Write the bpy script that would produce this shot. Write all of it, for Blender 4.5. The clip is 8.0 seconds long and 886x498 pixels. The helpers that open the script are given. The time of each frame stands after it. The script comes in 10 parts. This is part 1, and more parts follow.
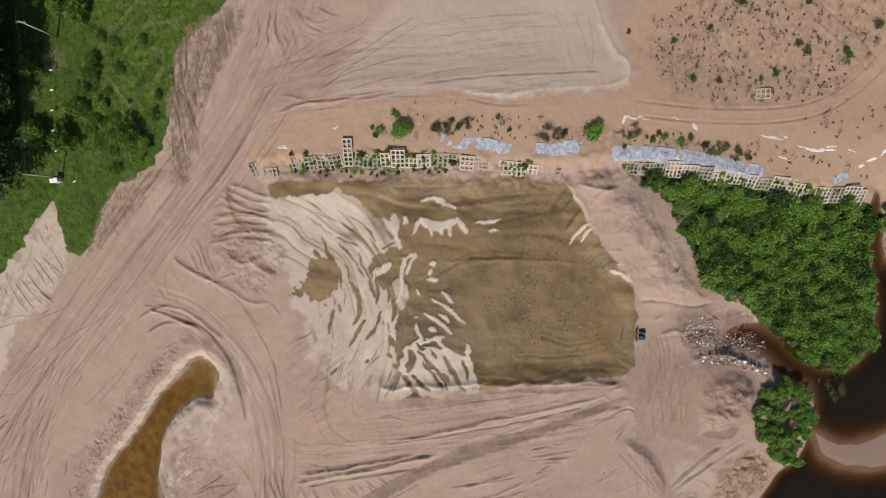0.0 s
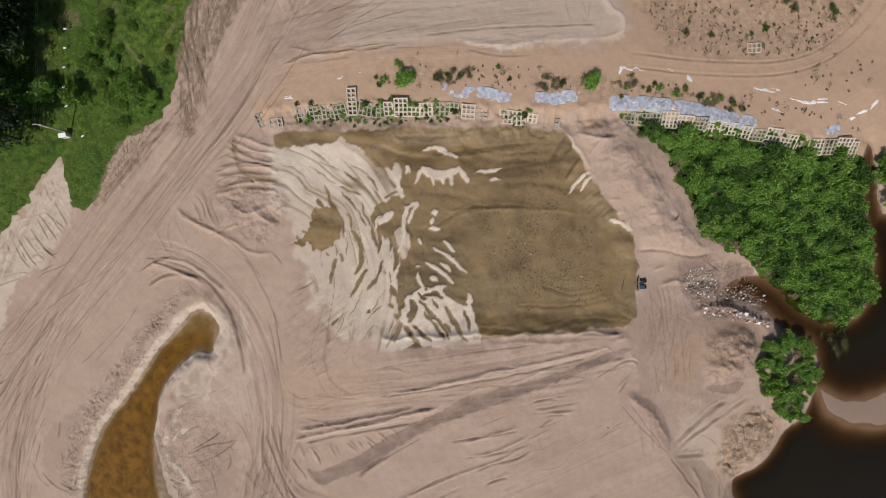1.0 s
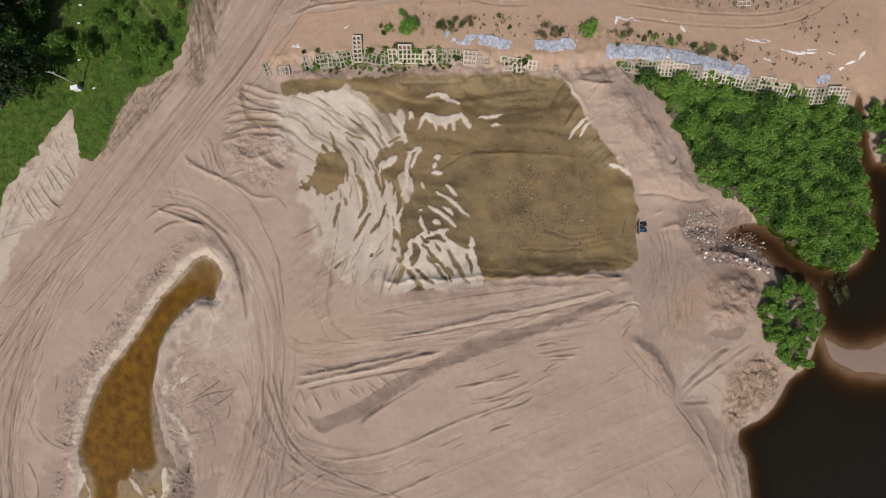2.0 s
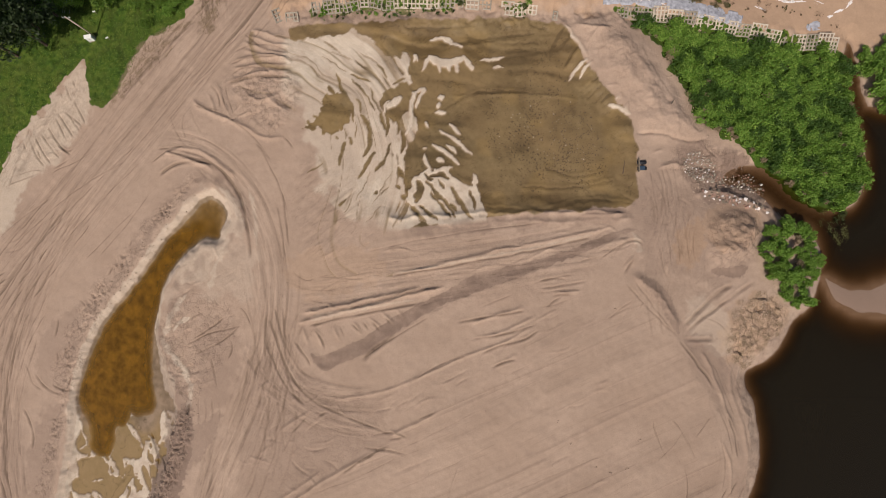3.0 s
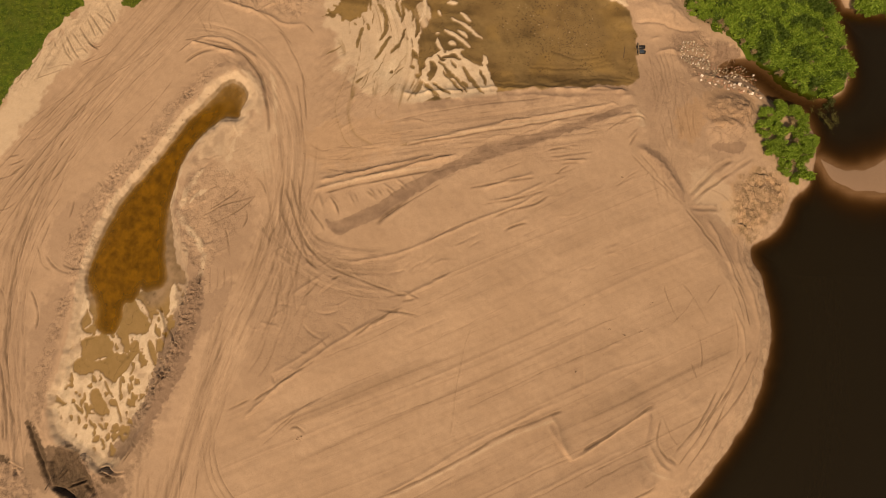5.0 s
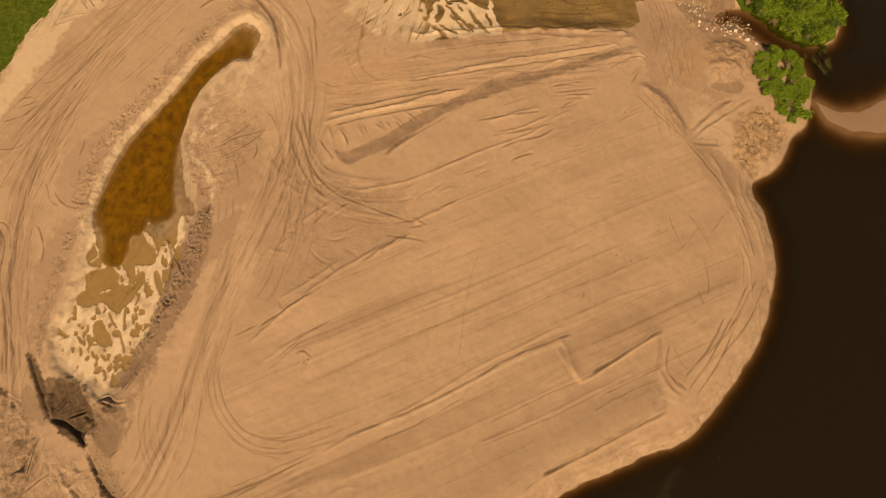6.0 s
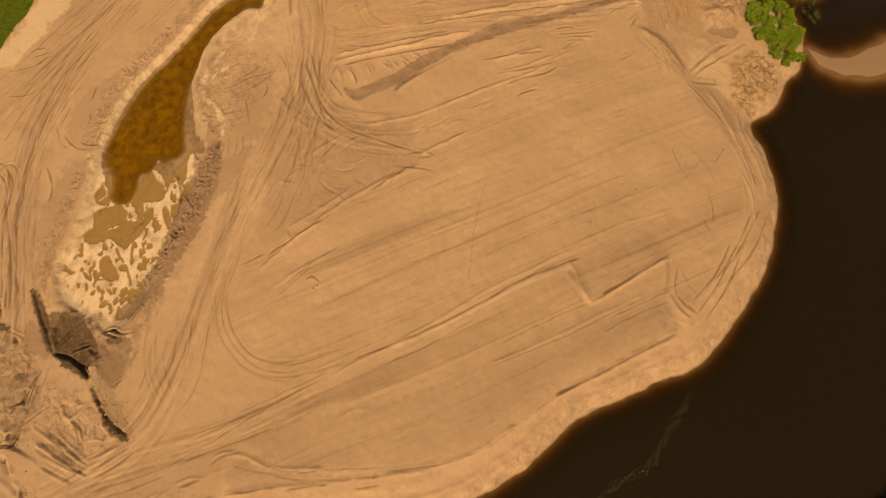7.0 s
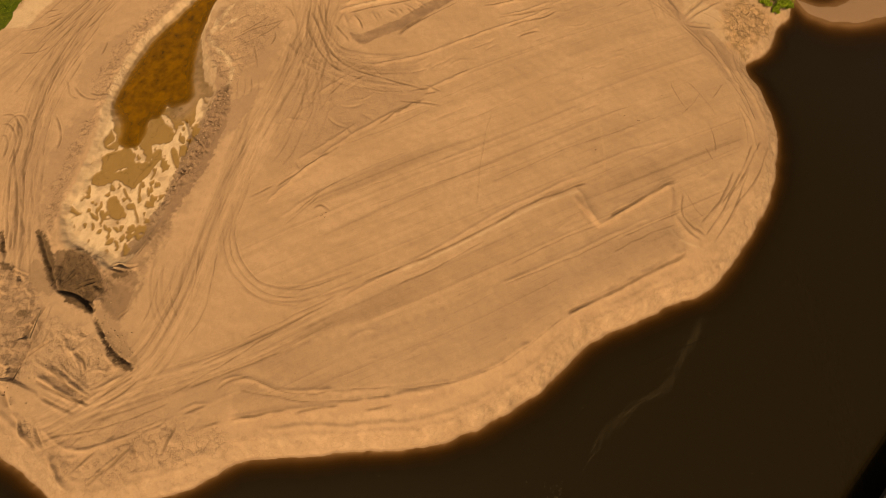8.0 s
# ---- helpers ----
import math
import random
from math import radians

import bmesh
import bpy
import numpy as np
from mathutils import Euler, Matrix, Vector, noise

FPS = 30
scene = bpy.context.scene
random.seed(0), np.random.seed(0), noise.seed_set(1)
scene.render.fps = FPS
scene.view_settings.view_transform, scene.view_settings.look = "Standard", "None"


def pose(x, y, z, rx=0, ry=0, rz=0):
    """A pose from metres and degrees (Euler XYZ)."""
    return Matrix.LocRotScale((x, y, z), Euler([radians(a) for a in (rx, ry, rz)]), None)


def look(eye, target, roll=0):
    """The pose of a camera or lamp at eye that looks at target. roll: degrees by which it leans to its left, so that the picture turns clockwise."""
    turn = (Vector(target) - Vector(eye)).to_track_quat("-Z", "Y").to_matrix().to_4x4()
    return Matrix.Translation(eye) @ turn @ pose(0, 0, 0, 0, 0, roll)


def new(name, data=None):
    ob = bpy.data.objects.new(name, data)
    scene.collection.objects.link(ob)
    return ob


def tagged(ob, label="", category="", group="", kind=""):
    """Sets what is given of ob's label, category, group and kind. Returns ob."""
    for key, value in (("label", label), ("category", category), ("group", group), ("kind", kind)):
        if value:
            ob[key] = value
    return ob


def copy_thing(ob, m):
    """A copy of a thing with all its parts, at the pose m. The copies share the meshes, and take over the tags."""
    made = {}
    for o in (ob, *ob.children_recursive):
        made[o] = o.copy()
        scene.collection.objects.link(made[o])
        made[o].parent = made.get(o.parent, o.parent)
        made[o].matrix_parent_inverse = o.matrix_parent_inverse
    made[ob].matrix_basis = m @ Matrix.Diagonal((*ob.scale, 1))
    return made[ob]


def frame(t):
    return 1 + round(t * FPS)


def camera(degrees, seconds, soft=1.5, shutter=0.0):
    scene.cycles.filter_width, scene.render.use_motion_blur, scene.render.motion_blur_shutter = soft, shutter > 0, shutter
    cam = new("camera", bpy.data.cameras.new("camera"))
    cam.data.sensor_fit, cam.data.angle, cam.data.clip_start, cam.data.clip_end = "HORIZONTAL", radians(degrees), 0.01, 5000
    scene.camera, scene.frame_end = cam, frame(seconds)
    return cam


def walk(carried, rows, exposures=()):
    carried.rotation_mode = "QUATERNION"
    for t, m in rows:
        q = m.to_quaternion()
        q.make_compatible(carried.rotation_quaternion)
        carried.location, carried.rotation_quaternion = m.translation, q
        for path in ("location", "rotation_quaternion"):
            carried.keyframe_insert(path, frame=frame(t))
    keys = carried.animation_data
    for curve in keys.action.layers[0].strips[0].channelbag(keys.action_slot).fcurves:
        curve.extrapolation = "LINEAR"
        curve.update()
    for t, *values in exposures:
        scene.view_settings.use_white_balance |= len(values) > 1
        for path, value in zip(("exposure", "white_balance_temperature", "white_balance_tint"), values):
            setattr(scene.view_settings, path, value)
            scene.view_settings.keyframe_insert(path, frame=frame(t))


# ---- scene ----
# An earthwork site of pale sand on a river bank, seen from the air. x: east, y: north, z: up.
cam = camera(95.0, 8.0, soft=0.6)
ROWS = [
    (0.0, 0.000, 0.000, 69.999, -6.095, 0.976, -0.052),
    (0.5, -0.182, -6.142, 70.904, -4.560, 0.929, 0.004),
    (1.0, -0.456, -12.835, 71.718, -3.105, 0.831, 0.010),
    (1.5, -0.761, -19.597, 72.426, -1.620, 0.756, 0.021),
    (3.0, -1.923, -42.104, 73.330, 2.664, 0.532, -0.012),
    (3.5, -2.510, -49.681, 73.269, 4.076, 0.450, -0.014),
    (4.0, -3.258, -57.680, 73.143, 5.437, 0.310, -0.032),
    (4.5, -4.124, -65.616, 72.925, 6.838, 0.121, -0.009),
    (6.0, -6.979, -90.397, 70.173, 11.097, -0.520, 0.052),
    (6.5, -8.048, -98.409, 68.779, 12.532, -0.743, -0.076),
    (7.0, -9.127, -106.553, 67.153, 14.054, -0.892, -0.500),
    (7.5, -10.122, -114.430, 65.149, 15.721, -0.949, -1.061),
    (8.0, -11.138, -122.546, 62.774, 17.425, -0.908, -1.598),
]
EXPOSURE = [(0.0, -0.08, 6150, 10), (1.5, -0.08, 6050, 9), (3.5, -0.11, 7550, 14.5), (4.0, -0.12, 9050, 17), (4.5, -0.14, 11000, 19), (6.5, -0.11, 23500, 21), (8.0, -0.15, 36000, 23)]
walk(cam, [(t, pose(x, y, z, rx, ry, rz)) for t, x, y, z, rx, ry, rz in ROWS], EXPOSURE)

# ---- light ----
SUN_UP, SUN_FROM = 47.0, (-0.29, -0.957)
world = bpy.data.worlds.new("sky")
scene.world = world
world.use_nodes = True
wn = world.node_tree.nodes
sky = wn.new("ShaderNodeTexSky")
sky.sky_type, sky.sun_disc = "NISHITA", False
sky.sun_elevation, sky.sun_rotation = radians(SUN_UP), math.atan2(SUN_FROM[0], SUN_FROM[1])
world.node_tree.links.new(sky.outputs[0], wn["Background"].inputs[0])
sky.air_density, sky.dust_density, sky.ozone_density = 0.8, 3.0, 0.6
wn["Background"].inputs[1].default_value = 0.07
sun = new("sun", bpy.data.lights.new("sun", "SUN"))
sun.data.energy, sun.data.angle, sun.data.color = 3.6, radians(0.6), (1.0, 0.95, 0.88)
sun_c = math.cos(radians(SUN_UP))
sun.matrix_world = look((SUN_FROM[0] * sun_c * 200, SUN_FROM[1] * sun_c * 200, math.sin(radians(SUN_UP)) * 200), (0, 0, 0))

# ---- numbers of the place ----
RIVER = -6.0


def lie(x, y):
    """Height of the graded land, without its detail: a low back between the field and the river."""
    d = -0.0013058 * x * x - 0.00019587 * (y + 58.333) ** 2
    low = -9.0 + 3.8 * np.maximum(1 / (1 + np.exp(-(x - 25) / 6)), 1 / (1 + np.exp((y + 114) / 5)))
    return low + 1.1667 * np.logaddexp(0.0, (d - low) / 1.1667)


# ---- materials ----
def mat(name, rough=0.9):
    m = bpy.data.materials.new(name)
    m.use_nodes = True
    b = m.node_tree.nodes["Principled BSDF"]
    b.inputs["Roughness"].default_value = rough
    b.inputs["Specular IOR Level"].default_value = 0.25
    return m, m.node_tree, b


def add(tree, kind, **values):
    n = tree.nodes.new(kind)
    for k, v in values.items():
        n.inputs[k].default_value = v
    return n


def noise_node(tree, scale, detail=4.0, rough=0.6, stretch=None):
    co = tree.nodes.new("ShaderNodeTexCoord")
    n = add(tree, "ShaderNodeTexNoise", Scale=scale, Detail=detail, Roughness=rough)
    if stretch == "flow":
        fl = tree.nodes.new("ShaderNodeCombineXYZ")
        tree.links.new(attr(tree, "across"), fl.inputs[0])
        tree.links.new(attr(tree, "along"), fl.inputs[1])
        tree.links.new(fl.outputs[0], n.inputs["Vector"])
    elif stretch:
        mp = tree.nodes.new("ShaderNodeMapping")
        mp.inputs["Scale"].default_value = stretch
        tree.links.new(co.outputs["Object"], mp.inputs["Vector"])
        tree.links.new(mp.outputs[0], n.inputs["Vector"])
    else:
        tree.links.new(co.outputs["Object"], n.inputs["Vector"])
    return n.outputs[0]


def ramp(tree, fac, stops):
    r = tree.nodes.new("ShaderNodeValToRGB")
    e = r.color_ramp.elements
    while len(e) < len(stops):
        e.new(0.5)
    for el, (p, c) in zip(e, stops):
        el.position, el.color = p, (*c, 1)
    tree.links.new(fac, r.inputs[0])
    return r.outputs[0]


def blend(tree, fac, a, b, kind="MIX"):
    m = tree.nodes.new("ShaderNodeMix")
    m.data_type, m.blend_type = "RGBA", kind
    for sock, v in ((m.inputs[0], fac), (m.inputs[6], a), (m.inputs[7], b)):
        if isinstance(v, (int, float)):
            sock.default_value = v
        elif isinstance(v, tuple):
            sock.default_value = (*v, 1)
        else:
            tree.links.new(v, sock)
    return m.outputs[2]


def calc(tree, op, a, b=0.0, c=0.0, clamp=False):
    m = tree.nodes.new("ShaderNodeMath")
    m.operation, m.use_clamp = op, clamp
    for i, v in enumerate((a, b, c)):
        if isinstance(v, (int, float)):
            m.inputs[i].default_value = v
        else:
            tree.links.new(v, m.inputs[i])
    return m.outputs[0]


def bump(tree, b, height, strength, dist):
    n = add(tree, "ShaderNodeBump", Strength=strength, Distance=dist)
    tree.links.new(height, n.inputs["Height"])
    tree.links.new(n.outputs[0], b.inputs["Normal"])


def attr(tree, name):
    a = tree.nodes.new("ShaderNodeAttribute")
    a.attribute_name = name
    return a.outputs["Fac"]


def plain(name, colour, rough=0.8, metal=0.0, vary=0.25, scale=6.0, spec=0.3):
    """A surface of one colour with grain, stains and a little relief."""
    m, t, b = mat(name, rough)
    b.inputs["Metallic"].default_value = metal
    b.inputs["Specular IOR Level"].default_value = spec
    dark = tuple(c * (1 - vary) for c in colour)
    lite = tuple(min(1, c * (1 + vary * 0.6)) for c in colour)
    n = noise_node(t, scale, 6)
    info = t.nodes.new("ShaderNodeObjectInfo")
    c = ramp(t, n, [(0.3, dark), (0.7, lite)])
    v = calc(t, "MULTIPLY_ADD", info.outputs["Random"], 0.3, 0.85)
    hs = t.nodes.new("ShaderNodeHueSaturation")
    t.links.new(c, hs.inputs["Color"])
    t.links.new(v, hs.inputs["Value"])
    t.links.new(hs.outputs[0], b.inputs["Base Color"])
    bump(t, b, n, 0.3, 0.02)
    return m


def leafy(name, dark, mid, lite, scale=1.2):
    """Leaves: colour varies from clump to clump and from leaf to leaf."""
    m, t, b = mat(name, 0.6)
    geo = t.nodes.new("ShaderNodeNewGeometry")
    n = noise_node(t, scale, 3)
    f = calc(t, "ADD", calc(t, "MULTIPLY", geo.outputs["Random Per Island"], 0.5), calc(t, "MULTIPLY", n, 0.6), clamp=True)
    t.links.new(ramp(t, f, [(0.2, dark), (0.5, mid), (0.85, lite)]), b.inputs["Base Color"])
    b.inputs["Specular IOR Level"].default_value = 0.3
    tr = add(t, "ShaderNodeBsdfTranslucent")
    tr.inputs[0].default_value = (*[c * 1.2 for c in mid], 1)
    mx = add(t, "ShaderNodeMixShader", Fac=0.3)
    t.links.new(b.outputs[0], mx.inputs[1])
    t.links.new(tr.outputs[0], mx.inputs[2])
    t.links.new(mx.outputs[0], t.nodes["Material Output"].inputs[0])
    return m


# ---- the ground: one graded sheet ----
def axis(*stops):
    """Grid lines: (from, to, step) for each stretch, and ever wider steps out to the horizon on both sides."""
    core = np.unique(np.round(np.concatenate([np.arange(lo, hi, step) for lo, hi, step in stops] + [[stops[-1][1]]]), 4))
    out = 0.25 * np.cumsum(1.35 ** np.arange(1, 27))
    return np.concatenate([core[0] - out[::-1], core, core[-1] + out])


AX_X = axis((-110.0, -96.0, 0.35), (-96.0, 80.0, 0.2), (80.0, 96.0, 0.3))
AX_Y = axis((-148.0, -140.0, 0.35), (-140.0, 38.0, 0.2), (38.0, 46.0, 0.35))
GX, GY = np.meshgrid(AX_X, AX_Y)
rng = np.random.default_rng(7)


def lattice(x, y, size, seed):
    """Smooth value noise in -1..1 with cells of that size."""
    g = np.random.default_rng(seed).uniform(-1, 1, (257, 257))
    u, v = x / size + 1000.0, y / size + 1000.0
    iu, iv = np.floor(u).astype(int), np.floor(v).astype(int)
    fu, fv = u - iu, v - iv
    fu, fv = fu * fu * (3 - 2 * fu), fv * fv * (3 - 2 * fv)
    a, b, c, d = g[iv % 257, iu % 257], g[iv % 257, (iu + 1) % 257], g[(iv + 1) % 257, iu % 257], g[(iv + 1) % 257, (iu + 1) % 257]
    return (a * (1 - fu) + b * fu) * (1 - fv) + (c * (1 - fu) + d * fu) * fv


def fractal(x, y, size, seed, octaves=4, gain=0.5):
    out, amp = 0.0, 1.0
    for k in range(octaves):
        out = out + amp * lattice(x, y, size, seed + k)
        size, amp = size / 2, amp * gain
    return out


def ease(lo, hi, v):
    t = np.clip((v - lo) / (hi - lo), 0, 1)
    return t * t * (3 - 2 * t)


def rounded(pts, closed, n=2):
    """Corner cutting, so that drawn lines curve."""
    p = np.array(pts, float)
    for _ in range(n):
        q = np.roll(p, -1, 0)
        a, b = p * 0.75 + q * 0.25, p * 0.25 + q * 0.75
        if closed:
            p = np.stack([a, b], 1).reshape(-1, 2)
        else:
            p = np.concatenate([p[:1], np.stack([a[:-1], b[:-1]], 1).reshape(-1, 2)[1:-1], p[-1:]])
    return p


def window(p, reach):
    ix = np.searchsorted(AX_X, (p[:, 0].min() - reach, p[:, 0].max() + reach))
    iy = np.searchsorted(AX_Y, (p[:, 1].min() - reach, p[:, 1].max() + reach))
    return np.s_[iy[0]:iy[1], ix[0]:ix[1]]


def from_line(pts, reach, x=None, y=None, smooth=2):
    """For the grid near a line: the window, the distance (left of the line: plus), and the way along it."""
    p = rounded(pts, False, smooth) if smooth else np.array(pts, float)
    w = None
    if x is None:
        w = window(p, reach)
        x, y = GX[w], GY[w]
    best, side, along, run = np.full(x.shape, 1e9), np.ones(x.shape), np.zeros(x.shape), 0.0
    for a, b in zip(p[:-1], p[1:]):
        e = b - a
        length = math.hypot(*e)
        if length < 1e-6:
            continue
        ux, uy = x - a[0], y - a[1]
        s = np.clip((ux * e[0] + uy * e[1]) / length, 0, length)
        d = np.hypot(ux - s * e[0] / length, uy - s * e[1] / length)
        m = d < best
        best[m], along[m] = d[m], (run + s)[m]
        side[m] = np.where(e[0] * uy - e[1] * ux >= 0, 1.0, -1.0)[m]
        run += length
    return w, best * side, along, run


def from_shape(pts, reach, x=None, y=None, smooth=2):
    """For the grid near a closed outline: the window and the distance, plus inside."""
    p = rounded(pts, True, smooth) if smooth else np.array(pts, float)
    w = None
    if x is None:
        w = window(p, reach)
        x, y = GX[w], GY[w]
    best, odd = np.full(x.shape, 1e9), np.zeros(x.shape, bool)
    for a, b in zip(p, np.roll(p, -1, 0)):
        e = b - a
        l2 = e @ e
        if l2 < 1e-9:
            continue
        ux, uy = x - a[0], y - a[1]
        s = np.clip((ux * e[0] + uy * e[1]) / l2, 0, 1)
        best = np.minimum(best, (ux - s * e[0]) ** 2 + (uy - s * e[1]) ** 2)
        if abs(e[1]) > 1e-9:
            odd ^= ((a[1] > y) != (b[1] > y)) & (x < e[0] * (y - a[1]) / e[1] + a[0])
    return w, np.where(odd, 1, -1) * np.sqrt(best)


def strokes(x, y, *lines):
    """Distance to the nearest of some drawn strokes, plus inside; each is (half its width, its way) and runs out at both ends."""
    out = np.full(x.shape, -50.0)
    for half, pts in lines:
        _, d, s, run = from_line(pts, 0, x, y, smooth=2 if len(pts) > 2 else 0)
        out = np.maximum(out, half * (0.45 + 0.55 * np.sin(math.pi * np.clip(s / run, 0, 1)) ** 0.6) - np.abs(d))
    return out


# outlines, in metres
SHORE = ([(55.6, -26.0), (53.4, -26.3), (51.9, -25.2), (52.7, -23.3), (55.2, -22.5), (59.3, -22.1), (63.7, -24.6), (68.4, -29.0), (71.9, -31.0), (77.3, -30.9), (80.1, -25.8), (80.3, -19.5), (78.8, -13.2), (77.3, -7.9), (77.3, -3.8), (77.2, 2.4), (78.0, 2.8), (79.5, -3.8), (79.7, -7.9), (81.5, -12.2)]
         + [(140.0, -10.0), (400.0, -10.0), (400.0, -700.0), (-400.0, -700.0), (-400.0, -175.0), (-130.0, -130.0)]
         + [(-83.1, -129.1), (-77.0, -132.7), (-73.1, -134.8), (-69.6, -137.0), (-67.8, -139.3), (-65.1, -140.5), (-58.7, -140.0), (-50.9, -138.4), (-47.0, -137.2), (-43.0, -135.3), (-40.7, -133.6), (-32.2, -133.9), (-24.5, -133.2), (-14.2, -133.1), (-9.8, -132.3), (-4.4, -130.6), (2.0, -127.5), (6.3, -125.1), (10.5, -121.3), (15.2, -117.3), (21.2, -115.6), (29.7, -112.0), (36.0, -110.2), (38.9, -108.2), (42.3, -104.7), (47.4, -99.0), (52.9, -91.7)]
         + [(56.8, -82.1), (57.8, -75.9), (57.0, -68.5), (55.0, -63.2), (55.9, -61.4), (60.2, -59.4), (63.2, -55.6), (64.6, -51.8), (68.6, -50.1)]
         + [(71.2, -41.0), (70.1, -36.4), (68.3, -33.7), (64.2, -32.8), (61.9, -30.8), (59.2, -28.0), (57.3, -26.1)])
SANDBAR = [(70.6, -43.4), (73.0, -45.0), (75.4, -46.0), (79.0, -45.8), (84.0, -43.8), (92.0, -40.2), (96.0, -44.0), (92.0, -49.8), (84.0, -51.4), (79.5, -51.6), (75.8, -50.6), (72.6, -48.2)]
BASIN = [(-31.6, 4.6), (-23.4, 4.2), (-9.4, 4.5), (6.2, 5.0), (15.0, 4.5), (20.4, 4.1), (23.0, -1.6), (25.1, -5.0), (29.9, -10.5), (32.4, -14.1), (33.6, -19.8), (33.7, -28.1), (33.1, -31.1), (26.0, -31.3), (12.6, -32.2), (5.3, -32.6), (-3.7, -34.5), (-10.9, -34.9), (-20.2, -33.4), (-28.4, -24.1), (-32.4, -16.9), (-33.1, -7.6), (-32.1, -3.6), (-32.7, 2.5)]
POND = ([(-47.8, -27.8), (-45.4, -28.7), (-42.7, -32.1), (-44.6, -34.8), (-44.9, -37.3), (-47.5, -36.6), (-49.8, -37.6), (-54.2, -41.8), (-56.4, -45.1), (-57.7, -51.7), (-57.6, -56.6)]
        + [(-55.2, -61.5), (-53.2, -67.2), (-53.7, -73.5), (-56.3, -82.5), (-59.7, -93.9), (-63.1, -100.1), (-65.9, -103.1), (-70.2, -100.6), (-75.0, -98.1), (-78.2, -96.1), (-79.0, -92.3), (-76.9, -84.3), (-75.6, -78.0), (-75.6, -72.7), (-75.5, -67.0), (-74.0, -61.4), (-72.0, -56.4), (-69.1, -51.4)]
        + [(-63.3, -45.3), (-58.7, -39.2), (-55.3, -34.8), (-51.9, -31.5)])
GRASS = [(-118.0, -74.0), (-108.6, -56.0), (-104.4, -46.6), (-101.6, -39.0), (-97.8, -28.2), (-94.4, -21.6), (-90.0, -12.8), (-84.5, -7.2), (-79.1, -1.1), (-76.5, 1.8), (-75.3, -1.6), (-74.7, -8.2), (-70.7, -9.5), (-65.7, -3.8), (-63.8, 3.7), (-55.8, 5.5), (-52.6, 9.7), (-49.8, 16.6), (-49.6, 23.5), (-46.9, 28.7), (-41.8, 32.0), (-39.2, 35.0), (-37.5, 40.0), (-33.3, 43.4), (-48.6, 51.1), (-98.1, 54.1), (-150.0, 60.0), (-160.0, -74.0)]
THICKET = [(30.2, 6.2), (40.0, 4.9), (55.9, 1.9), (66.6, 0.7), (77.2, 0.2), (76.6, -7.8), (77.4, -13.1), (79.2, -19.2), (78.8, -25.1), (76.1, -30.1), (70.9, -30.3), (67.2, -28.1), (62.4, -23.6), (57.1, -20.1), (55.2, -17.1), (50.8, -16.5), (45.7, -13.8), (43.6, -8.1), (40.4, -3.1), (37.9, 1.4)]
EDGE = [(-37.3, 5.9), (-27.4, 6.4), (-17.3, 6.7), (-7.4, 6.5), (2.3, 6.2), (12.0, 5.8), (19.8, 5.6), (25.7, 6.6), (29.7, 6.4), (39.9, 5.5), (55.9, 2.6), (66.6, 1.4), (74.9, 0.6), (80.0, -0.2)]

H = lie(np.clip(GX, -150, 150), np.clip(GY, -260, 120))
H = H + 0.12 * fractal(GX, GY, 14.0, 11) + 0.035 * fractal(GX, GY, 1.4, 21)
MASK = {k: np.zeros(GX.shape, np.float32) for k in ("wet", "pale", "damp_shade", "grass", "dry", "tone", "across", "along", "worn", "ochre", "peat_shade", "rough")}


def paint(w, key, value):
    MASK[key][w] = np.maximum(MASK[key][w], value)


def wipe(w, key, value):
    MASK[key][w] = MASK[key][w] * (1 - value)


def taper(along, run, t=2.0):
    return ease(0, t, along) * ease(0, t, run - along)


def ridge(pts, half, high, seed, lumps=0.35, wave=0.6, smooth=2):
    """A heap or windrow along a line; below zero, a furrow."""
    half = 0.8 * half
    w, d, s, run = from_line(pts, half * 4 + 1, smooth=smooth)
    x, y = GX[w], GY[w]
    d = d + wave * half * lattice(s, d * 0 + seed, 3.0, seed) + 0.25 * half * lattice(x, y, 0.7, seed + 3)
    H[w] += 0.75 * high * (1 + lumps * lattice(x, y, 1.1, seed + 5)) * (0.45 * np.exp(-(d / half) ** 2) + 0.75 * np.exp(-np.abs(d) / (0.6 * half))) * taper(s, run)


def scarp(pts, drop, wide, fade, seed, smooth=2):
    """A step down to the right of a line, which runs out with distance."""
    w, d, s, run = from_line(pts, fade * 2.6, smooth=smooth)
    x, y = GX[w], GY[w]
    d = d + 0.3 * wide * fractal(x, y, 3.2, seed, 3)
    H[w] -= drop * np.clip(0.5 - d / wide, 0, 1) * np.exp(-np.clip(-d, 0, None) / fade) * taper(s, run, 4.0)


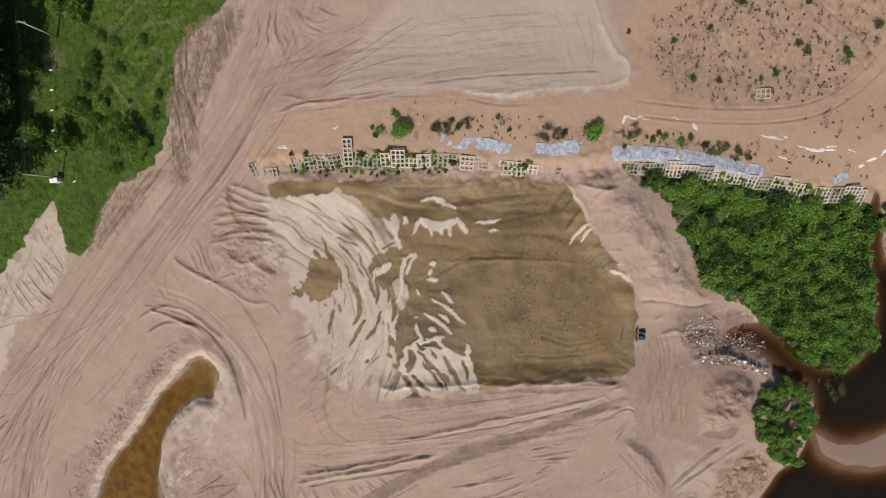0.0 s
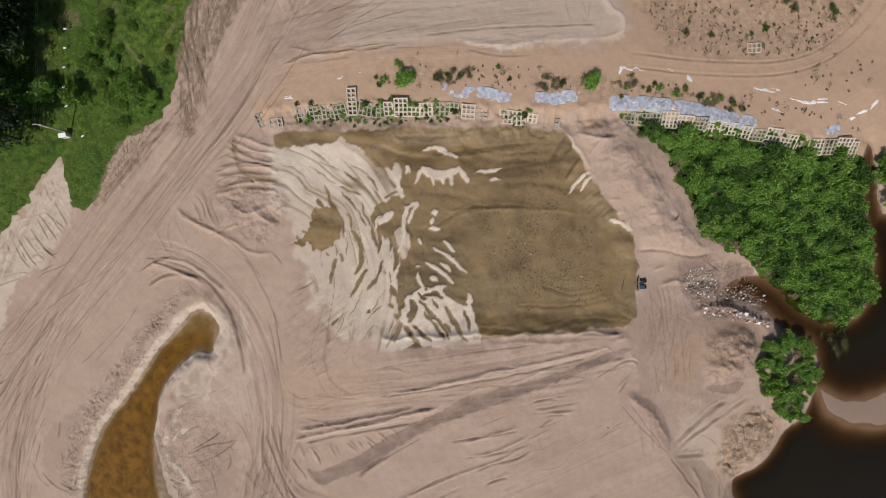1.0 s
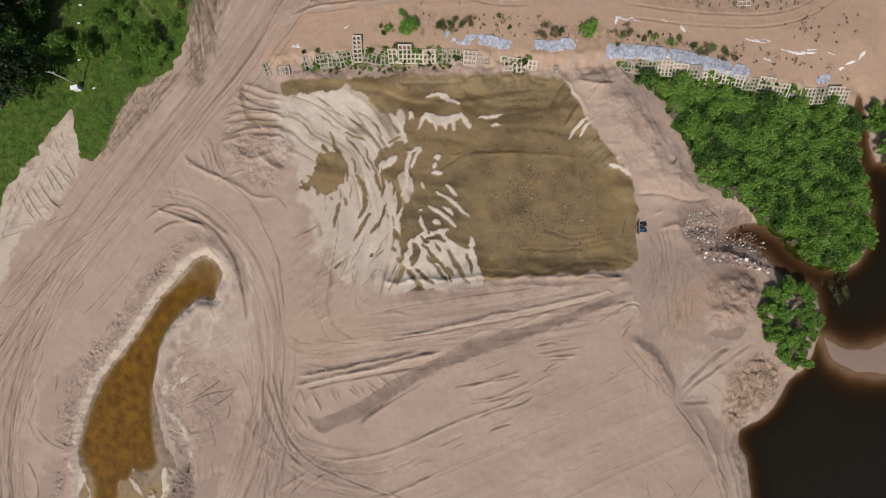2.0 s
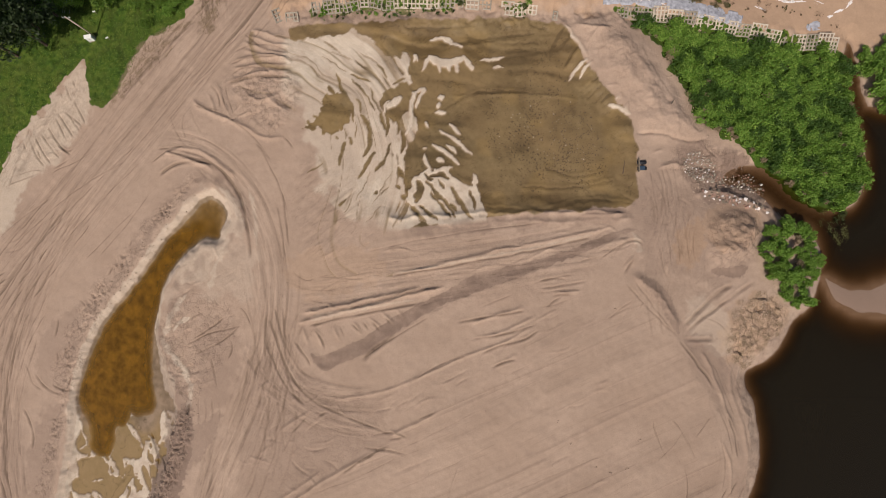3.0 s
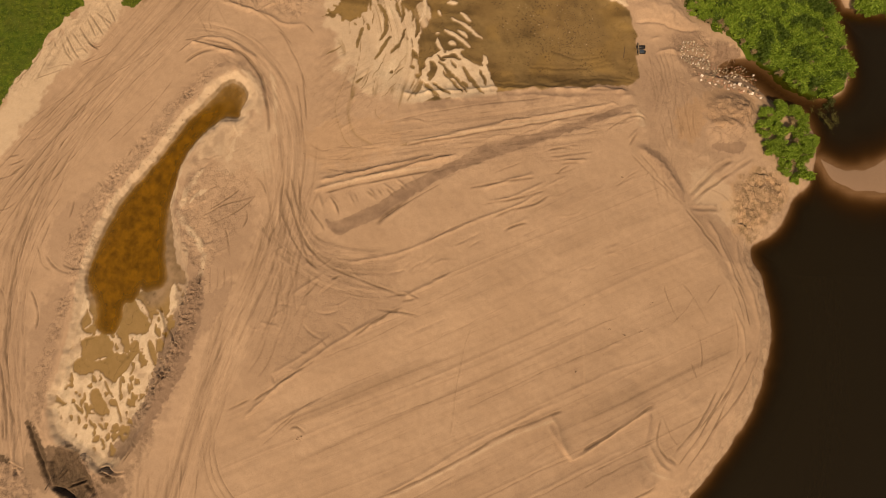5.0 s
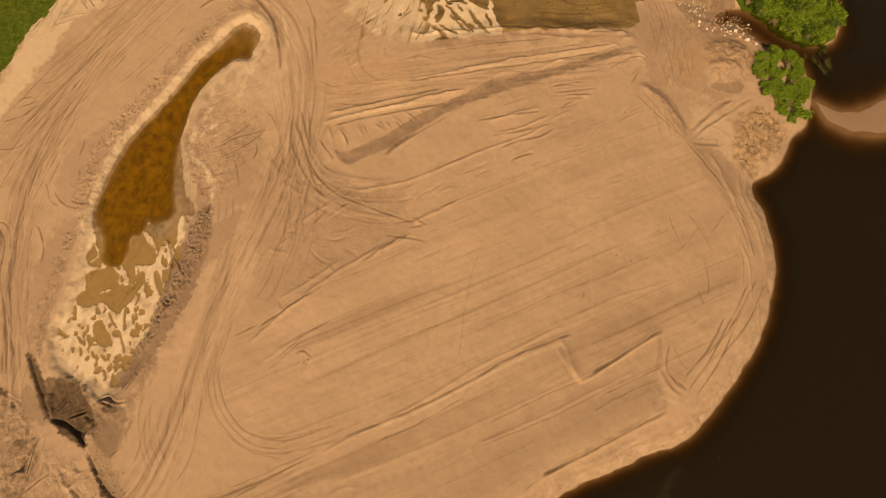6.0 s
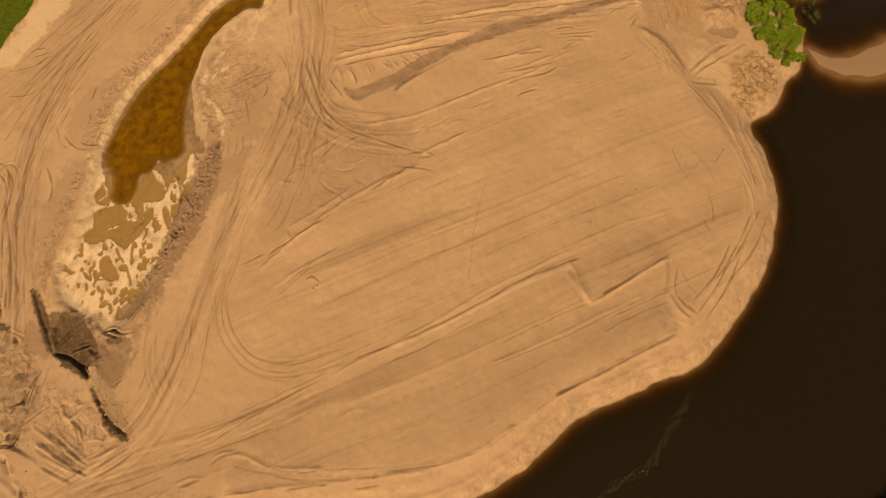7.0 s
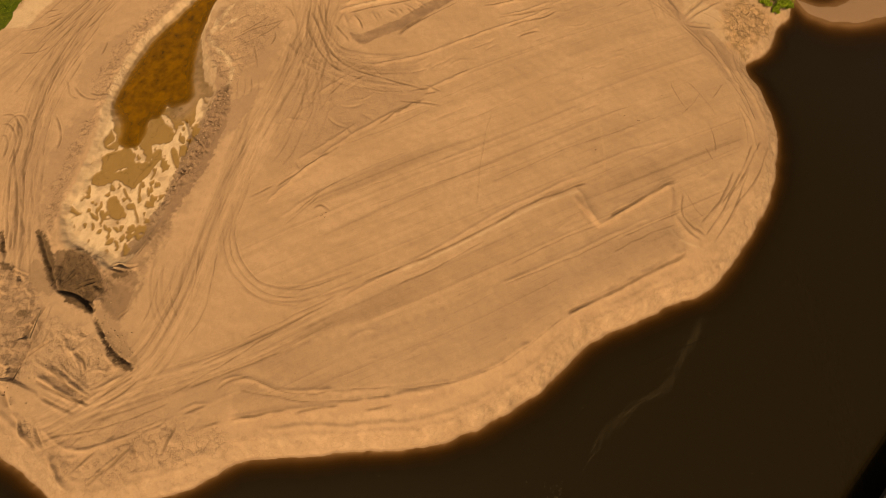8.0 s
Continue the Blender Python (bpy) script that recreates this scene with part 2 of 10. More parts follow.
def lanes(pts, half, deep, seed, across=0.55, along=22.0, damp_shade=0.0, tone=0.4):
    """A worn way: fine ruts and streaks that follow the line."""
    w, d, s, run = from_line(pts, half + 2, smooth=3)
    d2 = d + 0.6 * lattice(s, d * 0, 12.0, seed + 9)
    f = (lattice(d2, s * across / along, across, seed) + 0.7 * lattice(d2, s * across / (along * 0.5), across * 0.5, seed + 1) + 0.5 * lattice(d2, s * across / along * 0.5, across * 2.6, seed + 2))
    k = ease(half, half * 0.6, np.abs(d)) * taper(s, run, 6.0)
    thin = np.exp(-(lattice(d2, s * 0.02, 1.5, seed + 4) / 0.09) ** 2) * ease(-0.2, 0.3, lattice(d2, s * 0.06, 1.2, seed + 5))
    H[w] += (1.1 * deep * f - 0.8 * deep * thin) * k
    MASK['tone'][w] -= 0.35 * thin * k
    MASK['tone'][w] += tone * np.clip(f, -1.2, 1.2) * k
    grain(w, d2 * 0.42, s / along, 0.7 * k)
    if damp_shade:
        paint(w, "damp_shade", np.clip(damp_shade * k * ease(0.1, 0.9, -f), 0, 1))


def pair(pts, gauge, deep, seed):
    """The two ruts of one vehicle."""
    w, d, s, run = from_line(pts, gauge + 1.5, smooth=3)
    e = np.abs(np.abs(d) - gauge / 2)
    k = taper(s, run) * (1 + 0.5 * lattice(s, d * 0, 2.0, seed))
    H[w] += (0.4 * deep * np.exp(-((e - 0.36) / 0.18) ** 2) - 0.7 * deep * np.exp(-(e / 0.22) ** 2)) * k
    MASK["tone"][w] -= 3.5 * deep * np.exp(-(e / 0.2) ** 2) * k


def tracks(pts, count, spread, seed, deep=0.05):
    """Single passes of vehicles beside a way: each keeps its own line for a stretch."""
    g = np.random.default_rng(seed)
    p = rounded(pts, False, 2)
    for k in range(count):
        a = g.uniform(0, 0.7)
        i = np.unique(np.linspace(a, min(1.0, a + g.uniform(0.2, 0.5)), 9) * (len(p) - 1)).astype(int)
        i = np.unique(i)
        q = p[i]
        t = np.gradient(q, axis=0) if len(q) > 2 else None
        if t is None:
            continue
        n = np.stack([-t[:, 1], t[:, 0]], 1) / (np.hypot(*t.T)[:, None] + 1e-6)
        off = np.linspace(*(spread * g.uniform(-1, 1) + spread * g.uniform(-0.25, 0.25, 2)), len(q)) + 0.35 * g.normal(size=len(q))
        line = [tuple(v) for v in q + n * off[:, None]]
        gauge = g.uniform(1.7, 2.4)
        pair(line, gauge, deep * g.uniform(0.6, 1.5), seed + 3 * k)
        w, d, s, run = from_line(line, gauge, smooth=3)
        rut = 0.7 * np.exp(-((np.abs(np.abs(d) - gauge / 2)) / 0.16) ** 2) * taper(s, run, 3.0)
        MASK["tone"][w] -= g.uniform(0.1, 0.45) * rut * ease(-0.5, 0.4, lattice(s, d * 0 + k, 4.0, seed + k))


def scratches(pts, count, angle, seed, spread=14.0, high=0.12, long=6.0):
    """Short furrows and ridges that a blade or bucket has left."""
    g = np.random.default_rng(seed)
    p = np.array(pts)
    w, d = from_shape(pts, 2.0)
    paint(w, "rough", np.clip(4 * high - 0.35, 0, 0.4) * ease(-1, 1, d + fractal(GX[w], GY[w], 3.0, seed, 3)))
    done = 0
    for _ in range(count * 6):
        x, y = g.uniform(p.min(0), p.max(0))
        if done == count:
            break
        if from_shape(pts, 0, np.array([x]), np.array([y]))[1][0] < 0.3:
            continue
        a, l, c = radians(angle + g.normal() * spread), g.uniform(0.4, 1.0) * long, g.normal() * 0.25
        u, v = math.cos(a), math.sin(a)
        line = [(x + u * l * k / 2 - v * l * c * (1 - k * k) / 2, y + v * l * k / 2 + u * l * c * (1 - k * k) / 2) for k in (-1, 0, 1)]
        ridge(line, g.uniform(0.16, 0.26), 1.2 * high * g.uniform(0.5, 1.4) * (1 if g.uniform() < 0.65 else -1), seed + 11 * done, wave=0.3)
        done += 1


SEEDS = iter(range(5000, 9000, 7))


def furrow(pts, half, deep, tone):
    """One thin rut or blade line with a low berm, broken along its way."""
    seed = next(SEEDS)
    w, d, s, run = from_line(pts, half * 5 + 1)
    half = 0.62 * half
    d = d + 0.1 * lattice(s, d * 0, 2.2, seed)
    k = taper(s, run, 1.5) * (0.85 + 0.4 * lattice(s, d * 0, 1.7, seed + 1))
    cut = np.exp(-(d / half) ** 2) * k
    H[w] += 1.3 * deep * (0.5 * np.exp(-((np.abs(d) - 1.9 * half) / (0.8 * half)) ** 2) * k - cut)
    # tone darkens the cut like shade and lightens one berm as if sunlit
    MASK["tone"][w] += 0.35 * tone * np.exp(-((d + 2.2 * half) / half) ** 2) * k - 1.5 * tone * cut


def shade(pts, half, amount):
    """A strip of darker sand: the shade of a turned-away face, painted as damp."""
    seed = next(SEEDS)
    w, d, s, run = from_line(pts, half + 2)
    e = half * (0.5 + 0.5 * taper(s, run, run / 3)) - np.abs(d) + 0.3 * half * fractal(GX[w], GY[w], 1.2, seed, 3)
    paint(w, "damp_shade", amount * ease(-0.2, 0.25, e))


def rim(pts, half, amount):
    """A crest of dry sand, painted brighter like the sunlit side of a windrow."""
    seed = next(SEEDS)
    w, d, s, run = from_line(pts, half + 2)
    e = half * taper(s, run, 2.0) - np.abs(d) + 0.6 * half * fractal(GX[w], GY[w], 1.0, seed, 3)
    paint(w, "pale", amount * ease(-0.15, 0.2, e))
    H[w] += 0.12 * half * ease(-0.3, 0.3, e)


def lumps(pts, high, size, seed, edge=2.0):
    w, d = from_shape(pts, edge)
    x, y = GX[w], GY[w]
    f = np.abs(fractal(x, y, size, seed, 4, 0.55))
    H[w] += 0.7 * high * (0.75 - f) * ease(-edge / 2, edge, d)
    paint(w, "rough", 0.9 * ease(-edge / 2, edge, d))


def facets(pts, high, size, seed, edge=1.5):
    """Broken slabs and clods: tilted planes that meet at sharp edges."""
    w, d = from_shape(pts, edge)
    x, y = GX[w] + 0.7 * size * fractal(GX[w], GY[w], 2.2 * size, seed + 1, 3), GY[w] + 0.7 * size * fractal(GX[w], GY[w], 2.2 * size, seed + 2, 3)
    g = np.random.default_rng(seed).uniform(-1, 1, (5, 97, 97))
    ci, cj = np.floor(x / size).astype(int), np.floor(y / size).astype(int)
    near, pick = np.full(x.shape, 1e9), np.zeros(x.shape)
    for i in (-1, 0, 1):
        for j in (-1, 0, 1):
            a, b = (ci + i) % 97, (cj + j) % 97
            ux, uy = x / size - (ci + i + 0.5 + 0.45 * g[0, b, a]), y / size - (cj + j + 0.5 + 0.45 * g[1, b, a])
            r = np.hypot(ux, uy)
            v = 0.5 * g[2, b, a] + 0.8 * (g[3, b, a] * ux + g[4, b, a] * uy)
            pick, near = np.where(r < near, v, pick), np.minimum(near, r)
    H[w] += 0.75 * high * pick * ease(-edge / 2, edge, d) * ease(-0.7, 0.5, fractal(GX[w], GY[w], 4 * size, seed + 3, 2))
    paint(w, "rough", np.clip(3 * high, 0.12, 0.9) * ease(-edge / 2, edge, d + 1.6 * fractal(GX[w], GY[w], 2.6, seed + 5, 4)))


def mound(pts, high, edge, seed, rough=0.2):
    w, d = from_shape(pts, edge + 1)
    x, y = GX[w], GY[w]
    H[w] += (high + rough * fractal(x, y, 2.4, seed)) * ease(-edge * 0.3, edge, d + 0.4 * fractal(x, y, 3.0, seed + 4, 3))


def streaks(pts, angle, deep, across, along, seed, edge=3.0, tone=0.18, worn=0.7, lines=0.7):
    """Blade marks that run one way over an area."""
    w, d = from_shape(pts, edge)
    c, s = math.cos(radians(angle)), math.sin(radians(angle))
    u, v = GX[w] * c + GY[w] * s, -GX[w] * s + GY[w] * c
    v = v + 0.8 * lattice(u, v, 25.0, seed + 7)
    f = lattice(v, u * across / along, across, seed) + 0.6 * lattice(v, u * across / along, across * 0.45, seed + 1) + 0.7 * lattice(v, u * across / along * 0.6, across * 3.2, seed + 2)
    # sparse thin lines, where the blade's edge has run
    thin = np.exp(-(lattice(v, u * 0.012, 2.6, seed + 4) / 0.055) ** 2) * ease(-0.1, 0.25, lattice(v * 0.7, u * 0.06, 1.6, seed + 5))
    H[w] += (0.9 * deep * f + lines * 0.06 * thin) * ease(0, edge, d)
    MASK['tone'][w] -= lines * 0.45 * thin * ease(0, edge, d)
    MASK['tone'][w] += tone * np.clip(f, -1.5, 1.5) * ease(0, edge, d)
    grain(w, v * 0.22, u / along * 0.6, worn * ease(0, edge, d))
    return w, f * ease(0, edge, d)


def grain(w, across, along, strength):
    """Lays fine streaks that run with the line into the surface."""
    m = strength > MASK["worn"][w]
    for key, value in (("across", across), ("along", along), ("worn", strength)):
        MASK[key][w] = np.where(m, value, MASK[key][w])


def river_bed():
    w, d = from_shape(SHORE, 60.0)
    x, y = GX[w], GY[w]
    d = d + 0.22 * fractal(x, y, 2.4, 31, 3)
    bank = 0.66 * np.clip((-d + 0.3 * fractal(x, y, 2.0, 35, 4) * ease(0, 1.5, -d)) / 3.1, 0, 1) + 0.34 * ease(2.6, 9.3, -d) + (0.014 * fractal(x, y, 1.1, 38, 4, 0.7) + 0.02 * lattice(-d + 0.6 * fractal(x, y, 7.0, 36, 2), x * 0.04 + y * 0.03, 0.75, 37)) * ease(0, 1.0, -d) * ease(8, 4, -d)
    land = RIVER - 0.04 + np.maximum(H[w] - RIVER, 0.6) * (0.1 * np.clip(-d, 0, 1) + 0.9 * np.clip(bank, 0, 1.1))
    bed = RIVER - 0.04 - (2.6 - 0.5 * ease(-52, -38, y) - 1.15 * ease(-40, -33, y) * ease(77, 67, x)) * ease(-1.0, 9, d)
    H[w] = np.where(d > 0, bed, np.where(d > -9.5, land, H[w]))
    paint(w, "damp_shade", 0.75 * ease(-0.7, -0.1, d))
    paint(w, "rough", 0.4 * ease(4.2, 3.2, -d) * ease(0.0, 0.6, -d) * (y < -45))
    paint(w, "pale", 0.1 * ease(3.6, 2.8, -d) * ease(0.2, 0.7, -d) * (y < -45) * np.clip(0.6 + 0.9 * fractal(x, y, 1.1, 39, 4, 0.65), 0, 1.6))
    paint(w, "damp_shade", 0.2 * ease(6.5, 4.5, -d) * ease(0.0, 1.0, -d) * (y < -45) * ease(-0.9, 0.5, fractal(x, y, 1.6, 43, 4, 0.65)))
    lip = -d - 4.3 + 0.5 * lattice(x, y, 6.0, 44)
    H[w] += 0.22 * (y < -45) * np.exp(-(lip / 0.45) ** 2) * ease(-0.4, 0.4, lattice(x, y, 5.0, 45) + 0.2)
    w, d = from_shape(SANDBAR, 16.0)
    H[w] = np.maximum(H[w], RIVER - 2.0 + 2.07 * ease(-15.0, 2.5, d + 0.5 * fractal(GX[w], GY[w], 4.0, 41, 3)))
    paint(w, "damp_shade", 0.85 * ease(-3.0, 0.5, d))
    paint(w, "ochre", 0.5 * ease(-3.0, 0.5, d))


def terraces():
    # the yard to the north stands higher than the basin and the thicket
    w, d, s, run = from_line(EDGE, 22.0)
    x, y = GX[w], GY[w]
    up = np.where(d > 0, ease(22, 10, d), 0) * 0.9 + 0.0
    H[w] += (up * ease(-0.5, 2.6, d) + 0.35 * fractal(x, y, 2.0, 61, 3) * ease(4, 1, np.abs(d))) * taper(s, run, 5.0)
    w, d = from_shape(THICKET, 6.0)
    H[w] = np.maximum(H[w] - 0.9 * ease(-1, 3, d), np.where(d > 0.3, RIVER + 0.25, H[w] - 9))


def basin():
    w, d = from_shape(BASIN, 9.0)
    x, y = GX[w], GY[w]
    d = d + 0.35 * fractal(x, y, 2.5, 70, 3)
    west = ease(-30, -8, x)
    inside = ease(-0.5, 4.0 + 12 * (1 - west), d)
    H[w] -= 0.95 * inside
    H[w] += 0.05 * fractal(x, y, 5.0, 71, 3) * inside
    # the washed-in sand: a fan with a torn front, cut by slits that follow the flow
    u, v = x + 0.2 * fractal(x, y, 1.3, 171, 3), y + 0.2 * fractal(x, y, 1.3, 175, 3)
    front = [(-35.8, 3.5), (-29.6, 1.4), (-23.4, 0.8), (-19.4, 2.6), (-14.4, -1.1), (-9.2, -2.1), (-8.1, -6.5), (-7.4, -10.4), (-7.6, -15.5), (-9.1, -21.6), (-10.0, -27.9), (-10.9, -36.4)]
    flow = [(-34.3, 2.0), (-27.6, -0.0), (-20.5, -4.5), (-15.6, -10.5), (-12.9, -17.6), (-12.6, -25.8), (-16.1, -36.5)]
    _, f, s, _ = from_line(front, 0, x, y)
    _, e, q, _ = from_line(flow, 0, x, y, smooth=3)
    e2 = e + 0.9 * lattice(x, y, 5.0, 76)
    runs = lattice(e2, q * 0.06, 0.6, 73) + 0.7 * lattice(e2, q * 0.1, 1.1, 74) + 0.5 * lattice(e2, q * 0.05, 2.4, 79)
    fan_edge = ([(-33.5, 2.4), (-30.6, 1.3), (-26.1, 1.8), (-21.6, 2.0), (-20.1, 3.2), (-19.4, 3.1), (-18.6, 1.9), (-15.8, 1.1), (-14.3, -0.8), (-13.2, -2.4), (-10.8, -2.3)]
                + [(-9.5, -1.2), (-8.8, -2.6), (-9.2, -4.8), (-8.4, -7.0), (-8.2, -8.0), (-9.8, -7.2), (-11.3, -8.1), (-13.1, -8.7), (-14.3, -10.3), (-14.4, -11.8), (-13.1, -14.1), (-10.9, -14.9), (-9.5, -12.8), (-8.6, -12.8), (-7.0, -14.8), (-7.6, -16.9), (-8.7, -18.9), (-9.5, -20.0), (-9.8, -22.5), (-9.6, -24.6), (-9.9, -27.2), (-9.3, -29.5), (-7.9, -32.4), (-6.4, -34.5), (-16.3, -36.8), (-24.8, -39.2), (-33.5, -38.5), (-38.6, -24.6), (-39.2, -7.8)])
    _, fan = from_shape(fan_edge, 0, u, v, smooth=1)
    sand = ease(-0.15, 0.15, fan + 0.22 * fractal(x, y, 0.9, 181, 3))
    slits = strokes(
        u, v,
        (0.42, [(-22.8, -5.6), (-22.3, -7.0), (-21.5, -8.8), (-20.1, -10.8), (-19.4, -12.9), (-19.3, -14.9)]),
        (0.32, [(-20.0, -5.6), (-18.4, -6.2), (-16.3, -7.1)]),
        (0.28, [(-19.2, -3.0), (-17.9, -4.0), (-16.9, -5.0)]),
        (0.3, [(-15.0, -3.8), (-13.8, -5.0), (-13.0, -6.4)]),
        (0.3, [(-19.8, -6.6), (-18.5, -8.0), (-17.2, -9.3), (-16.4, -10.8), (-15.5, -12.8)]),
        (0.32, [(-18.8, -10.3), (-18.2, -11.3), (-17.8, -12.9)]),
        (0.45, [(-24.4, -7.8), (-23.0, -9.4)]),
        (0.3, [(-16.2, -8.3), (-15.9, -9.8), (-14.9, -11.8), (-14.1, -13.4)]),
        (0.55, [(-17.8, -13.4), (-16.8, -14.9), (-16.2, -16.9), (-16.3, -19.5), (-17.3, -21.3)]),
        (0.42, [(-14.4, -12.6), (-13.9, -14.9), (-13.1, -16.5)]),
        (0.35, [(-20.2, -17.6), (-19.7, -19.2)]),
        (0.5, [(-22.0, -23.0), (-21.5, -20.6), (-20.9, -18.8)]),
        (0.5, [(-15.2, -20.5), (-16.1, -22.1), (-17.4, -24.0), (-18.2, -25.4)]),
        (0.4, [(-13.2, -21.8), (-14.3, -23.1), (-15.3, -24.3)]),
        (0.35, [(-23.6, -33.1), (-22.3, -31.1), (-20.5, -29.4)]),
        (0.4, [(-15.3, -28.3), (-14.7, -27.9)]),
        (0.18, [(-14.3, -28.5), (-12.8, -27.0)]),
        (0.55, [(-10.2, -16.5), (-9.9, -18.7), (-10.3, -20.4)]),
        (0.42, [(-13.4, -13.4), (-12.7, -15.5), (-13.2, -17.5)]),
        (0.36, [(-11.5, -13.6), (-10.7, -15.3), (-11.0, -17.1)]),
        (0.6, [(-10.9, -23.7), (-10.1, -25.3)]),
        (0.4, [(-11.2, -26.8), (-10.8, -27.6)]),
        (0.5, [(-10.3, -28.5), (-9.5, -29.5)]),
        (0.16, [(-24.5, -1.1), (-22.0, -1.7), (-19.7, -3.0)]),
        (0.16, [(-25.6, -2.1), (-23.1, -3.5), (-20.8, -5.2)]),
        (0.18, [(-18.3, -1.6), (-15.8, -2.8), (-14.4, -4.1)]),
        (0.16, [(-15.8, 0.6), (-14.6, -0.4), (-13.4, -2.0)]),
        (0.2, [(-28.8, -25.0), (-26.1, -23.5), (-24.7, -22.2)]),
        (0.16, [(-24.6, -28.5), (-25.5, -30.9), (-25.8, -32.8)]),
        (0.16, [(-19.1, -28.4), (-20.0, -30.7), (-21.5, -33.5)]),
        (0.16, [(-16.1, -24.2), (-17.4, -27.3), (-18.8, -29.6)]),
        (0.14, [(-12.0, -24.1), (-13.7, -27.2), (-15.6, -30.2)]),
        (0.14, [(-14.1, -30.4), (-15.4, -32.5), (-16.7, -34.0)]),
        (0.2, [(-21.2, -16.0), (-20.6, -17.2), (-20.8, -18.2)]),
        (0.25, [(-22.8, -17.4), (-22.0, -18.0)]),
        (0.3, [(-12.2, -7.6), (-10.8, -7.0), (-9.8, -6.4)]),
        (0.3, [(-12.3, -18.7), (-12.9, -20.8), (-13.6, -22.0)]),
        (0.22, [(-18.9, -14.9), (-18.7, -16.5), (-19.1, -18.0)]))
    for pocket in ([(-25.5, -9.6), (-24.6, -9.0), (-23.6, -9.8), (-22.1, -8.8), (-20.3, -10.4), (-19.5, -12.5), (-19.4, -14.7), (-20.4, -15.7), (-21.2, -14.9), (-22.7, -16.8), (-24.4, -17.4), (-25.6, -16.2), (-28.6, -16.2), (-30.7, -16.7), (-28.5, -15.0), (-26.2, -13.5), (-25.1, -11.9)],
                   [(-14.7, -10.6), (-13.1, -8.9), (-10.8, -8.1), (-8.2, -8.1), (-8.2, -11.8), (-9.5, -12.8), (-10.5, -10.2), (-11.9, -10.4), (-13.1, -10.8), (-13.5, -12.6), (-14.2, -12.2)]):
        _, k = from_shape(pocket, 0, u, v, smooth=1)
        slits = np.maximum(slits, k + 0.45 * fractal(x, y, 0.9, 187, 4) + 0.3 * runs)
    # finer slits between them, where the front breaks up
    fine = ease(0.95, 1.15, -runs + 0.35 * fractal(x, y, 2.4, 86, 3)) * ease(-9, -5, f) * ease(9, 5, y)
    thin = np.exp(-(lattice(e2 + 0.25 * fractal(x, y, 1.5, 191, 3), q * 0.035, 1.5, 192) / 0.13) ** 2) * ease(0.0, 0.25, lattice(e2, q * 0.09, 1.6, 193) + 0.1) * ease(-13, -8, f) * ease(1.5, 0, f)
    sand = sand * (1 - ease(-0.03, 0.2, slits)) * (1 - 0.8 * fine) * (1 - 0.6 * thin)
    fingers = strokes(
        u, v,
        (0.35, [(-13.5, -12.8), (-13.3, -11.4), (-12.7, -10.8)]),
        (0.8, [(-12.7, -12.0), (-11.5, -11.0), (-10.6, -10.2)]),
        (0.4, [(-8.2, -3.0), (-8.0, -1.6), (-7.4, -3.0)]),
        (0.4, [(-6.3, -5.0), (-5.6, -3.0), (-5.0, -2.0)]),
        (0.9, [(-5.2, -2.2), (-3.8, -3.2), (-1.6, -3.6), (0.8, -2.8)]),
        (0.35, [(-3.4, -3.6), (-3.0, -5.2)]),
        (0.4, [(-1.9, -3.6), (-1.2, -5.0)]),
        (0.4, [(-0.2, -3.4), (0.2, -5.2)]),
        (0.5, [(1.2, -2.4), (2.0, -3.4), (3.0, -4.6)]),
        (0.4, [(-4.9, 1.0), (-2.7, 1.4), (-1.2, 0.4), (1.0, -0.4)]),
        (0.3, [(-2.7, 1.4), (-0.8, 0.8)]),
        (0.35, [(4.4, -3.1), (6.4, -3.0), (9.0, -2.4)]),
        (0.28, [(7.0, -4.4), (8.8, -4.4)]),
        (0.45, [(-8.0, -9.4), (-8.6, -11.8), (-8.5, -14.8), (-9.4, -17.3)]),
        (0.4, [(-8.2, -9.2), (-7.2, -8.8), (-5.8, -8.6), (-7.0, -10.0), (-7.6, -12.2)]),
        (0.6, [(-3.4, -10.2), (-2.6, -10.0)]),
        (0.45, [(-3.2, -11.2), (-3.6, -12.2)]),
        (0.5, [(-4.0, -13.0), (-2.2, -13.0)]),
        (0.4, [(-3.2, -16.5), (-0.7, -17.9), (0.9, -19.4), (2.7, -21.1)]),
        (0.32, [(-1.4, -15.4), (-0.4, -16.0), (0.5, -17.2)]),
        (0.45, [(-4.6, -19.2), (-2.2, -20.5), (0.5, -23.0)]),
        (0.32, [(-2.0, -19.2), (-0.9, -19.9), (-0.0, -20.9)]),
        (0.25, [(-6.6, -19.7), (-5.8, -19.9)]),
        (0.4, [(-6.0, -21.2), (-5.6, -23.0), (-4.8, -23.8)]),
        (0.4, [(-3.6, -21.8), (-2.6, -22.5)]),
        (0.35, [(24.5, -3.0), (22.9, -4.4), (21.0, -6.7)]),
        (0.3, [(25.6, -3.3), (24.0, -4.8), (23.1, -6.2)]),
        (0.4, [(20.4, 3.6), (21.9, 1.6), (23.2, 0.0), (24.5, -2.4)]),
        (0.35, [(23.2, 0.0), (24.1, -1.6)]),
        (0.3, [(28.3, -7.8), (30.2, -8.2)]),
        (0.35, [(30.7, -9.6), (29.9, -10.5)]),
        (0.4, [(32.0, -13.1), (30.7, -12.2), (28.6, -11.6)]),
        (0.35, [(32.0, -11.4), (31.4, -12.7), (32.4, -13.5)]),
        (0.3, [(-5.8, -14.8), (-5.3, -15.8)]))
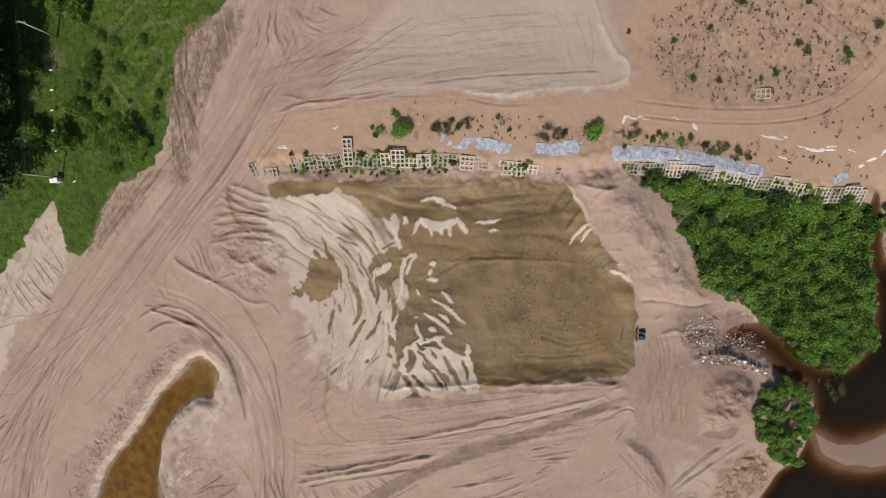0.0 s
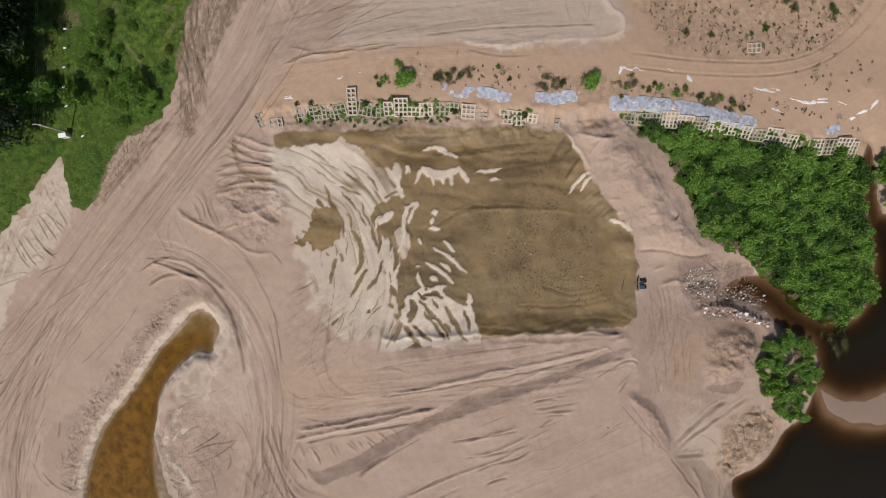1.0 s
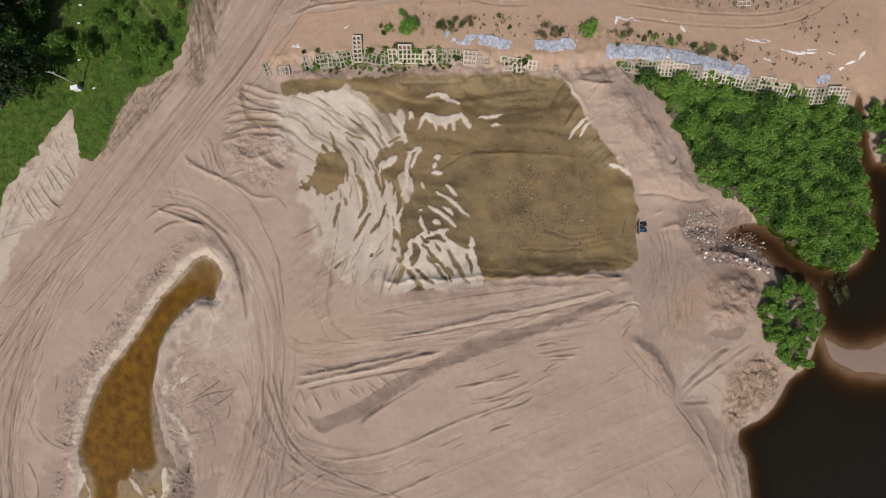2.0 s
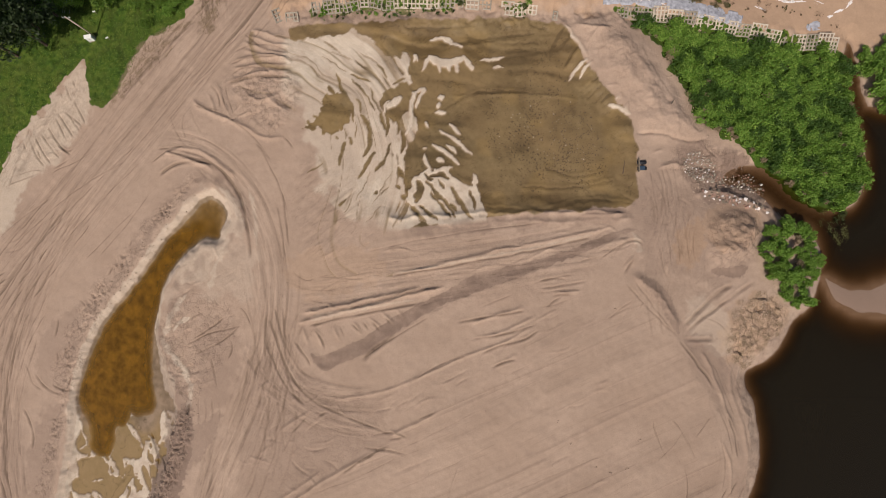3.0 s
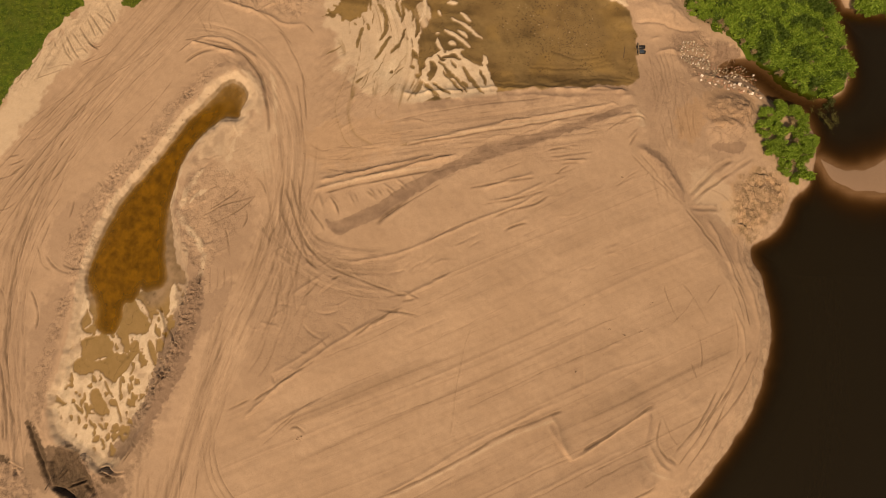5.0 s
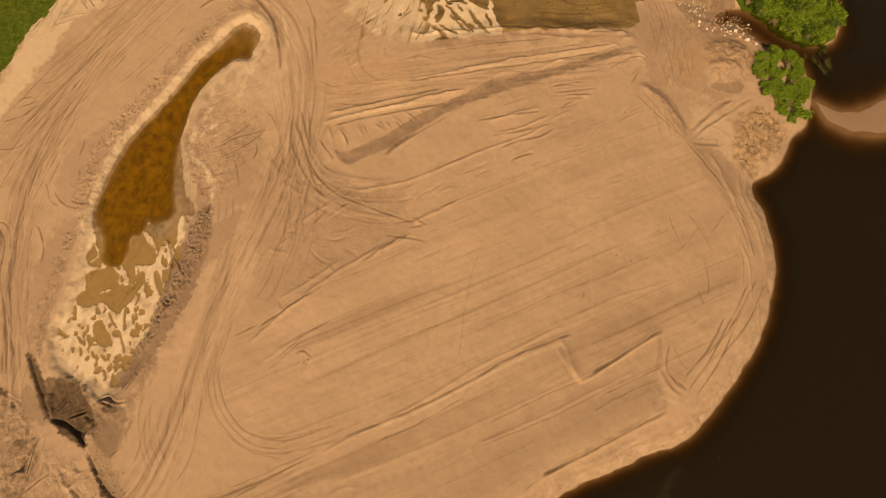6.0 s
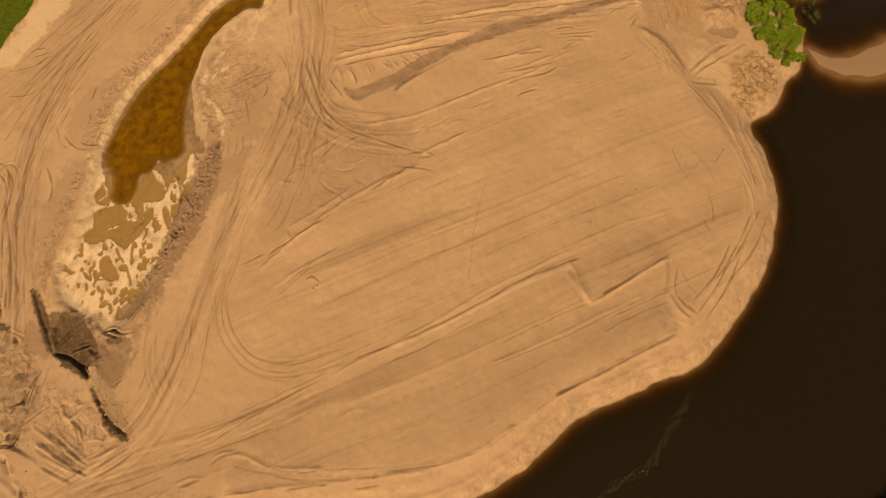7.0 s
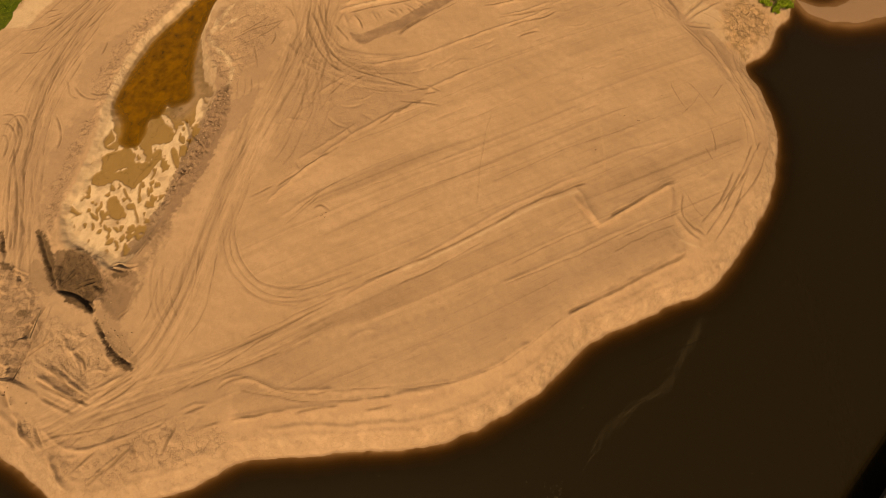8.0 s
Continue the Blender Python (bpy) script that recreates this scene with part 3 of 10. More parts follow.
    shelf = [(-5.8, -23.6), (-3.8, -24.0), (-1.8, -22.8), (-0.9, -24.2), (0.9, -26.1), (2.7, -26.7), (3.3, -24.0), (4.2, -28.1), (5.6, -32.8), (5.4, -34.4), (0.3, -34.6), (-7.9, -33.6), (-9.5, -30.5), (-8.5, -26.3), (-7.7, -25.1), (-6.4, -24.7)]
    _, g = from_shape(shelf, 0, u, v, smooth=1)
    gaps = strokes(
        u, v,
        (0.5, [(-1.3, -24.0), (0.3, -25.4), (1.7, -26.2), (2.9, -26.9)]),
        (0.38, [(-5.6, -26.1), (-3.8, -28.2), (-2.6, -29.4), (-1.1, -31.5), (-0.3, -32.7)]),
        (0.42, [(-0.9, -27.3), (0.3, -29.7), (1.8, -31.9), (2.8, -33.1)]),
        (0.75, [(-7.1, -26.1), (-6.8, -28.2), (-7.5, -29.6)]),
        (0.42, [(-9.3, -30.4), (-7.7, -31.5), (-6.8, -32.9), (-5.9, -33.6)]),
        (0.3, [(-3.4, -25.9), (-2.5, -27.3)]),
        (0.25, [(-5.0, -28.0), (-3.0, -30.4), (-1.1, -32.9)]),
        (0.55, [(-4.0, -28.6), (-2.6, -29.4)]),
        (0.5, [(-1.3, -30.4), (-0.1, -31.7)]),
        (0.3, [(2.3, -27.7), (3.2, -30.0), (3.4, -31.5)]),
        (0.3, [(-5.8, -24.7), (-4.6, -25.9)]),
        (0.35, [(-4.8, -25.1), (-3.3, -24.6), (-1.5, -25.5)]),
        (0.3, [(-6.9, -30.5), (-5.3, -31.9), (-3.8, -33.2)]))
    fingers = np.maximum(fingers, np.minimum(g + 0.25 * fractal(x, y, 0.9, 183, 3), -gaps))
    spill = ease(-0.13, 0.13, fingers + 0.1 * fractal(x, y, 0.7, 185, 3))
    sand = np.maximum(sand, spill)
    H[w] += inside * (0.45 * ease(3, -12, f) + 0.13 * sand * ease(11, 3, np.abs(f)) + 0.07 * runs * ease(-16, -10, f) * ease(2, 0, f)) + 0.12 * spill
    back = ease(-17, -5, f + 2.0 * lattice(x, y, 5.0, 88) + 1.5 * runs)
    bright = np.maximum(back * np.clip(0.82 + 0.22 * runs + 0.3 * fractal(x, y, 3.0, 89, 3), 0.25, 1.0), spill * np.clip(0.9 + 0.3 * fractal(x, y, 0.9, 84, 2), 0, 1))
    grain(w, e2 * 0.9, q * 0.10, 0.38 * back * ease(4, 0, f) * ease(-1, 1, d))
    wet = np.clip(ease(-0.2, 0.2, d + 0.25 * fractal(x, y, 1.0, 72, 3)) * (1 - sand), 0, 1)
    paint(w, "wet", wet)
    bright = bright * np.maximum(1 - (1 - ease(-1, 9, d + 2.0 * fractal(x, y, 4.0, 196, 3) + 1.2 * runs)) * ease(-8, -17, y) * ease(-11, -16, x), spill)
    paint(w, "pale", sand * bright * ease(-1.2, 0.4, d))
    rim = strokes(
        u, v,
        (0.3, [(-2.2, -12.4), (0.3, -10.8), (2.5, -9.8), (5.3, -9.1), (10.3, -9.1), (15.9, -9.6)]),
        (0.28, [(-0.8, 0.2), (5.2, 1.1), (10.2, 1.6), (14.6, 1.9)]),
        (0.25, [(20.4, 3.4), (18.8, 1.2), (17.7, -2.0)]),
        (0.25, [(22.2, 2.6), (20.4, 0.4), (19.2, -1.0)]),
        (0.25, [(23.8, 0.2), (22.3, -1.0), (20.5, -4.0)]),
        (0.2, [(26.4, -6.3), (24.9, -7.6), (23.4, -9.0)]),
        (0.2, [(28.0, -7.0), (26.1, -8.8), (24.7, -10.2)]),
        (0.3, [(5.4, -31.0), (10.5, -31.5), (13.6, -31.9), (18.7, -31.1), (21.0, -30.1), (26.0, -29.5), (31.7, -30.1)]),
        (0.22, [(13.9, 3.7), (15.3, 2.9), (16.9, 2.8)]),
        (0.2, [(5.2, 0.6), (10.2, -0.0), (15.2, 0.4)]),
        (0.2, [(-9.7, 3.2), (-3.7, 2.8), (3.2, 3.5)]),
        (0.25, [(27.2, -10.8), (28.6, -9.6), (29.8, -9.8)]),
        (0.2, [(8.2, -2.8), (12.2, -2.0), (16.2, -1.4)]),
        (0.2, [(16.6, -23.6), (20.7, -25.3), (25.9, -24.7)]),
        (0.18, [(12.5, -27.1), (18.7, -27.4), (24.9, -27.0), (29.0, -25.8)]))
    MASK["tone"][w] -= 0.8 * ease(-0.15, 0.1, rim) * wet
    H[w] += 0.06 * np.exp(-((rim + 0.35) / 0.3) ** 2) * wet
    # settled mud: flow lines in the north, a scummy ring with scraps in the middle
    ring = [(5.3, -10.4), (12.2, -9.2), (20.2, -10.5), (26.5, -15.6), (27.7, -21.7), (23.7, -25.8), (15.6, -26.9), (7.5, -25.7), (4.2, -19.5)]
    _, k = from_shape(ring, 0, x, y)
    paint(w, "dry", 0.95 * ease(-3, 2, k + 4.0 * fractal(x, y, 3.0, 90, 4)) * ease(-0.6, 0.5, fractal(x, y, 2.2, 98, 3)) * wet)
    H[w] += (0.025 * np.sin(k * 1.6 + 2 * lattice(x, y, 4.0, 92)) * ease(-7, 0, k) * ease(4, 1, k) + 0.045 * lattice(y + 0.15 * x + 1.2 * lattice(x, y, 7.0, 93), x * 0.08, 0.9, 94) * ease(-3, -7, k)) * wet
    hub = [(18.7, -7.5)][0]
    ang, rad = np.arctan2(y - hub[1], x - hub[0]), np.hypot(x - hub[0], y - hub[1])
    fans = lattice(ang * 9.0, rad * 0.08, 1.0, 97) * ease(3, 5, rad) * ease(15, 10, rad) * ease(-0.5, 0.0, ang) * ease(1.4, 1.0, ang)
    H[w] += 0.22 * fans * wet
    MASK["tone"][w] += 0.6 * fans * wet
    rills = np.exp(-(lattice(e2, q * 0.05, 1.5, 121) / 0.07) ** 2) * ease(0.0, 0.3, lattice(e2, q * 0.12, 1.1, 122)) * ease(-20, -12, f) * ease(1, -1, f) * (1 - wet)
    H[w] -= 0.10 * rills
    paint(w, "wet", 0.75 * rills)
    # slumps and folds where the mud has run in
    creep = np.abs(fractal(x + 0.3 * y, y * 1.6, 3.2, 123, 4, 0.6))
    H[w] += 0.06 * wet * (creep - 0.5) * ease(1, -5, k) * ease(0.2, 2.0, d)
    MASK["tone"][w] -= 0.7 * wet * np.exp(-(creep / 0.06) ** 2) * ease(1, -5, k)
    paint(w, "ochre", 0.5 * wet * ease(0.1, 0.7, fractal(x, y, 5.0, 124, 3)))
    MASK["tone"][w] += 1.0 * wet * (lattice(y + 0.15 * x + 1.5 * lattice(x, y, 7.0, 93), x * 0.07, 1.3, 95) * ease(0, -5, k) + 0.6 * fractal(x, y, 4.0, 96, 3))


def pond():
    w, d = from_shape(POND, 9.0)
    x, y = GX[w], GY[w]
    d = d + 0.3 * fractal(x, y, 1.6, 101, 3)
    u, v = x + 0.16 * fractal(x, y, 1.2, 201, 3), y + 0.16 * fractal(x, y, 1.2, 205, 3)
    rim = H[w] - lie(x, y)
    # open water, then slabs of brown mud barely awash, then a drying flat with wet spots in it
    open_water = [(-48.4, -28.4), (-45.8, -29.1), (-43.6, -31.7), (-45.2, -34.6), (-45.6, -36.6), (-47.5, -36.0), (-49.8, -36.9), (-51.5, -38.5), (-54.4, -41.2), (-56.8, -45.1), (-57.3, -48.4), (-58.4, -51.7), (-59.2, -55.0), (-59.0, -63.1), (-57.9, -67.5), (-58.4, -69.8), (-60.8, -70.2), (-62.2, -70.5), (-63.0, -69.4), (-63.7, -71.0), (-64.5, -72.6), (-66.7, -72.6), (-66.9, -75.6), (-67.6, -78.6), (-69.9, -78.6), (-71.9, -77.5), (-71.7, -74.1), (-72.7, -71.6), (-75.4, -68.8), (-75.3, -64.8), (-73.8, -62.4), (-71.9, -57.0), (-69.2, -51.9), (-63.3, -45.7), (-58.8, -39.6), (-55.4, -35.2), (-51.9, -31.8)]
    _, k = from_shape(open_water, 0, u, v)
    deep = ease(-0.8, 2.6, k) * (1 - 0.75 * ease(-37, -32, y + 0.8 * lattice(x, y, 2.0, 218)))
    H[w] -= rim * ease(-1, 1, d) * 0.9 + 0.86 * ease(-1.2, 1.0, d) + 0.75 * deep * ease(-0.3, 0.6, d)
    slab = np.full(x.shape, -50.0)
    for shape in ([(-58.5, -53.4), (-57.8, -56.6), (-56.6, -63.1), (-55.1, -66.3), (-52.2, -67.8), (-52.8, -68.9), (-56.6, -69.0), (-59.2, -67.4), (-59.0, -63.1), (-59.2, -56.6)],
                  [(-58.2, -64.1), (-55.1, -67.0), (-52.1, -68.9), (-53.7, -69.3), (-56.1, -68.7), (-56.4, -71.2), (-56.5, -73.9), (-57.8, -74.8), (-59.3, -73.6), (-59.8, -76.1), (-60.5, -78.8), (-62.7, -78.8), (-64.4, -79.4), (-67.0, -78.8), (-66.7, -73.5), (-63.9, -72.4), (-62.8, -70.8), (-58.1, -69.7)],
                  [(-75.1, -79.6), (-69.5, -78.9), (-67.4, -80.4), (-67.5, -82.2), (-65.2, -82.5), (-63.3, -79.8), (-61.8, -80.5), (-62.2, -82.8), (-63.8, -84.5), (-64.9, -86.2), (-66.5, -88.3), (-68.5, -86.8), (-70.7, -85.2), (-73.1, -86.6), (-75.3, -86.5), (-76.3, -84.4), (-73.5, -82.4), (-75.0, -81.0)],
                  [(-75.1, -68.8), (-72.5, -71.6), (-71.4, -74.4), (-71.7, -77.9), (-73.2, -79.0), (-75.3, -78.0), (-75.3, -75.6), (-73.2, -74.2), (-75.1, -71.4)],
                  [(-71.7, -89.4), (-69.7, -88.8), (-68.7, -90.8), (-67.4, -91.8), (-67.3, -93.9), (-69.0, -93.5), (-70.3, -93.1), (-71.2, -91.5)]):
        slab = np.maximum(slab, from_shape(shape, 0, u, v, smooth=1)[1])
    bars = strokes(
        u, v,
        (0.55, [(-63.3, -72.4), (-61.9, -74.1), (-60.2, -76.5)]),
        (0.5, [(-64.5, -79.2), (-62.6, -79.3)]),
        (0.9, [(-67.0, -79.4), (-65.7, -80.7), (-64.3, -81.9)]),
        (0.22, [(-76.0, -72.5), (-73.7, -74.3), (-72.6, -76.8), (-74.3, -77.7)]),
        (0.15, [(-73.6, -70.3), (-71.9, -71.8), (-70.8, -72.9)]),
        (0.15, [(-73.4, -83.2), (-71.3, -84.0), (-68.9, -83.1)]))
    slab = np.minimum(slab, -bars) + 0.2 * fractal(x, y, 0.9, 208, 3)
    spots = strokes(
        u, v,
        (0.75, [(-62.1, -87.1), (-61.6, -87.7)]),
        (0.75, [(-63.1, -90.9), (-62.8, -91.7)]),
        (0.8, [(-65.4, -96.4), (-65.0, -95.2)]),
        (0.5, [(-66.8, -97.9), (-66.5, -96.9)]),
        (0.6, [(-69.8, -98.3), (-68.6, -97.6)]),
        (0.5, [(-72.0, -96.0), (-71.3, -95.6)]),
        (0.9, [(-56.1, -77.5), (-55.2, -76.4)]),
        (0.95, [(-53.7, -71.6), (-52.2, -70.8)]),
        (0.65, [(-59.9, -80.1), (-59.0, -82.1), (-58.3, -84.3)]),
        (0.55, [(-58.7, -77.6), (-58.1, -79.0)]),
        (0.42, [(-79.8, -86.0), (-80.0, -88.7), (-79.1, -90.4), (-77.7, -91.8), (-76.5, -91.9)]),
        (0.9, [(-77.9, -79.7), (-77.0, -81.0), (-77.3, -82.1)]),
        (0.25, [(-68.7, -87.6), (-67.5, -89.2), (-66.4, -90.2)]),
        (0.22, [(-65.3, -86.9), (-64.8, -89.7)]),
        (0.25, [(-65.9, -91.0), (-64.9, -93.2), (-64.1, -94.5)]),
        (0.22, [(-62.6, -84.1), (-63.2, -86.2)]),
        (0.25, [(-63.5, -87.8), (-63.1, -89.6)]),
        (0.3, [(-78.9, -86.2), (-79.0, -87.9)]),
        (0.3, [(-72.5, -91.7), (-71.6, -93.1), (-71.9, -94.2)]),
        (0.25, [(-74.5, -91.6), (-72.8, -93.6)]),
        (0.3, [(-68.9, -95.2), (-67.8, -96.2)]),
        (0.3, [(-70.9, -94.5), (-70.0, -95.7)]),
        (0.35, [(-57.2, -75.2), (-56.6, -74.2)]),
        (0.3, [(-57.0, -82.7), (-56.2, -84.1)]),
        (0.25, [(-67.7, -83.0), (-66.6, -84.0)]))
    small = lattice(x * 1.25 + 0.3 * y, y * 0.7, 1.0, 214) + 0.5 * lattice(x, y, 0.55, 215) + 0.35 * lattice(x, y, 3.0, 216)
    mud = np.maximum(ease(-0.12, 0.12, np.maximum(slab, spots)), ease(-0.6, -0.2, k))
    mud = np.maximum(mud, ease(0.3, 0.5, small) * ease(0.6, 1.6, d) * ease(-62, -68, y))
    cracks = np.exp(-(fractal(x, y, 2.6, 209, 2) / 0.035) ** 2) * ease(0.1, 0.5, slab)
    flat = ease(-0.1, 0.25, d) * (1 - mud)
    MASK["tone"][w] -= 0.5 * flat * ease(0.1, 0.5, fractal(x, y, 1.6, 213, 4))
    H[w] += 0.1 * flat + 0.03 * cracks - 0.05 * mud * (1 - deep)
    olive = ease(-70, -76, y + 3 * lattice(x, y, 4.0, 217)) * (1 - deep)
    paint(w, "wet", ease(-0.1, 0.25, d) * mud * (0.4 + 0.6 * deep + 0.45 * olive))
    paint(w, "ochre", 0.9 * ease(-0.1, 0.25, d) * mud * olive)
    paint(w, "peat_shade", mud * (1 - deep) * ease(-0.1, 0.25, d) * np.clip(0.45 + 0.35 * lattice(x, y, 3.0, 210) + 0.3 * fractal(x, y, 0.8, 212, 3) + 0.25 * ease(-74, -66, y), 0.1, 0.85))
    MASK["tone"][w] -= 0.8 * cracks * mud
    paint(w, "damp_shade", 0.45 * ease(-7, -3, d) * ease(-1.8, -2.6, d) * ease(-0.5, 0.7, fractal(x, y, 1.8, 111, 4)))
    paint(w, "pale", np.maximum(flat * np.clip(0.8 + 0.3 * fractal(x, y, 1.5, 211, 3), 0.3, 1), 0.55 * ease(-1.3, -0.8, d + 0.25 * fractal(x, y, 2.0, 104, 3)) * ease(0.5, -0.2, d)))
    H[w] += 0.25 * ease(-4, -1.5, d) * ease(0, -1.5, d)


terraces()
basin()
pond()
river_bed()

# the haul road and the loop round the pond
HAUL = [(-103.8, -64.5), (-94.7, -51.5), (-79.5, -31.2), (-63.2, -12.4), (-50.2, 2.0), (-40.8, 12.9), (-34.0, 23.9), (-29.6, 33.1), (-26.4, 42.1)]
LOOP = [(-58.7, -16.9), (-48.7, -19.5), (-41.2, -25.7), (-35.6, -35.4), (-33.5, -46.2), (-34.2, -56.7), (-38.0, -69.0), (-42.9, -81.1), (-47.8, -92.1)]
SPUR = [(-42.1, -72.3), (-45.9, -86.2), (-49.5, -98.7), (-52.7, -110.2), (-55.9, -119.0), (-64.6, -125.1), (-71.3, -129.3), (-75.4, -130.0)]
UPPER = [(-37.4, 17.2), (-26.9, 20.8), (-17.0, 22.4), (-5.4, 23.2), (6.0, 24.0), (19.4, 25.9)]
WEST = [(-85.6, -106.7), (-87.7, -96.1), (-90.2, -82.1), (-91.1, -66.6), (-87.5, -52.4), (-82.7, -40.3), (-75.8, -27.8)]
QUAY = [(-67.5, -127.4), (-56.0, -123.3), (-43.7, -119.4), (-33.2, -115.5), (-26.3, -111.8)]
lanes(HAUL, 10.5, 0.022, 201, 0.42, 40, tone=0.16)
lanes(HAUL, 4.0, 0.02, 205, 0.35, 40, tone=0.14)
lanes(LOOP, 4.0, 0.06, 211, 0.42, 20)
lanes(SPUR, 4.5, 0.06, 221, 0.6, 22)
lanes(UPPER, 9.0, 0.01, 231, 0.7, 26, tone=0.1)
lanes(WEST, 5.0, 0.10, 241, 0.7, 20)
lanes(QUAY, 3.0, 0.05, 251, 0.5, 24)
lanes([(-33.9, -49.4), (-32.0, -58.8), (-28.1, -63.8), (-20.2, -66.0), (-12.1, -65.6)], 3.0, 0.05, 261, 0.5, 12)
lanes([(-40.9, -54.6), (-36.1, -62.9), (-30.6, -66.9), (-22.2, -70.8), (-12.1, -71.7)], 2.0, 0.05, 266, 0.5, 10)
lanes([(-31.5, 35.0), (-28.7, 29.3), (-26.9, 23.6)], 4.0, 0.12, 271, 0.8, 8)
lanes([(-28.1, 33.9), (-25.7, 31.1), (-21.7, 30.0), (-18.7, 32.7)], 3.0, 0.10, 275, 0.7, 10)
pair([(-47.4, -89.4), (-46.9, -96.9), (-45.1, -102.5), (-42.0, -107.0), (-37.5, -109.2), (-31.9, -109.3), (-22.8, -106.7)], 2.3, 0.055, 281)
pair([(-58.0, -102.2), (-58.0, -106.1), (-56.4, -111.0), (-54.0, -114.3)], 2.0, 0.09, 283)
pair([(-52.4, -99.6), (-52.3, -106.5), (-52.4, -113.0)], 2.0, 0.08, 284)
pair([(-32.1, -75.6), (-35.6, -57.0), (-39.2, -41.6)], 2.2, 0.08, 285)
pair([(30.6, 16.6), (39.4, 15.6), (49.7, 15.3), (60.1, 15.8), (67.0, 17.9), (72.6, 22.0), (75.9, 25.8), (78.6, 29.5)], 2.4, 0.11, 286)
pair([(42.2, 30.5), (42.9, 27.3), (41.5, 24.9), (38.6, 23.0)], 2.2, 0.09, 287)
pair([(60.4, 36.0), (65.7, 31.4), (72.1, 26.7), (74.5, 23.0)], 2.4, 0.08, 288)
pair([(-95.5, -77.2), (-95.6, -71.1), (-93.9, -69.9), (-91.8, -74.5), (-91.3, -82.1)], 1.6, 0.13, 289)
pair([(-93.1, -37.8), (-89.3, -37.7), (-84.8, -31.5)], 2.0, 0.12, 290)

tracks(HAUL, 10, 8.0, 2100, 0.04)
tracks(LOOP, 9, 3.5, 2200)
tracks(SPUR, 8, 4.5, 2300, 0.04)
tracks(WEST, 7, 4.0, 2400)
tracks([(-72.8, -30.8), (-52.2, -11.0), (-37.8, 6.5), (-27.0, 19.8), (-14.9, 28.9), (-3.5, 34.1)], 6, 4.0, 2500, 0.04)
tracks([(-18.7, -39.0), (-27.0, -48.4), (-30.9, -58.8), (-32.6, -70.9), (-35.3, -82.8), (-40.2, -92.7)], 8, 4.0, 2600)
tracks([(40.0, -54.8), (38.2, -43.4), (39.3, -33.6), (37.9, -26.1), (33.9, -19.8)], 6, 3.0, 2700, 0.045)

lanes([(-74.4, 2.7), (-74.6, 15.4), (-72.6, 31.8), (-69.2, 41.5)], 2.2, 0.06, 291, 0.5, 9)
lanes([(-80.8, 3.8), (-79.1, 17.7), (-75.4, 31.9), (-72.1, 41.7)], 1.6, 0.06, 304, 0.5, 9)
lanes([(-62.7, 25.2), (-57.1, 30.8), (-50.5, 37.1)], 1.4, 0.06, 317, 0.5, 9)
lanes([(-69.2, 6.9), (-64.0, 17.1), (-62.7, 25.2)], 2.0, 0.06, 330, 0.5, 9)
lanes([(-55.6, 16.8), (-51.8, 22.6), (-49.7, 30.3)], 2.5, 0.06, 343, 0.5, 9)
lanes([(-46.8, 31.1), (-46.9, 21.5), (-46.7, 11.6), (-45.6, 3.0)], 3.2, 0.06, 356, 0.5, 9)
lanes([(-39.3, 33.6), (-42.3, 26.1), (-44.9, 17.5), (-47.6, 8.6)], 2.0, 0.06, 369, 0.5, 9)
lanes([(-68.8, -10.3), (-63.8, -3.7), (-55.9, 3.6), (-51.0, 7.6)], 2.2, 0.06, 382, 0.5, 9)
# the graded plateau and its blade marks
PLATEAU = ([(-42.4, -90.8), (-30.1, -83.6), (-12.1, -71.7), (4.0, -58.8), (14.4, -50.6), (29.2, -46.9), (33.7, -44.7), (39.7, -53.6), (45.8, -62.9), (49.7, -71.2), (50.2, -79.2)]
           + [(49.1, -82.0), (44.3, -91.5), (38.0, -99.1), (28.5, -105.2), (15.0, -111.6), (7.3, -115.8), (-0.2, -120.7), (-8.8, -124.1), (-22.3, -125.7), (-35.8, -126.6), (-41.8, -127.2), (-45.0, -123.5), (-29.8, -113.0), (-43.2, -108.8), (-46.4, -98.9), (-44.5, -89.6)])
NORTH_PAD = [(-23.0, 17.9), (-14.9, 28.9), (-3.4, 39.5), (24.8, 39.7), (27.0, 29.7), (30.0, 25.6), (30.4, 20.5), (19.5, 19.5), (7.0, 18.9), (-3.5, 19.0)]
SHELF = [(-30.3, -44.1), (-12.5, -34.8), (8.5, -33.2), (31.0, -32.9), (30.9, -35.6), (8.4, -40.7), (-8.2, -45.9), (-29.0, -50.5)]
w, f = streaks(PLATEAU, 23, 0.022, 1.3, 60, 301, tone=0.1, worn=0.35)
paint(w, "damp_shade", 0.16 * ease(0.5, 1.6, f))
streaks(PLATEAU, 23, 0.02, 4.0, 80, 305, tone=0.12, worn=0.0, lines=1.0)
w, f = streaks(NORTH_PAD, 8, 0.009, 0.7, 40, 311, tone=0.04, worn=0.12, lines=0.25)
paint(w, "pale", 0.34 * ease(-1, 1, from_shape(NORTH_PAD, 3.0)[1]))
streaks(SHELF, 9, 0.09, 0.8, 26, 321)
streaks([(-18.3, -38.7), (32.4, -33.4), (31.6, -41.0), (10.8, -48.2), (-18.6, -52.1), (-29.5, -52.7), (-30.3, -45.9)], 7, 0.07, 0.7, 18, 325)
streaks([(33.1, -26.0), (44.9, -26.3), (46.5, -35.0), (41.7, -45.8), (33.8, -41.0)], 70, 0.06, 0.6, 12, 331)
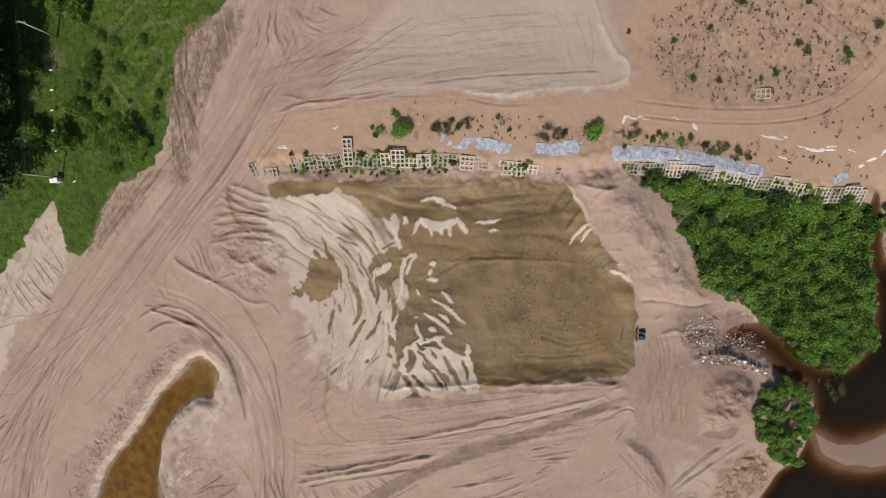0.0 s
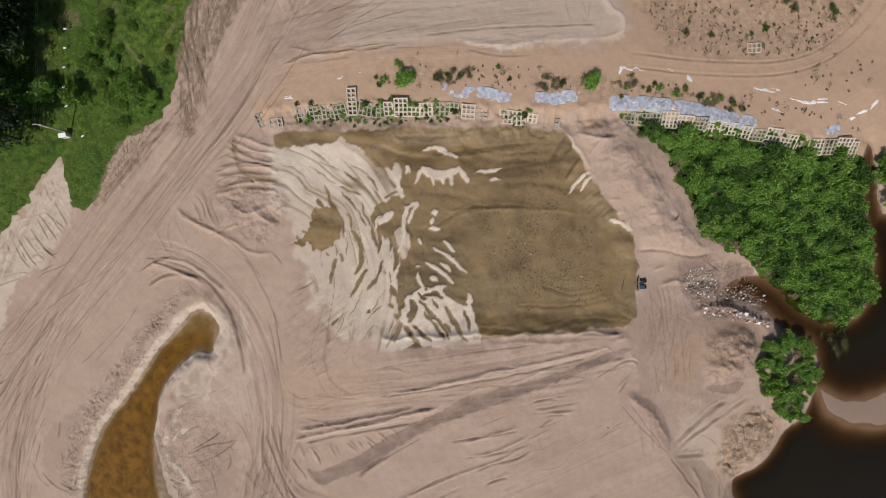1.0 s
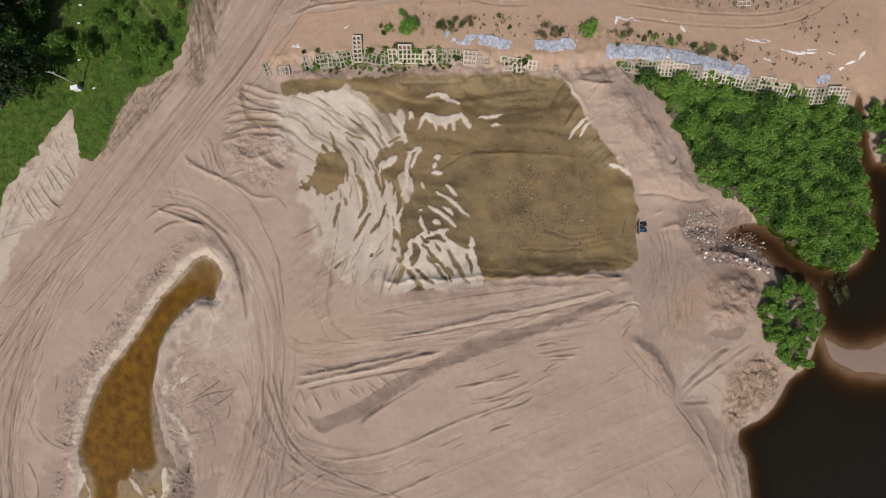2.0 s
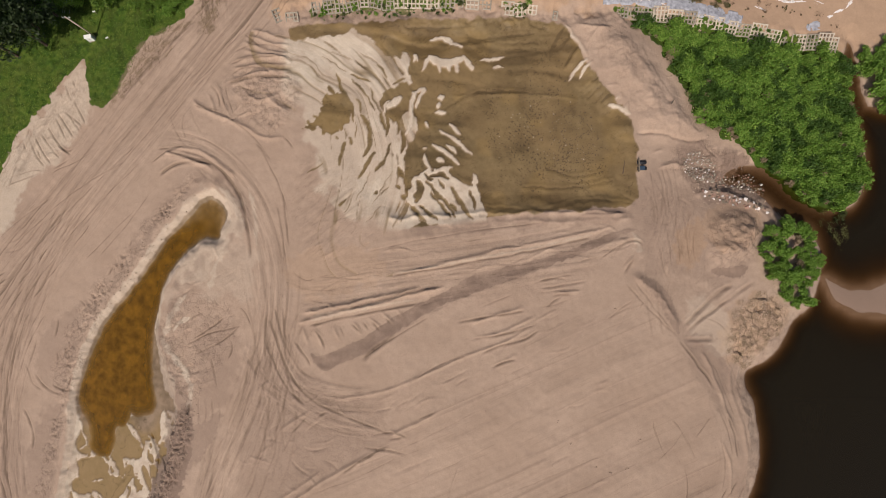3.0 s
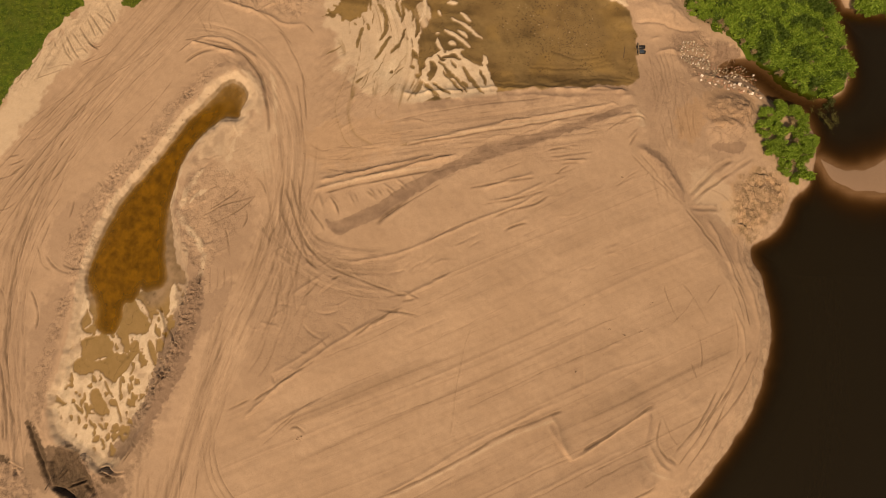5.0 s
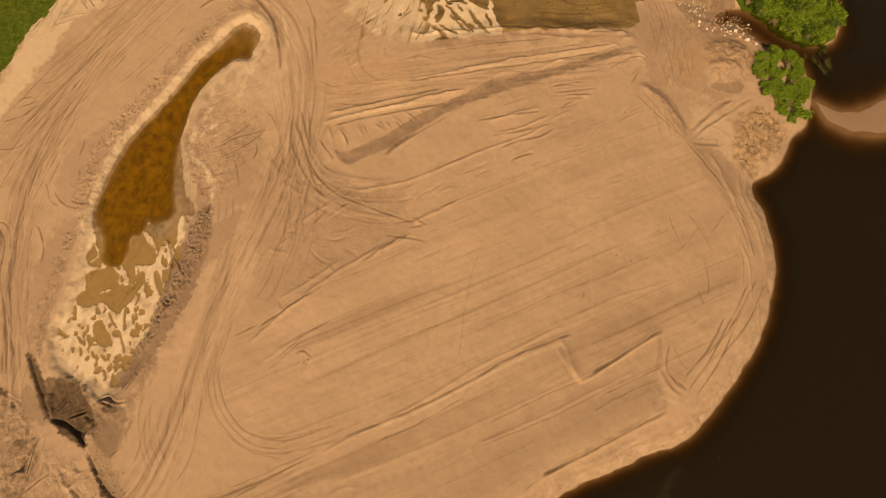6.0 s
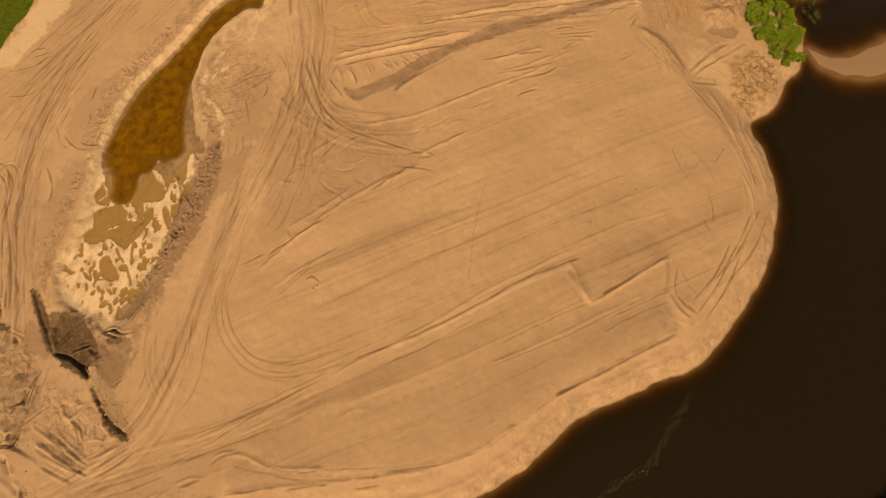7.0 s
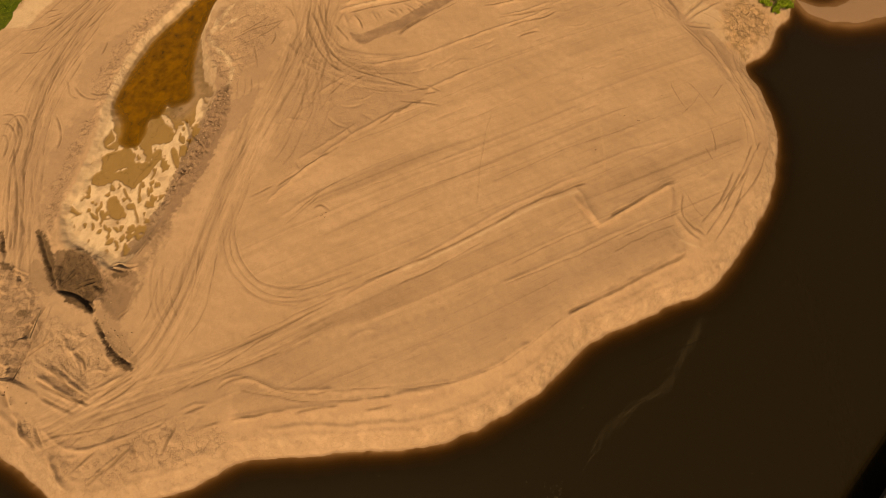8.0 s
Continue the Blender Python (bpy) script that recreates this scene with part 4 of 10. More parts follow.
streaks([(-32.5, -20.0), (-24.0, -19.8), (-10.9, -33.2), (-24.8, -43.4), (-31.2, -39.3)], 40, 0.035, 0.6, 9, 335, tone=0.08)
scarp([(29.8, -35.4), (18.9, -40.3), (8.3, -43.3), (-2.0, -47.7), (-10.2, -52.1), (-16.8, -57.2), (-18.4, -56.1), (-25.0, -60.6), (-28.4, -53.6)], 0.22, 2.0, 7.0, 341)
# dark band: damp sand with the north-facing slope's shade painted in
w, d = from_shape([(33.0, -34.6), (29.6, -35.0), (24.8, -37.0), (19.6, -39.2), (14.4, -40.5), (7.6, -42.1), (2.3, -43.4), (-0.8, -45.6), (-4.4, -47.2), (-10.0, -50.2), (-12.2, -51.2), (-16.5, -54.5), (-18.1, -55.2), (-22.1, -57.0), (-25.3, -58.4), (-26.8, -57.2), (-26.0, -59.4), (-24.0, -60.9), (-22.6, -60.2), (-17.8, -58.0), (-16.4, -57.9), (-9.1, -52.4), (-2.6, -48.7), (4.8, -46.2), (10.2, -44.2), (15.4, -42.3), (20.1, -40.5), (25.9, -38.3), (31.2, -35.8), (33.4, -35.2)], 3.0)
paint(w, "damp_shade", 0.85 * ease(-0.12, 0.18, d + 0.2 * fractal(GX[w], GY[w], 1.0, 345, 3)) * np.clip(0.85 + 0.3 * fractal(GX[w], GY[w], 1.2, 346, 3), 0, 1))
scarp([(31.4, -43.4), (34.8, -44.0), (38.9, -49.6), (42.6, -57.8), (46.8, -64.0), (50.8, -71.2), (52.5, -79.3)], -0.2, 2.0, 9.0, 342)
scarp([(32.0, -90.4), (22.1, -96.5), (16.7, -99.4), (12.6, -93.5)], -0.6, 0.4, 6.0, 343, 0)
scarp([(32.4, -103.0), (24.2, -107.2), (15.0, -111.6), (8.2, -115.4), (2.6, -118.4)], -0.5, 0.6, 5.0, 344)
ridge([(-26.3, -110.6), (-21.9, -108.0), (-15.5, -105.3), (-8.1, -101.2), (-0.3, -96.5), (6.7, -93.4), (14.0, -90.0)], 0.32, 0.18, 400)
ridge([(-1.1, -109.0), (6.4, -106.2), (15.4, -102.2), (25.9, -97.7)], 0.3, 0.16, 407)
ridge([(32.0, -90.4), (22.1, -96.5), (16.7, -99.4)], 0.4, 0.3, 414)
ridge([(9.1, -114.8), (15.0, -111.6), (21.0, -108.9), (29.5, -105.0), (32.4, -103.0)], 0.6, 0.34, 421)
ridge([(-42.6, -128.0), (-34.1, -126.8), (-25.6, -126.0), (-17.2, -125.2), (-8.8, -123.7), (-2.8, -121.6), (2.6, -118.4), (9.1, -114.8)], 0.6, 0.32, 428)
ridge([(-45.0, -123.5), (-43.0, -121.8), (-38.9, -122.2), (-34.3, -124.1), (-25.7, -124.2)], 0.4, 0.25, 435)
ridge([(13.1, -91.1), (14.8, -95.1), (16.6, -99.0)], 0.7, 0.22, 442)
ridge([(31.5, -90.9), (30.0, -96.3)], 0.7, 0.3, 449)
ridge([(30.2, -96.6), (31.9, -100.7), (34.7, -102.2)], 0.5, 0.3, 456)
ridge([(32.8, -99.2), (34.9, -101.0)], 0.3, 0.4, 463)
ridge([(36.5, -98.6), (41.7, -92.6), (45.7, -88.0)], 0.3, 0.26, 470)
ridge([(38.0, -99.1), (43.3, -93.1), (47.8, -86.8)], 0.3, 0.26, 477)
ridge([(40.1, -99.1), (45.5, -93.1), (49.9, -85.5)], 0.3, 0.22, 484)
ridge([(47.9, -73.3), (50.7, -78.2), (49.9, -85.5)], 0.4, 0.3, 491)
ridge([(44.5, -57.1), (48.7, -65.2), (50.7, -71.8)], 0.5, 0.35, 498)
ridge([(15.2, -88.7), (25.1, -84.6), (34.2, -82.0)], 0.3, 0.12, 505)
ridge([(-30.9, -94.7), (-29.0, -93.8)], 0.5, 0.3, 512)
ridge([(-35.6, -85.9), (-28.7, -81.8), (-23.7, -78.0)], 0.4, 0.25, 519)
ridge([(-37.7, -96.4), (-31.1, -92.1), (-25.3, -89.2)], 0.4, 0.22, 526)
ridge([(-40.1, -93.4), (-32.1, -85.8), (-22.0, -78.6), (-13.0, -74.2)], 0.45, 0.35, 533)
ridge([(-12.1, -71.9), (-8.6, -70.5), (-3.1, -67.3)], 0.4, 0.3, 540)
ridge([(-12.6, -70.7), (-9.5, -72.1)], 0.35, 0.3, 547)
ridge([(-22.3, -65.8), (-14.2, -64.5), (-6.1, -61.5), (2.0, -57.4), (8.1, -55.7), (13.3, -52.4)], 0.35, 0.28, 554)
ridge([(2.1, -52.2), (6.2, -50.6), (12.4, -49.0)], 0.4, 0.32, 561)
ridge([(3.1, -54.7), (8.2, -53.7), (14.4, -50.6)], 0.35, 0.25, 568)
ridge([(8.1, -58.8), (11.2, -57.2)], 0.4, 0.25, 575)
ridge([(17.1, -46.7), (22.9, -46.2)], 0.4, 0.25, 582)
ridge([(30.0, -42.6), (33.1, -39.2)], 0.3, 0.3, 589)
ridge([(28.6, -37.8), (31.9, -36.2)], 0.5, 0.35, 596)
ridge([(-29.5, -52.1), (-18.5, -49.6), (-8.2, -47.0), (-2.0, -45.2)], 0.55, 0.5, 603)
ridge([(-28.5, -50.5), (-17.5, -48.1), (-6.1, -45.8)], 0.5, 0.55, 610)
ridge([(-10.3, -43.3), (-2.0, -41.2), (8.4, -38.6), (19.0, -36.5), (28.7, -34.6)], 0.5, 0.42, 617)
ridge([(-13.5, -33.2), (-2.0, -32.7), (8.5, -32.0), (19.1, -31.7), (31.0, -32.1)], 0.7, 0.45, 624)
ridge([(22.3, -32.3), (26.6, -32.7), (31.6, -31.8)], 0.5, 0.4, 631)
ridge([(-28.4, -52.6), (-26.7, -56.7)], 0.4, 0.3, 638)
ridge([(-26.3, -52.4), (-24.1, -56.7)], 0.4, 0.3, 645)
ridge([(-22.6, -52.1), (-21.0, -55.7)], 0.35, 0.25, 652)
ridge([(-19.0, -51.6), (-16.9, -54.5)], 0.35, 0.28, 659)
ridge([(-16.4, -50.6), (-13.3, -53.5)], 0.35, 0.28, 666)
ridge([(-14.3, -49.7), (-11.2, -52.4)], 0.35, 0.28, 673)
ridge([(-11.8, -49.0), (-9.2, -51.1)], 0.35, 0.25, 680)
ridge([(-32.5, -71.9), (-27.9, -68.6), (-26.4, -67.4)], 0.4, 0.3, 687)
ridge([(-75.0, -120.6), (-69.8, -122.9), (-65.5, -125.1)], 0.5, 0.4, 694)
ridge([(-74.3, -118.9), (-69.3, -121.4), (-64.9, -124.3)], 0.5, 0.4, 701)
ridge([(-64.6, -123.5), (-61.8, -121.9), (-59.1, -120.8)], 0.4, 0.3, 708)
ridge([(-78.2, -123.5), (-75.3, -127.6), (-72.4, -130.8)], 0.7, 0.6, 715)
ridge([(-69.8, -131.7), (-67.5, -134.7), (-66.1, -137.0)], 0.5, 0.5, 722)
ridge([(-65.4, -131.8), (-66.4, -133.3), (-67.0, -135.9)], 0.5, 0.5, 729)
ridge([(-55.8, -130.8), (-57.1, -132.9), (-58.8, -135.1)], 0.5, 0.5, 736)
ridge([(-50.7, -128.4), (-51.3, -130.5), (-52.0, -132.4)], 0.4, 0.4, 743)
ridge([(-56.2, -131.1), (-54.9, -133.1), (-53.7, -133.7)], 0.4, 0.35, 750)
ridge([(-71.6, -128.5), (-67.2, -131.7), (-62.2, -131.5), (-57.3, -129.6)], 0.5, 0.35, 757)
ridge([(-65.1, -117.0), (-62.6, -118.8), (-60.6, -121.0)], 0.5, 0.35, 764)
ridge([(-72.5, -114.9), (-69.8, -117.3), (-68.6, -115.1)], 0.5, 0.3, 771)
ridge([(-41.6, 0.3), (-37.1, -1.5), (-31.3, -2.3)], 0.5, 0.35, 778)
ridge([(-41.2, 3.0), (-35.9, 1.0), (-31.1, -0.0)], 0.5, 0.35, 785)
ridge([(-43.8, -3.8), (-37.2, -3.2), (-30.8, -3.9)], 0.5, 0.3, 792)
ridge([(-41.2, -8.2), (-37.5, -10.7), (-33.2, -9.1)], 0.6, 0.4, 799)
ridge([(-37.4, -7.7), (-34.8, -10.7), (-32.2, -12.7)], 0.6, 0.4, 806)
ridge([(-48.5, -7.8), (-47.0, -10.9), (-46.4, -13.5)], 0.4, 0.3, 813)
ridge([(-41.8, 1.7), (-37.1, -0.3), (-31.3, -1.3)], 0.6, 0.4, 820)
ridge([(-43.2, -2.4), (-36.0, -1.5), (-30.8, -3.0)], 0.6, 0.45, 827)
ridge([(-44.8, -6.5), (-39.4, -5.0), (-30.7, -4.8)], 0.6, 0.35, 834)
ridge([(-40.1, 4.0), (-35.9, 2.5), (-31.7, 1.3)], 0.6, 0.4, 841)
ridge([(-52.1, -9.1), (-46.6, -13.0), (-41.0, -14.4), (-36.8, -18.0), (-32.4, -17.4)], 0.6, 0.4, 848)
ridge([(-46.7, -5.7), (-45.2, -9.8), (-43.2, -13.5)], 0.5, 0.4, 855)
ridge([(-59.0, -21.0), (-52.7, -18.5), (-47.0, -20.5), (-41.6, -25.6)], 0.6, 0.35, 862)
ridge([(-57.0, -19.2), (-49.4, -21.9), (-46.0, -23.7)], 0.5, 0.4, 869)
ridge([(-29.0, 19.1), (-23.0, 16.9), (-15.1, 18.5), (-9.3, 18.8)], 0.35, 0.25, 876)
ridge([(1.3, 19.4), (7.0, 18.3), (15.6, 19.6), (29.7, 20.3), (30.3, 24.3), (27.6, 25.9), (25.2, 31.5), (23.4, 36.0)], 0.5, 0.14, 883)
ridge([(31.7, -43.2), (37.3, -46.7), (40.1, -53.7)], 1.2, 0.5, 890)
ridge([(37.2, -24.0), (40.3, -22.5), (44.1, -23.1)], 0.5, 0.4, 897)
ridge([(36.0, -20.8), (39.1, -19.9)], 0.4, 0.3, 904)
ridge([(43.9, -28.4), (50.4, -27.4), (57.3, -30.0), (61.4, -31.2)], 0.8, 0.5, 911)
ridge([(-1.6, -9.9), (5.3, -9.6), (15.2, -9.4), (23.2, -10.5)], 0.4, 0.16, 918)
ridge([(-15.4, 1.9), (-7.5, 0.4), (0.4, -0.8), (7.2, 0.4), (18.9, 1.9)], 0.8, 0.18, 925)
ridge([(5.5, -34.0), (15.7, -33.8), (26.0, -33.2), (32.9, -33.0)], 0.8, 0.25, 932)
ridge([(-83.7, -95.0), (-81.1, -99.1), (-78.3, -104.0), (-76.2, -107.1)], 0.3, -0.7, 700)
ridge([(-77.0, -106.3), (-72.5, -107.3), (-69.3, -109.9), (-68.1, -111.6)], 0.3, -0.8, 707)
ridge([(-68.5, -111.3), (-65.1, -115.2), (-61.8, -118.4), (-58.6, -119.8)], 0.28, -0.6, 714)
ridge([(-70.9, -105.4), (-67.8, -106.8)], 0.4, -0.9, 721)
ridge([(-67.4, -104.1), (-64.8, -103.6)], 0.5, -0.7, 728)
ridge([(-90.7, -94.9), (-88.8, -98.2), (-88.2, -100.9)], 0.4, -0.8, 735)
ridge([(-78.7, -122.7), (-77.6, -116.6), (-76.8, -110.0)], 0.35, -0.5, 742)
ridge([(-79.9, -121.8), (-77.4, -125.2), (-73.9, -129.2)], 0.6, -0.5, 749)
ridge([(42.8, -24.2), (46.8, -22.7), (52.4, -23.4)], 1.2, -0.9, 756)
mound([(-78.0, -101.9), (-75.2, -99.5), (-71.0, -100.8), (-68.2, -104.6), (-66.5, -107.1), (-68.9, -107.7), (-69.1, -109.9), (-74.0, -107.4), (-76.9, -106.6)], -0.45, 0.7, 811, 0.2)
facets([(-79.5, -99.2), (-71.4, -99.2), (-66.2, -104.7), (-65.4, -108.2), (-68.2, -111.4), (-74.9, -108.2), (-78.8, -102.9)], 0.55, 1.7, 812, 0.8)
for k, (line, half, high) in enumerate((([(-50.3, -67.1), (-52.1, -75.4), (-57.2, -86.7), (-60.8, -93.9)], 1.2, 0.45), ([(-47.7, -24.7), (-42.2, -29.6), (-40.1, -35.2), (-45.0, -40.6)], 1.2, 0.35))):
    ridge(line, half * 0.7, high * 0.4, 800 + 9 * k, lumps=0.3, wave=0.3)
facets([(-48.9, -24.9), (-52.9, -28.8), (-58.9, -37.6), (-67.1, -46.4), (-74.0, -55.7), (-77.3, -65.5), (-80.5, -64.4), (-77.7, -54.1), (-70.5, -44.5), (-62.1, -34.9), (-55.2, -26.8), (-50.8, -23.6)], 0.34, 0.55, 843)
facets([(-71.3, -42.3), (-75.8, -55.4), (-79.0, -66.3), (-81.6, -77.7), (-83.3, -90.8), (-82.1, -98.5), (-79.3, -98.7), (-79.7, -93.2), (-78.5, -78.0), (-75.2, -66.1), (-70.7, -54.8), (-66.7, -44.8)], 0.3, 0.8, 841)
facets([(-64.6, -104.8), (-60.6, -101.0), (-57.8, -92.9), (-54.3, -84.3), (-52.6, -75.5), (-50.4, -77.0), (-52.3, -86.7), (-56.1, -96.2), (-59.3, -102.1), (-63.2, -106.3)], 0.2, 0.6, 842)
facets([(-52.9, -44.8), (-41.2, -48.2), (-40.9, -54.6), (-46.0, -62.9), (-50.2, -69.2), (-55.2, -63.0), (-56.5, -53.4)], 0.26, 1.2, 821)
facets([(-94.7, -101.3), (-85.6, -101.0), (-79.4, -107.0), (-77.4, -114.8), (-78.7, -122.7), (-84.5, -123.3)], 0.6, 1.5, 822)
lumps([(-94.7, -101.3), (-84.4, -101.6), (-77.7, -109.0), (-75.9, -118.4), (-77.5, -123.5), (-84.5, -123.3)], 0.2, 1.6, 829)
facets([(-76.4, -111.0), (-69.7, -111.3), (-64.1, -117.0), (-59.3, -120.7), (-65.7, -124.7), (-74.9, -121.1)], 0.3, 1.6, 823)
facets([(-78.4, -123.5), (-70.0, -130.9), (-62.9, -131.8), (-51.5, -127.4), (-44.3, -128.3), (-42.1, -132.2), (-58.0, -138.6), (-68.8, -135.4)], 0.28, 2.2, 824)
lumps([(-46.0, -3.6), (-31.9, -3.5), (-27.9, -8.6), (-33.5, -17.9), (-38.9, -16.0)], 0.6, 3.6, 825)
facets([(-90.2, -14.1), (-78.9, -1.6), (-76.1, 0.5), (-73.5, -11.5), (-83.7, -22.1), (-91.7, -26.9), (-99.6, -31.8), (-98.0, -19.9)], 0.1, 0.9, 826)
streaks([(-90.2, -14.1), (-78.9, -1.6), (-76.1, 0.5), (-73.5, -11.5), (-83.7, -22.1), (-91.7, -26.9), (-99.6, -31.8), (-98.0, -19.9)], 62, 0.03, 0.6, 6, 828, tone=0.2)
lumps([(-54.7, -71.4), (-50.9, -67.1), (-48.6, -72.2), (-51.5, -81.4), (-56.7, -90.7), (-60.3, -95.7), (-63.3, -96.3), (-58.2, -85.6), (-54.5, -77.5)], 0.55, 0.9, 827, 1.0)
mound([(20.7, 4.3), (25.7, 7.0), (29.7, 6.2), (35.0, 1.9), (39.4, -5.6), (44.6, -13.3), (48.7, -18.0), (35.9, -18.3), (33.1, -13.6), (26.1, -4.5)], 1.3, 5.0, 831, 0.35)
facets([(21.0, 4.8), (25.7, 7.2), (29.2, 6.2), (32.9, 1.4), (35.2, -3.6), (32.3, -7.5), (26.1, -4.5)], 0.12, 2.6, 836)
facets([(26.1, -3.5), (35.1, -1.6), (42.9, -11.7), (48.7, -18.0), (35.9, -18.3), (33.1, -13.6)], 0.07, 1.1, 837)
ridge([(25.5, -1.4), (26.8, -0.6), (28.5, -0.8), (30.3, -2.2)], 0.6, -0.22, 860)
ridge([(20.9, 3.8), (23.3, 3.3), (25.9, 2.3), (28.9, 2.8)], 0.5, 0.4, 867)
ridge([(24.0, -0.8), (25.7, 1.9), (27.6, 2.8), (29.1, 2.5)], 0.4, 0.3, 874)
ridge([(33.2, -17.2), (37.9, -16.7), (42.8, -18.4), (47.8, -17.5)], 0.4, -0.4, 881)
ridge([(34.5, -0.1), (37.9, -6.6), (42.5, -13.7), (45.4, -16.9)], 0.5, 0.12, 888)
mound([(46.5, -33.9), (52.9, -30.9), (58.1, -32.2), (58.0, -37.7), (52.7, -43.1), (47.0, -42.8)], 1.2, 4.0, 832, 0.5)
lumps([(45.8, -32.8), (52.9, -30.4), (58.6, -32.2), (58.1, -38.9), (52.8, -42.2), (46.5, -41.8)], 0.5, 3.4, 833)
facets([(56.8, -46.0), (61.2, -48.6), (62.8, -50.3), (61.8, -54.6), (55.2, -58.8), (53.2, -61.4), (50.2, -55.7), (52.4, -50.4)], 0.75, 1.7, 834)
facets([(39.1, -19.9), (47.6, -18.0), (55.5, -20.3), (61.8, -30.1), (52.8, -29.8), (41.6, -26.2)], 0.35, 1.0, 835)

ridge([(-75.0, -120.2), (-70.7, -122.9), (-64.4, -125.9)], 0.28, 0.24, 1200, lumps=0.2, wave=0.25, smooth=0)
ridge([(-74.2, -119.2), (-69.4, -121.7), (-64.3, -124.5)], 0.28, 0.24, 1207, lumps=0.2, wave=0.25, smooth=0)
ridge([(-72.6, -118.5), (-68.5, -121.1), (-63.9, -123.9)], 0.28, 0.24, 1214, lumps=0.2, wave=0.25, smooth=0)
ridge([(-65.8, -124.2), (-62.4, -123.1), (-59.2, -121.3)], 0.28, 0.24, 1221, lumps=0.2, wave=0.25, smooth=0)
ridge([(-65.5, -123.4), (-62.7, -122.3), (-60.1, -120.6)], 0.28, 0.24, 1228, lumps=0.2, wave=0.25, smooth=0)
ridge([(-70.2, -131.7), (-68.0, -134.7), (-65.1, -137.6)], 0.28, 0.24, 1235, lumps=0.2, wave=0.25, smooth=0)
ridge([(-69.3, -134.0), (-67.9, -132.3), (-68.2, -130.6)], 0.28, 0.24, 1242, lumps=0.2, wave=0.25, smooth=0)
ridge([(-63.4, -136.7), (-60.7, -134.2), (-55.8, -130.8)], 0.28, 0.24, 1249, lumps=0.2, wave=0.25, smooth=0)
ridge([(-59.9, -134.8), (-57.1, -132.6), (-56.3, -131.2)], 0.28, 0.24, 1256, lumps=0.2, wave=0.25, smooth=0)
ridge([(-52.0, -132.4), (-51.4, -130.1), (-50.7, -128.4)], 0.28, 0.24, 1263, lumps=0.2, wave=0.25, smooth=0)
ridge([(-50.8, -126.8), (-47.8, -125.5), (-44.9, -125.6)], 0.28, 0.24, 1270, lumps=0.2, wave=0.25, smooth=0)
ridge([(-48.9, -129.8), (-46.0, -128.8), (-43.3, -128.2)], 0.28, 0.24, 1277, lumps=0.2, wave=0.25, smooth=0)
ridge([(-75.0, -127.2), (-72.8, -130.1), (-70.7, -131.6)], 0.28, 0.24, 1284, lumps=0.2, wave=0.25, smooth=0)
ridge([(-70.7, -115.9), (-68.8, -118.6), (-66.7, -120.9)], 0.28, 0.24, 1291, lumps=0.2, wave=0.25, smooth=0)
ridge([(-77.8, -122.7), (-80.3, -118.3), (-80.3, -114.7)], 0.28, 0.24, 1298, lumps=0.2, wave=0.25, smooth=0)
# dark soil of the pit; the crevices are darkened for the shade in them
for k, shape in enumerate(([(-78.1, -101.1), (-75.3, -99.0), (-71.6, -100.5), (-69.6, -103.3), (-67.6, -106.8), (-69.8, -107.4), (-68.8, -110.2), (-70.0, -110.5), (-74.0, -108.2), (-76.6, -106.7)], [(-68.7, -104.3), (-66.1, -102.9), (-62.1, -103.7), (-59.1, -106.1), (-61.3, -109.8), (-64.6, -111.5), (-67.8, -108.5)], [(-83.9, -94.6), (-81.3, -97.5), (-77.1, -105.1), (-77.5, -106.6), (-80.6, -101.8)], [(-68.2, -111.4), (-65.2, -112.9), (-61.1, -117.1), (-57.8, -119.0), (-58.5, -120.2), (-62.2, -118.8), (-65.8, -115.2)], [(-64.9, -105.0), (-61.6, -101.2), (-58.6, -94.4), (-56.0, -94.1), (-57.6, -101.2), (-60.6, -105.2), (-63.0, -106.6)], [(-85.2, -91.8), (-82.8, -86.1), (-80.8, -88.0), (-80.2, -94.3), (-78.3, -98.8), (-81.0, -98.6)])):
    w, d = from_shape(shape, 2.0)
    d = d + 0.45 * fractal(GX[w], GY[w], 1.2, 940 + 5 * k, 4)
    paint(w, "peat_shade", (0.95, 0.42, 0.85, 0.42, 0.3, 0.22)[k] * ease(-0.3, 0.3, d) * (1.0 if k == 0 else ease(-0.7, 0.5, fractal(GX[w], GY[w], 0.9, 960 + k, 4, 0.65))))
for k, (line, half) in enumerate((([(-53.6, 36.4), (-60.6, 30.0), (-67.6, 24.6)], 0.22), ([(-54.9, 37.3), (-62.1, 30.7), (-68.5, 25.7)], 0.22), ([(-78.7, 32.1), (-80.4, 23.9), (-80.7, 16.1)], 0.2), ([(-77.0, 32.5), (-78.9, 23.9), (-79.3, 15.6)], 0.2), ([(-46.3, 33.0), (-54.1, 31.8), (-59.3, 31.7)], 0.2), ([(-50.6, 25.0), (-53.8, 21.8)], 0.3), ([(-53.8, 28.1), (-50.5, 27.0)], 0.4), ([(-72.1, 18.5), (-73.1, 15.9), (-71.0, 13.8)], 0.3), ([(-63.4, 24.2), (-58.5, 18.0), (-53.6, 11.7)], 0.25))):
    w, d, s, run = from_line(line, 2.0)
    paint(w, "dry", 0.42 * ease(half + 0.25, half - 0.1, np.abs(d) + 0.2 * lattice(GX[w], GY[w], 1.0, 990 + k)) * taper(s, run, 1.0))
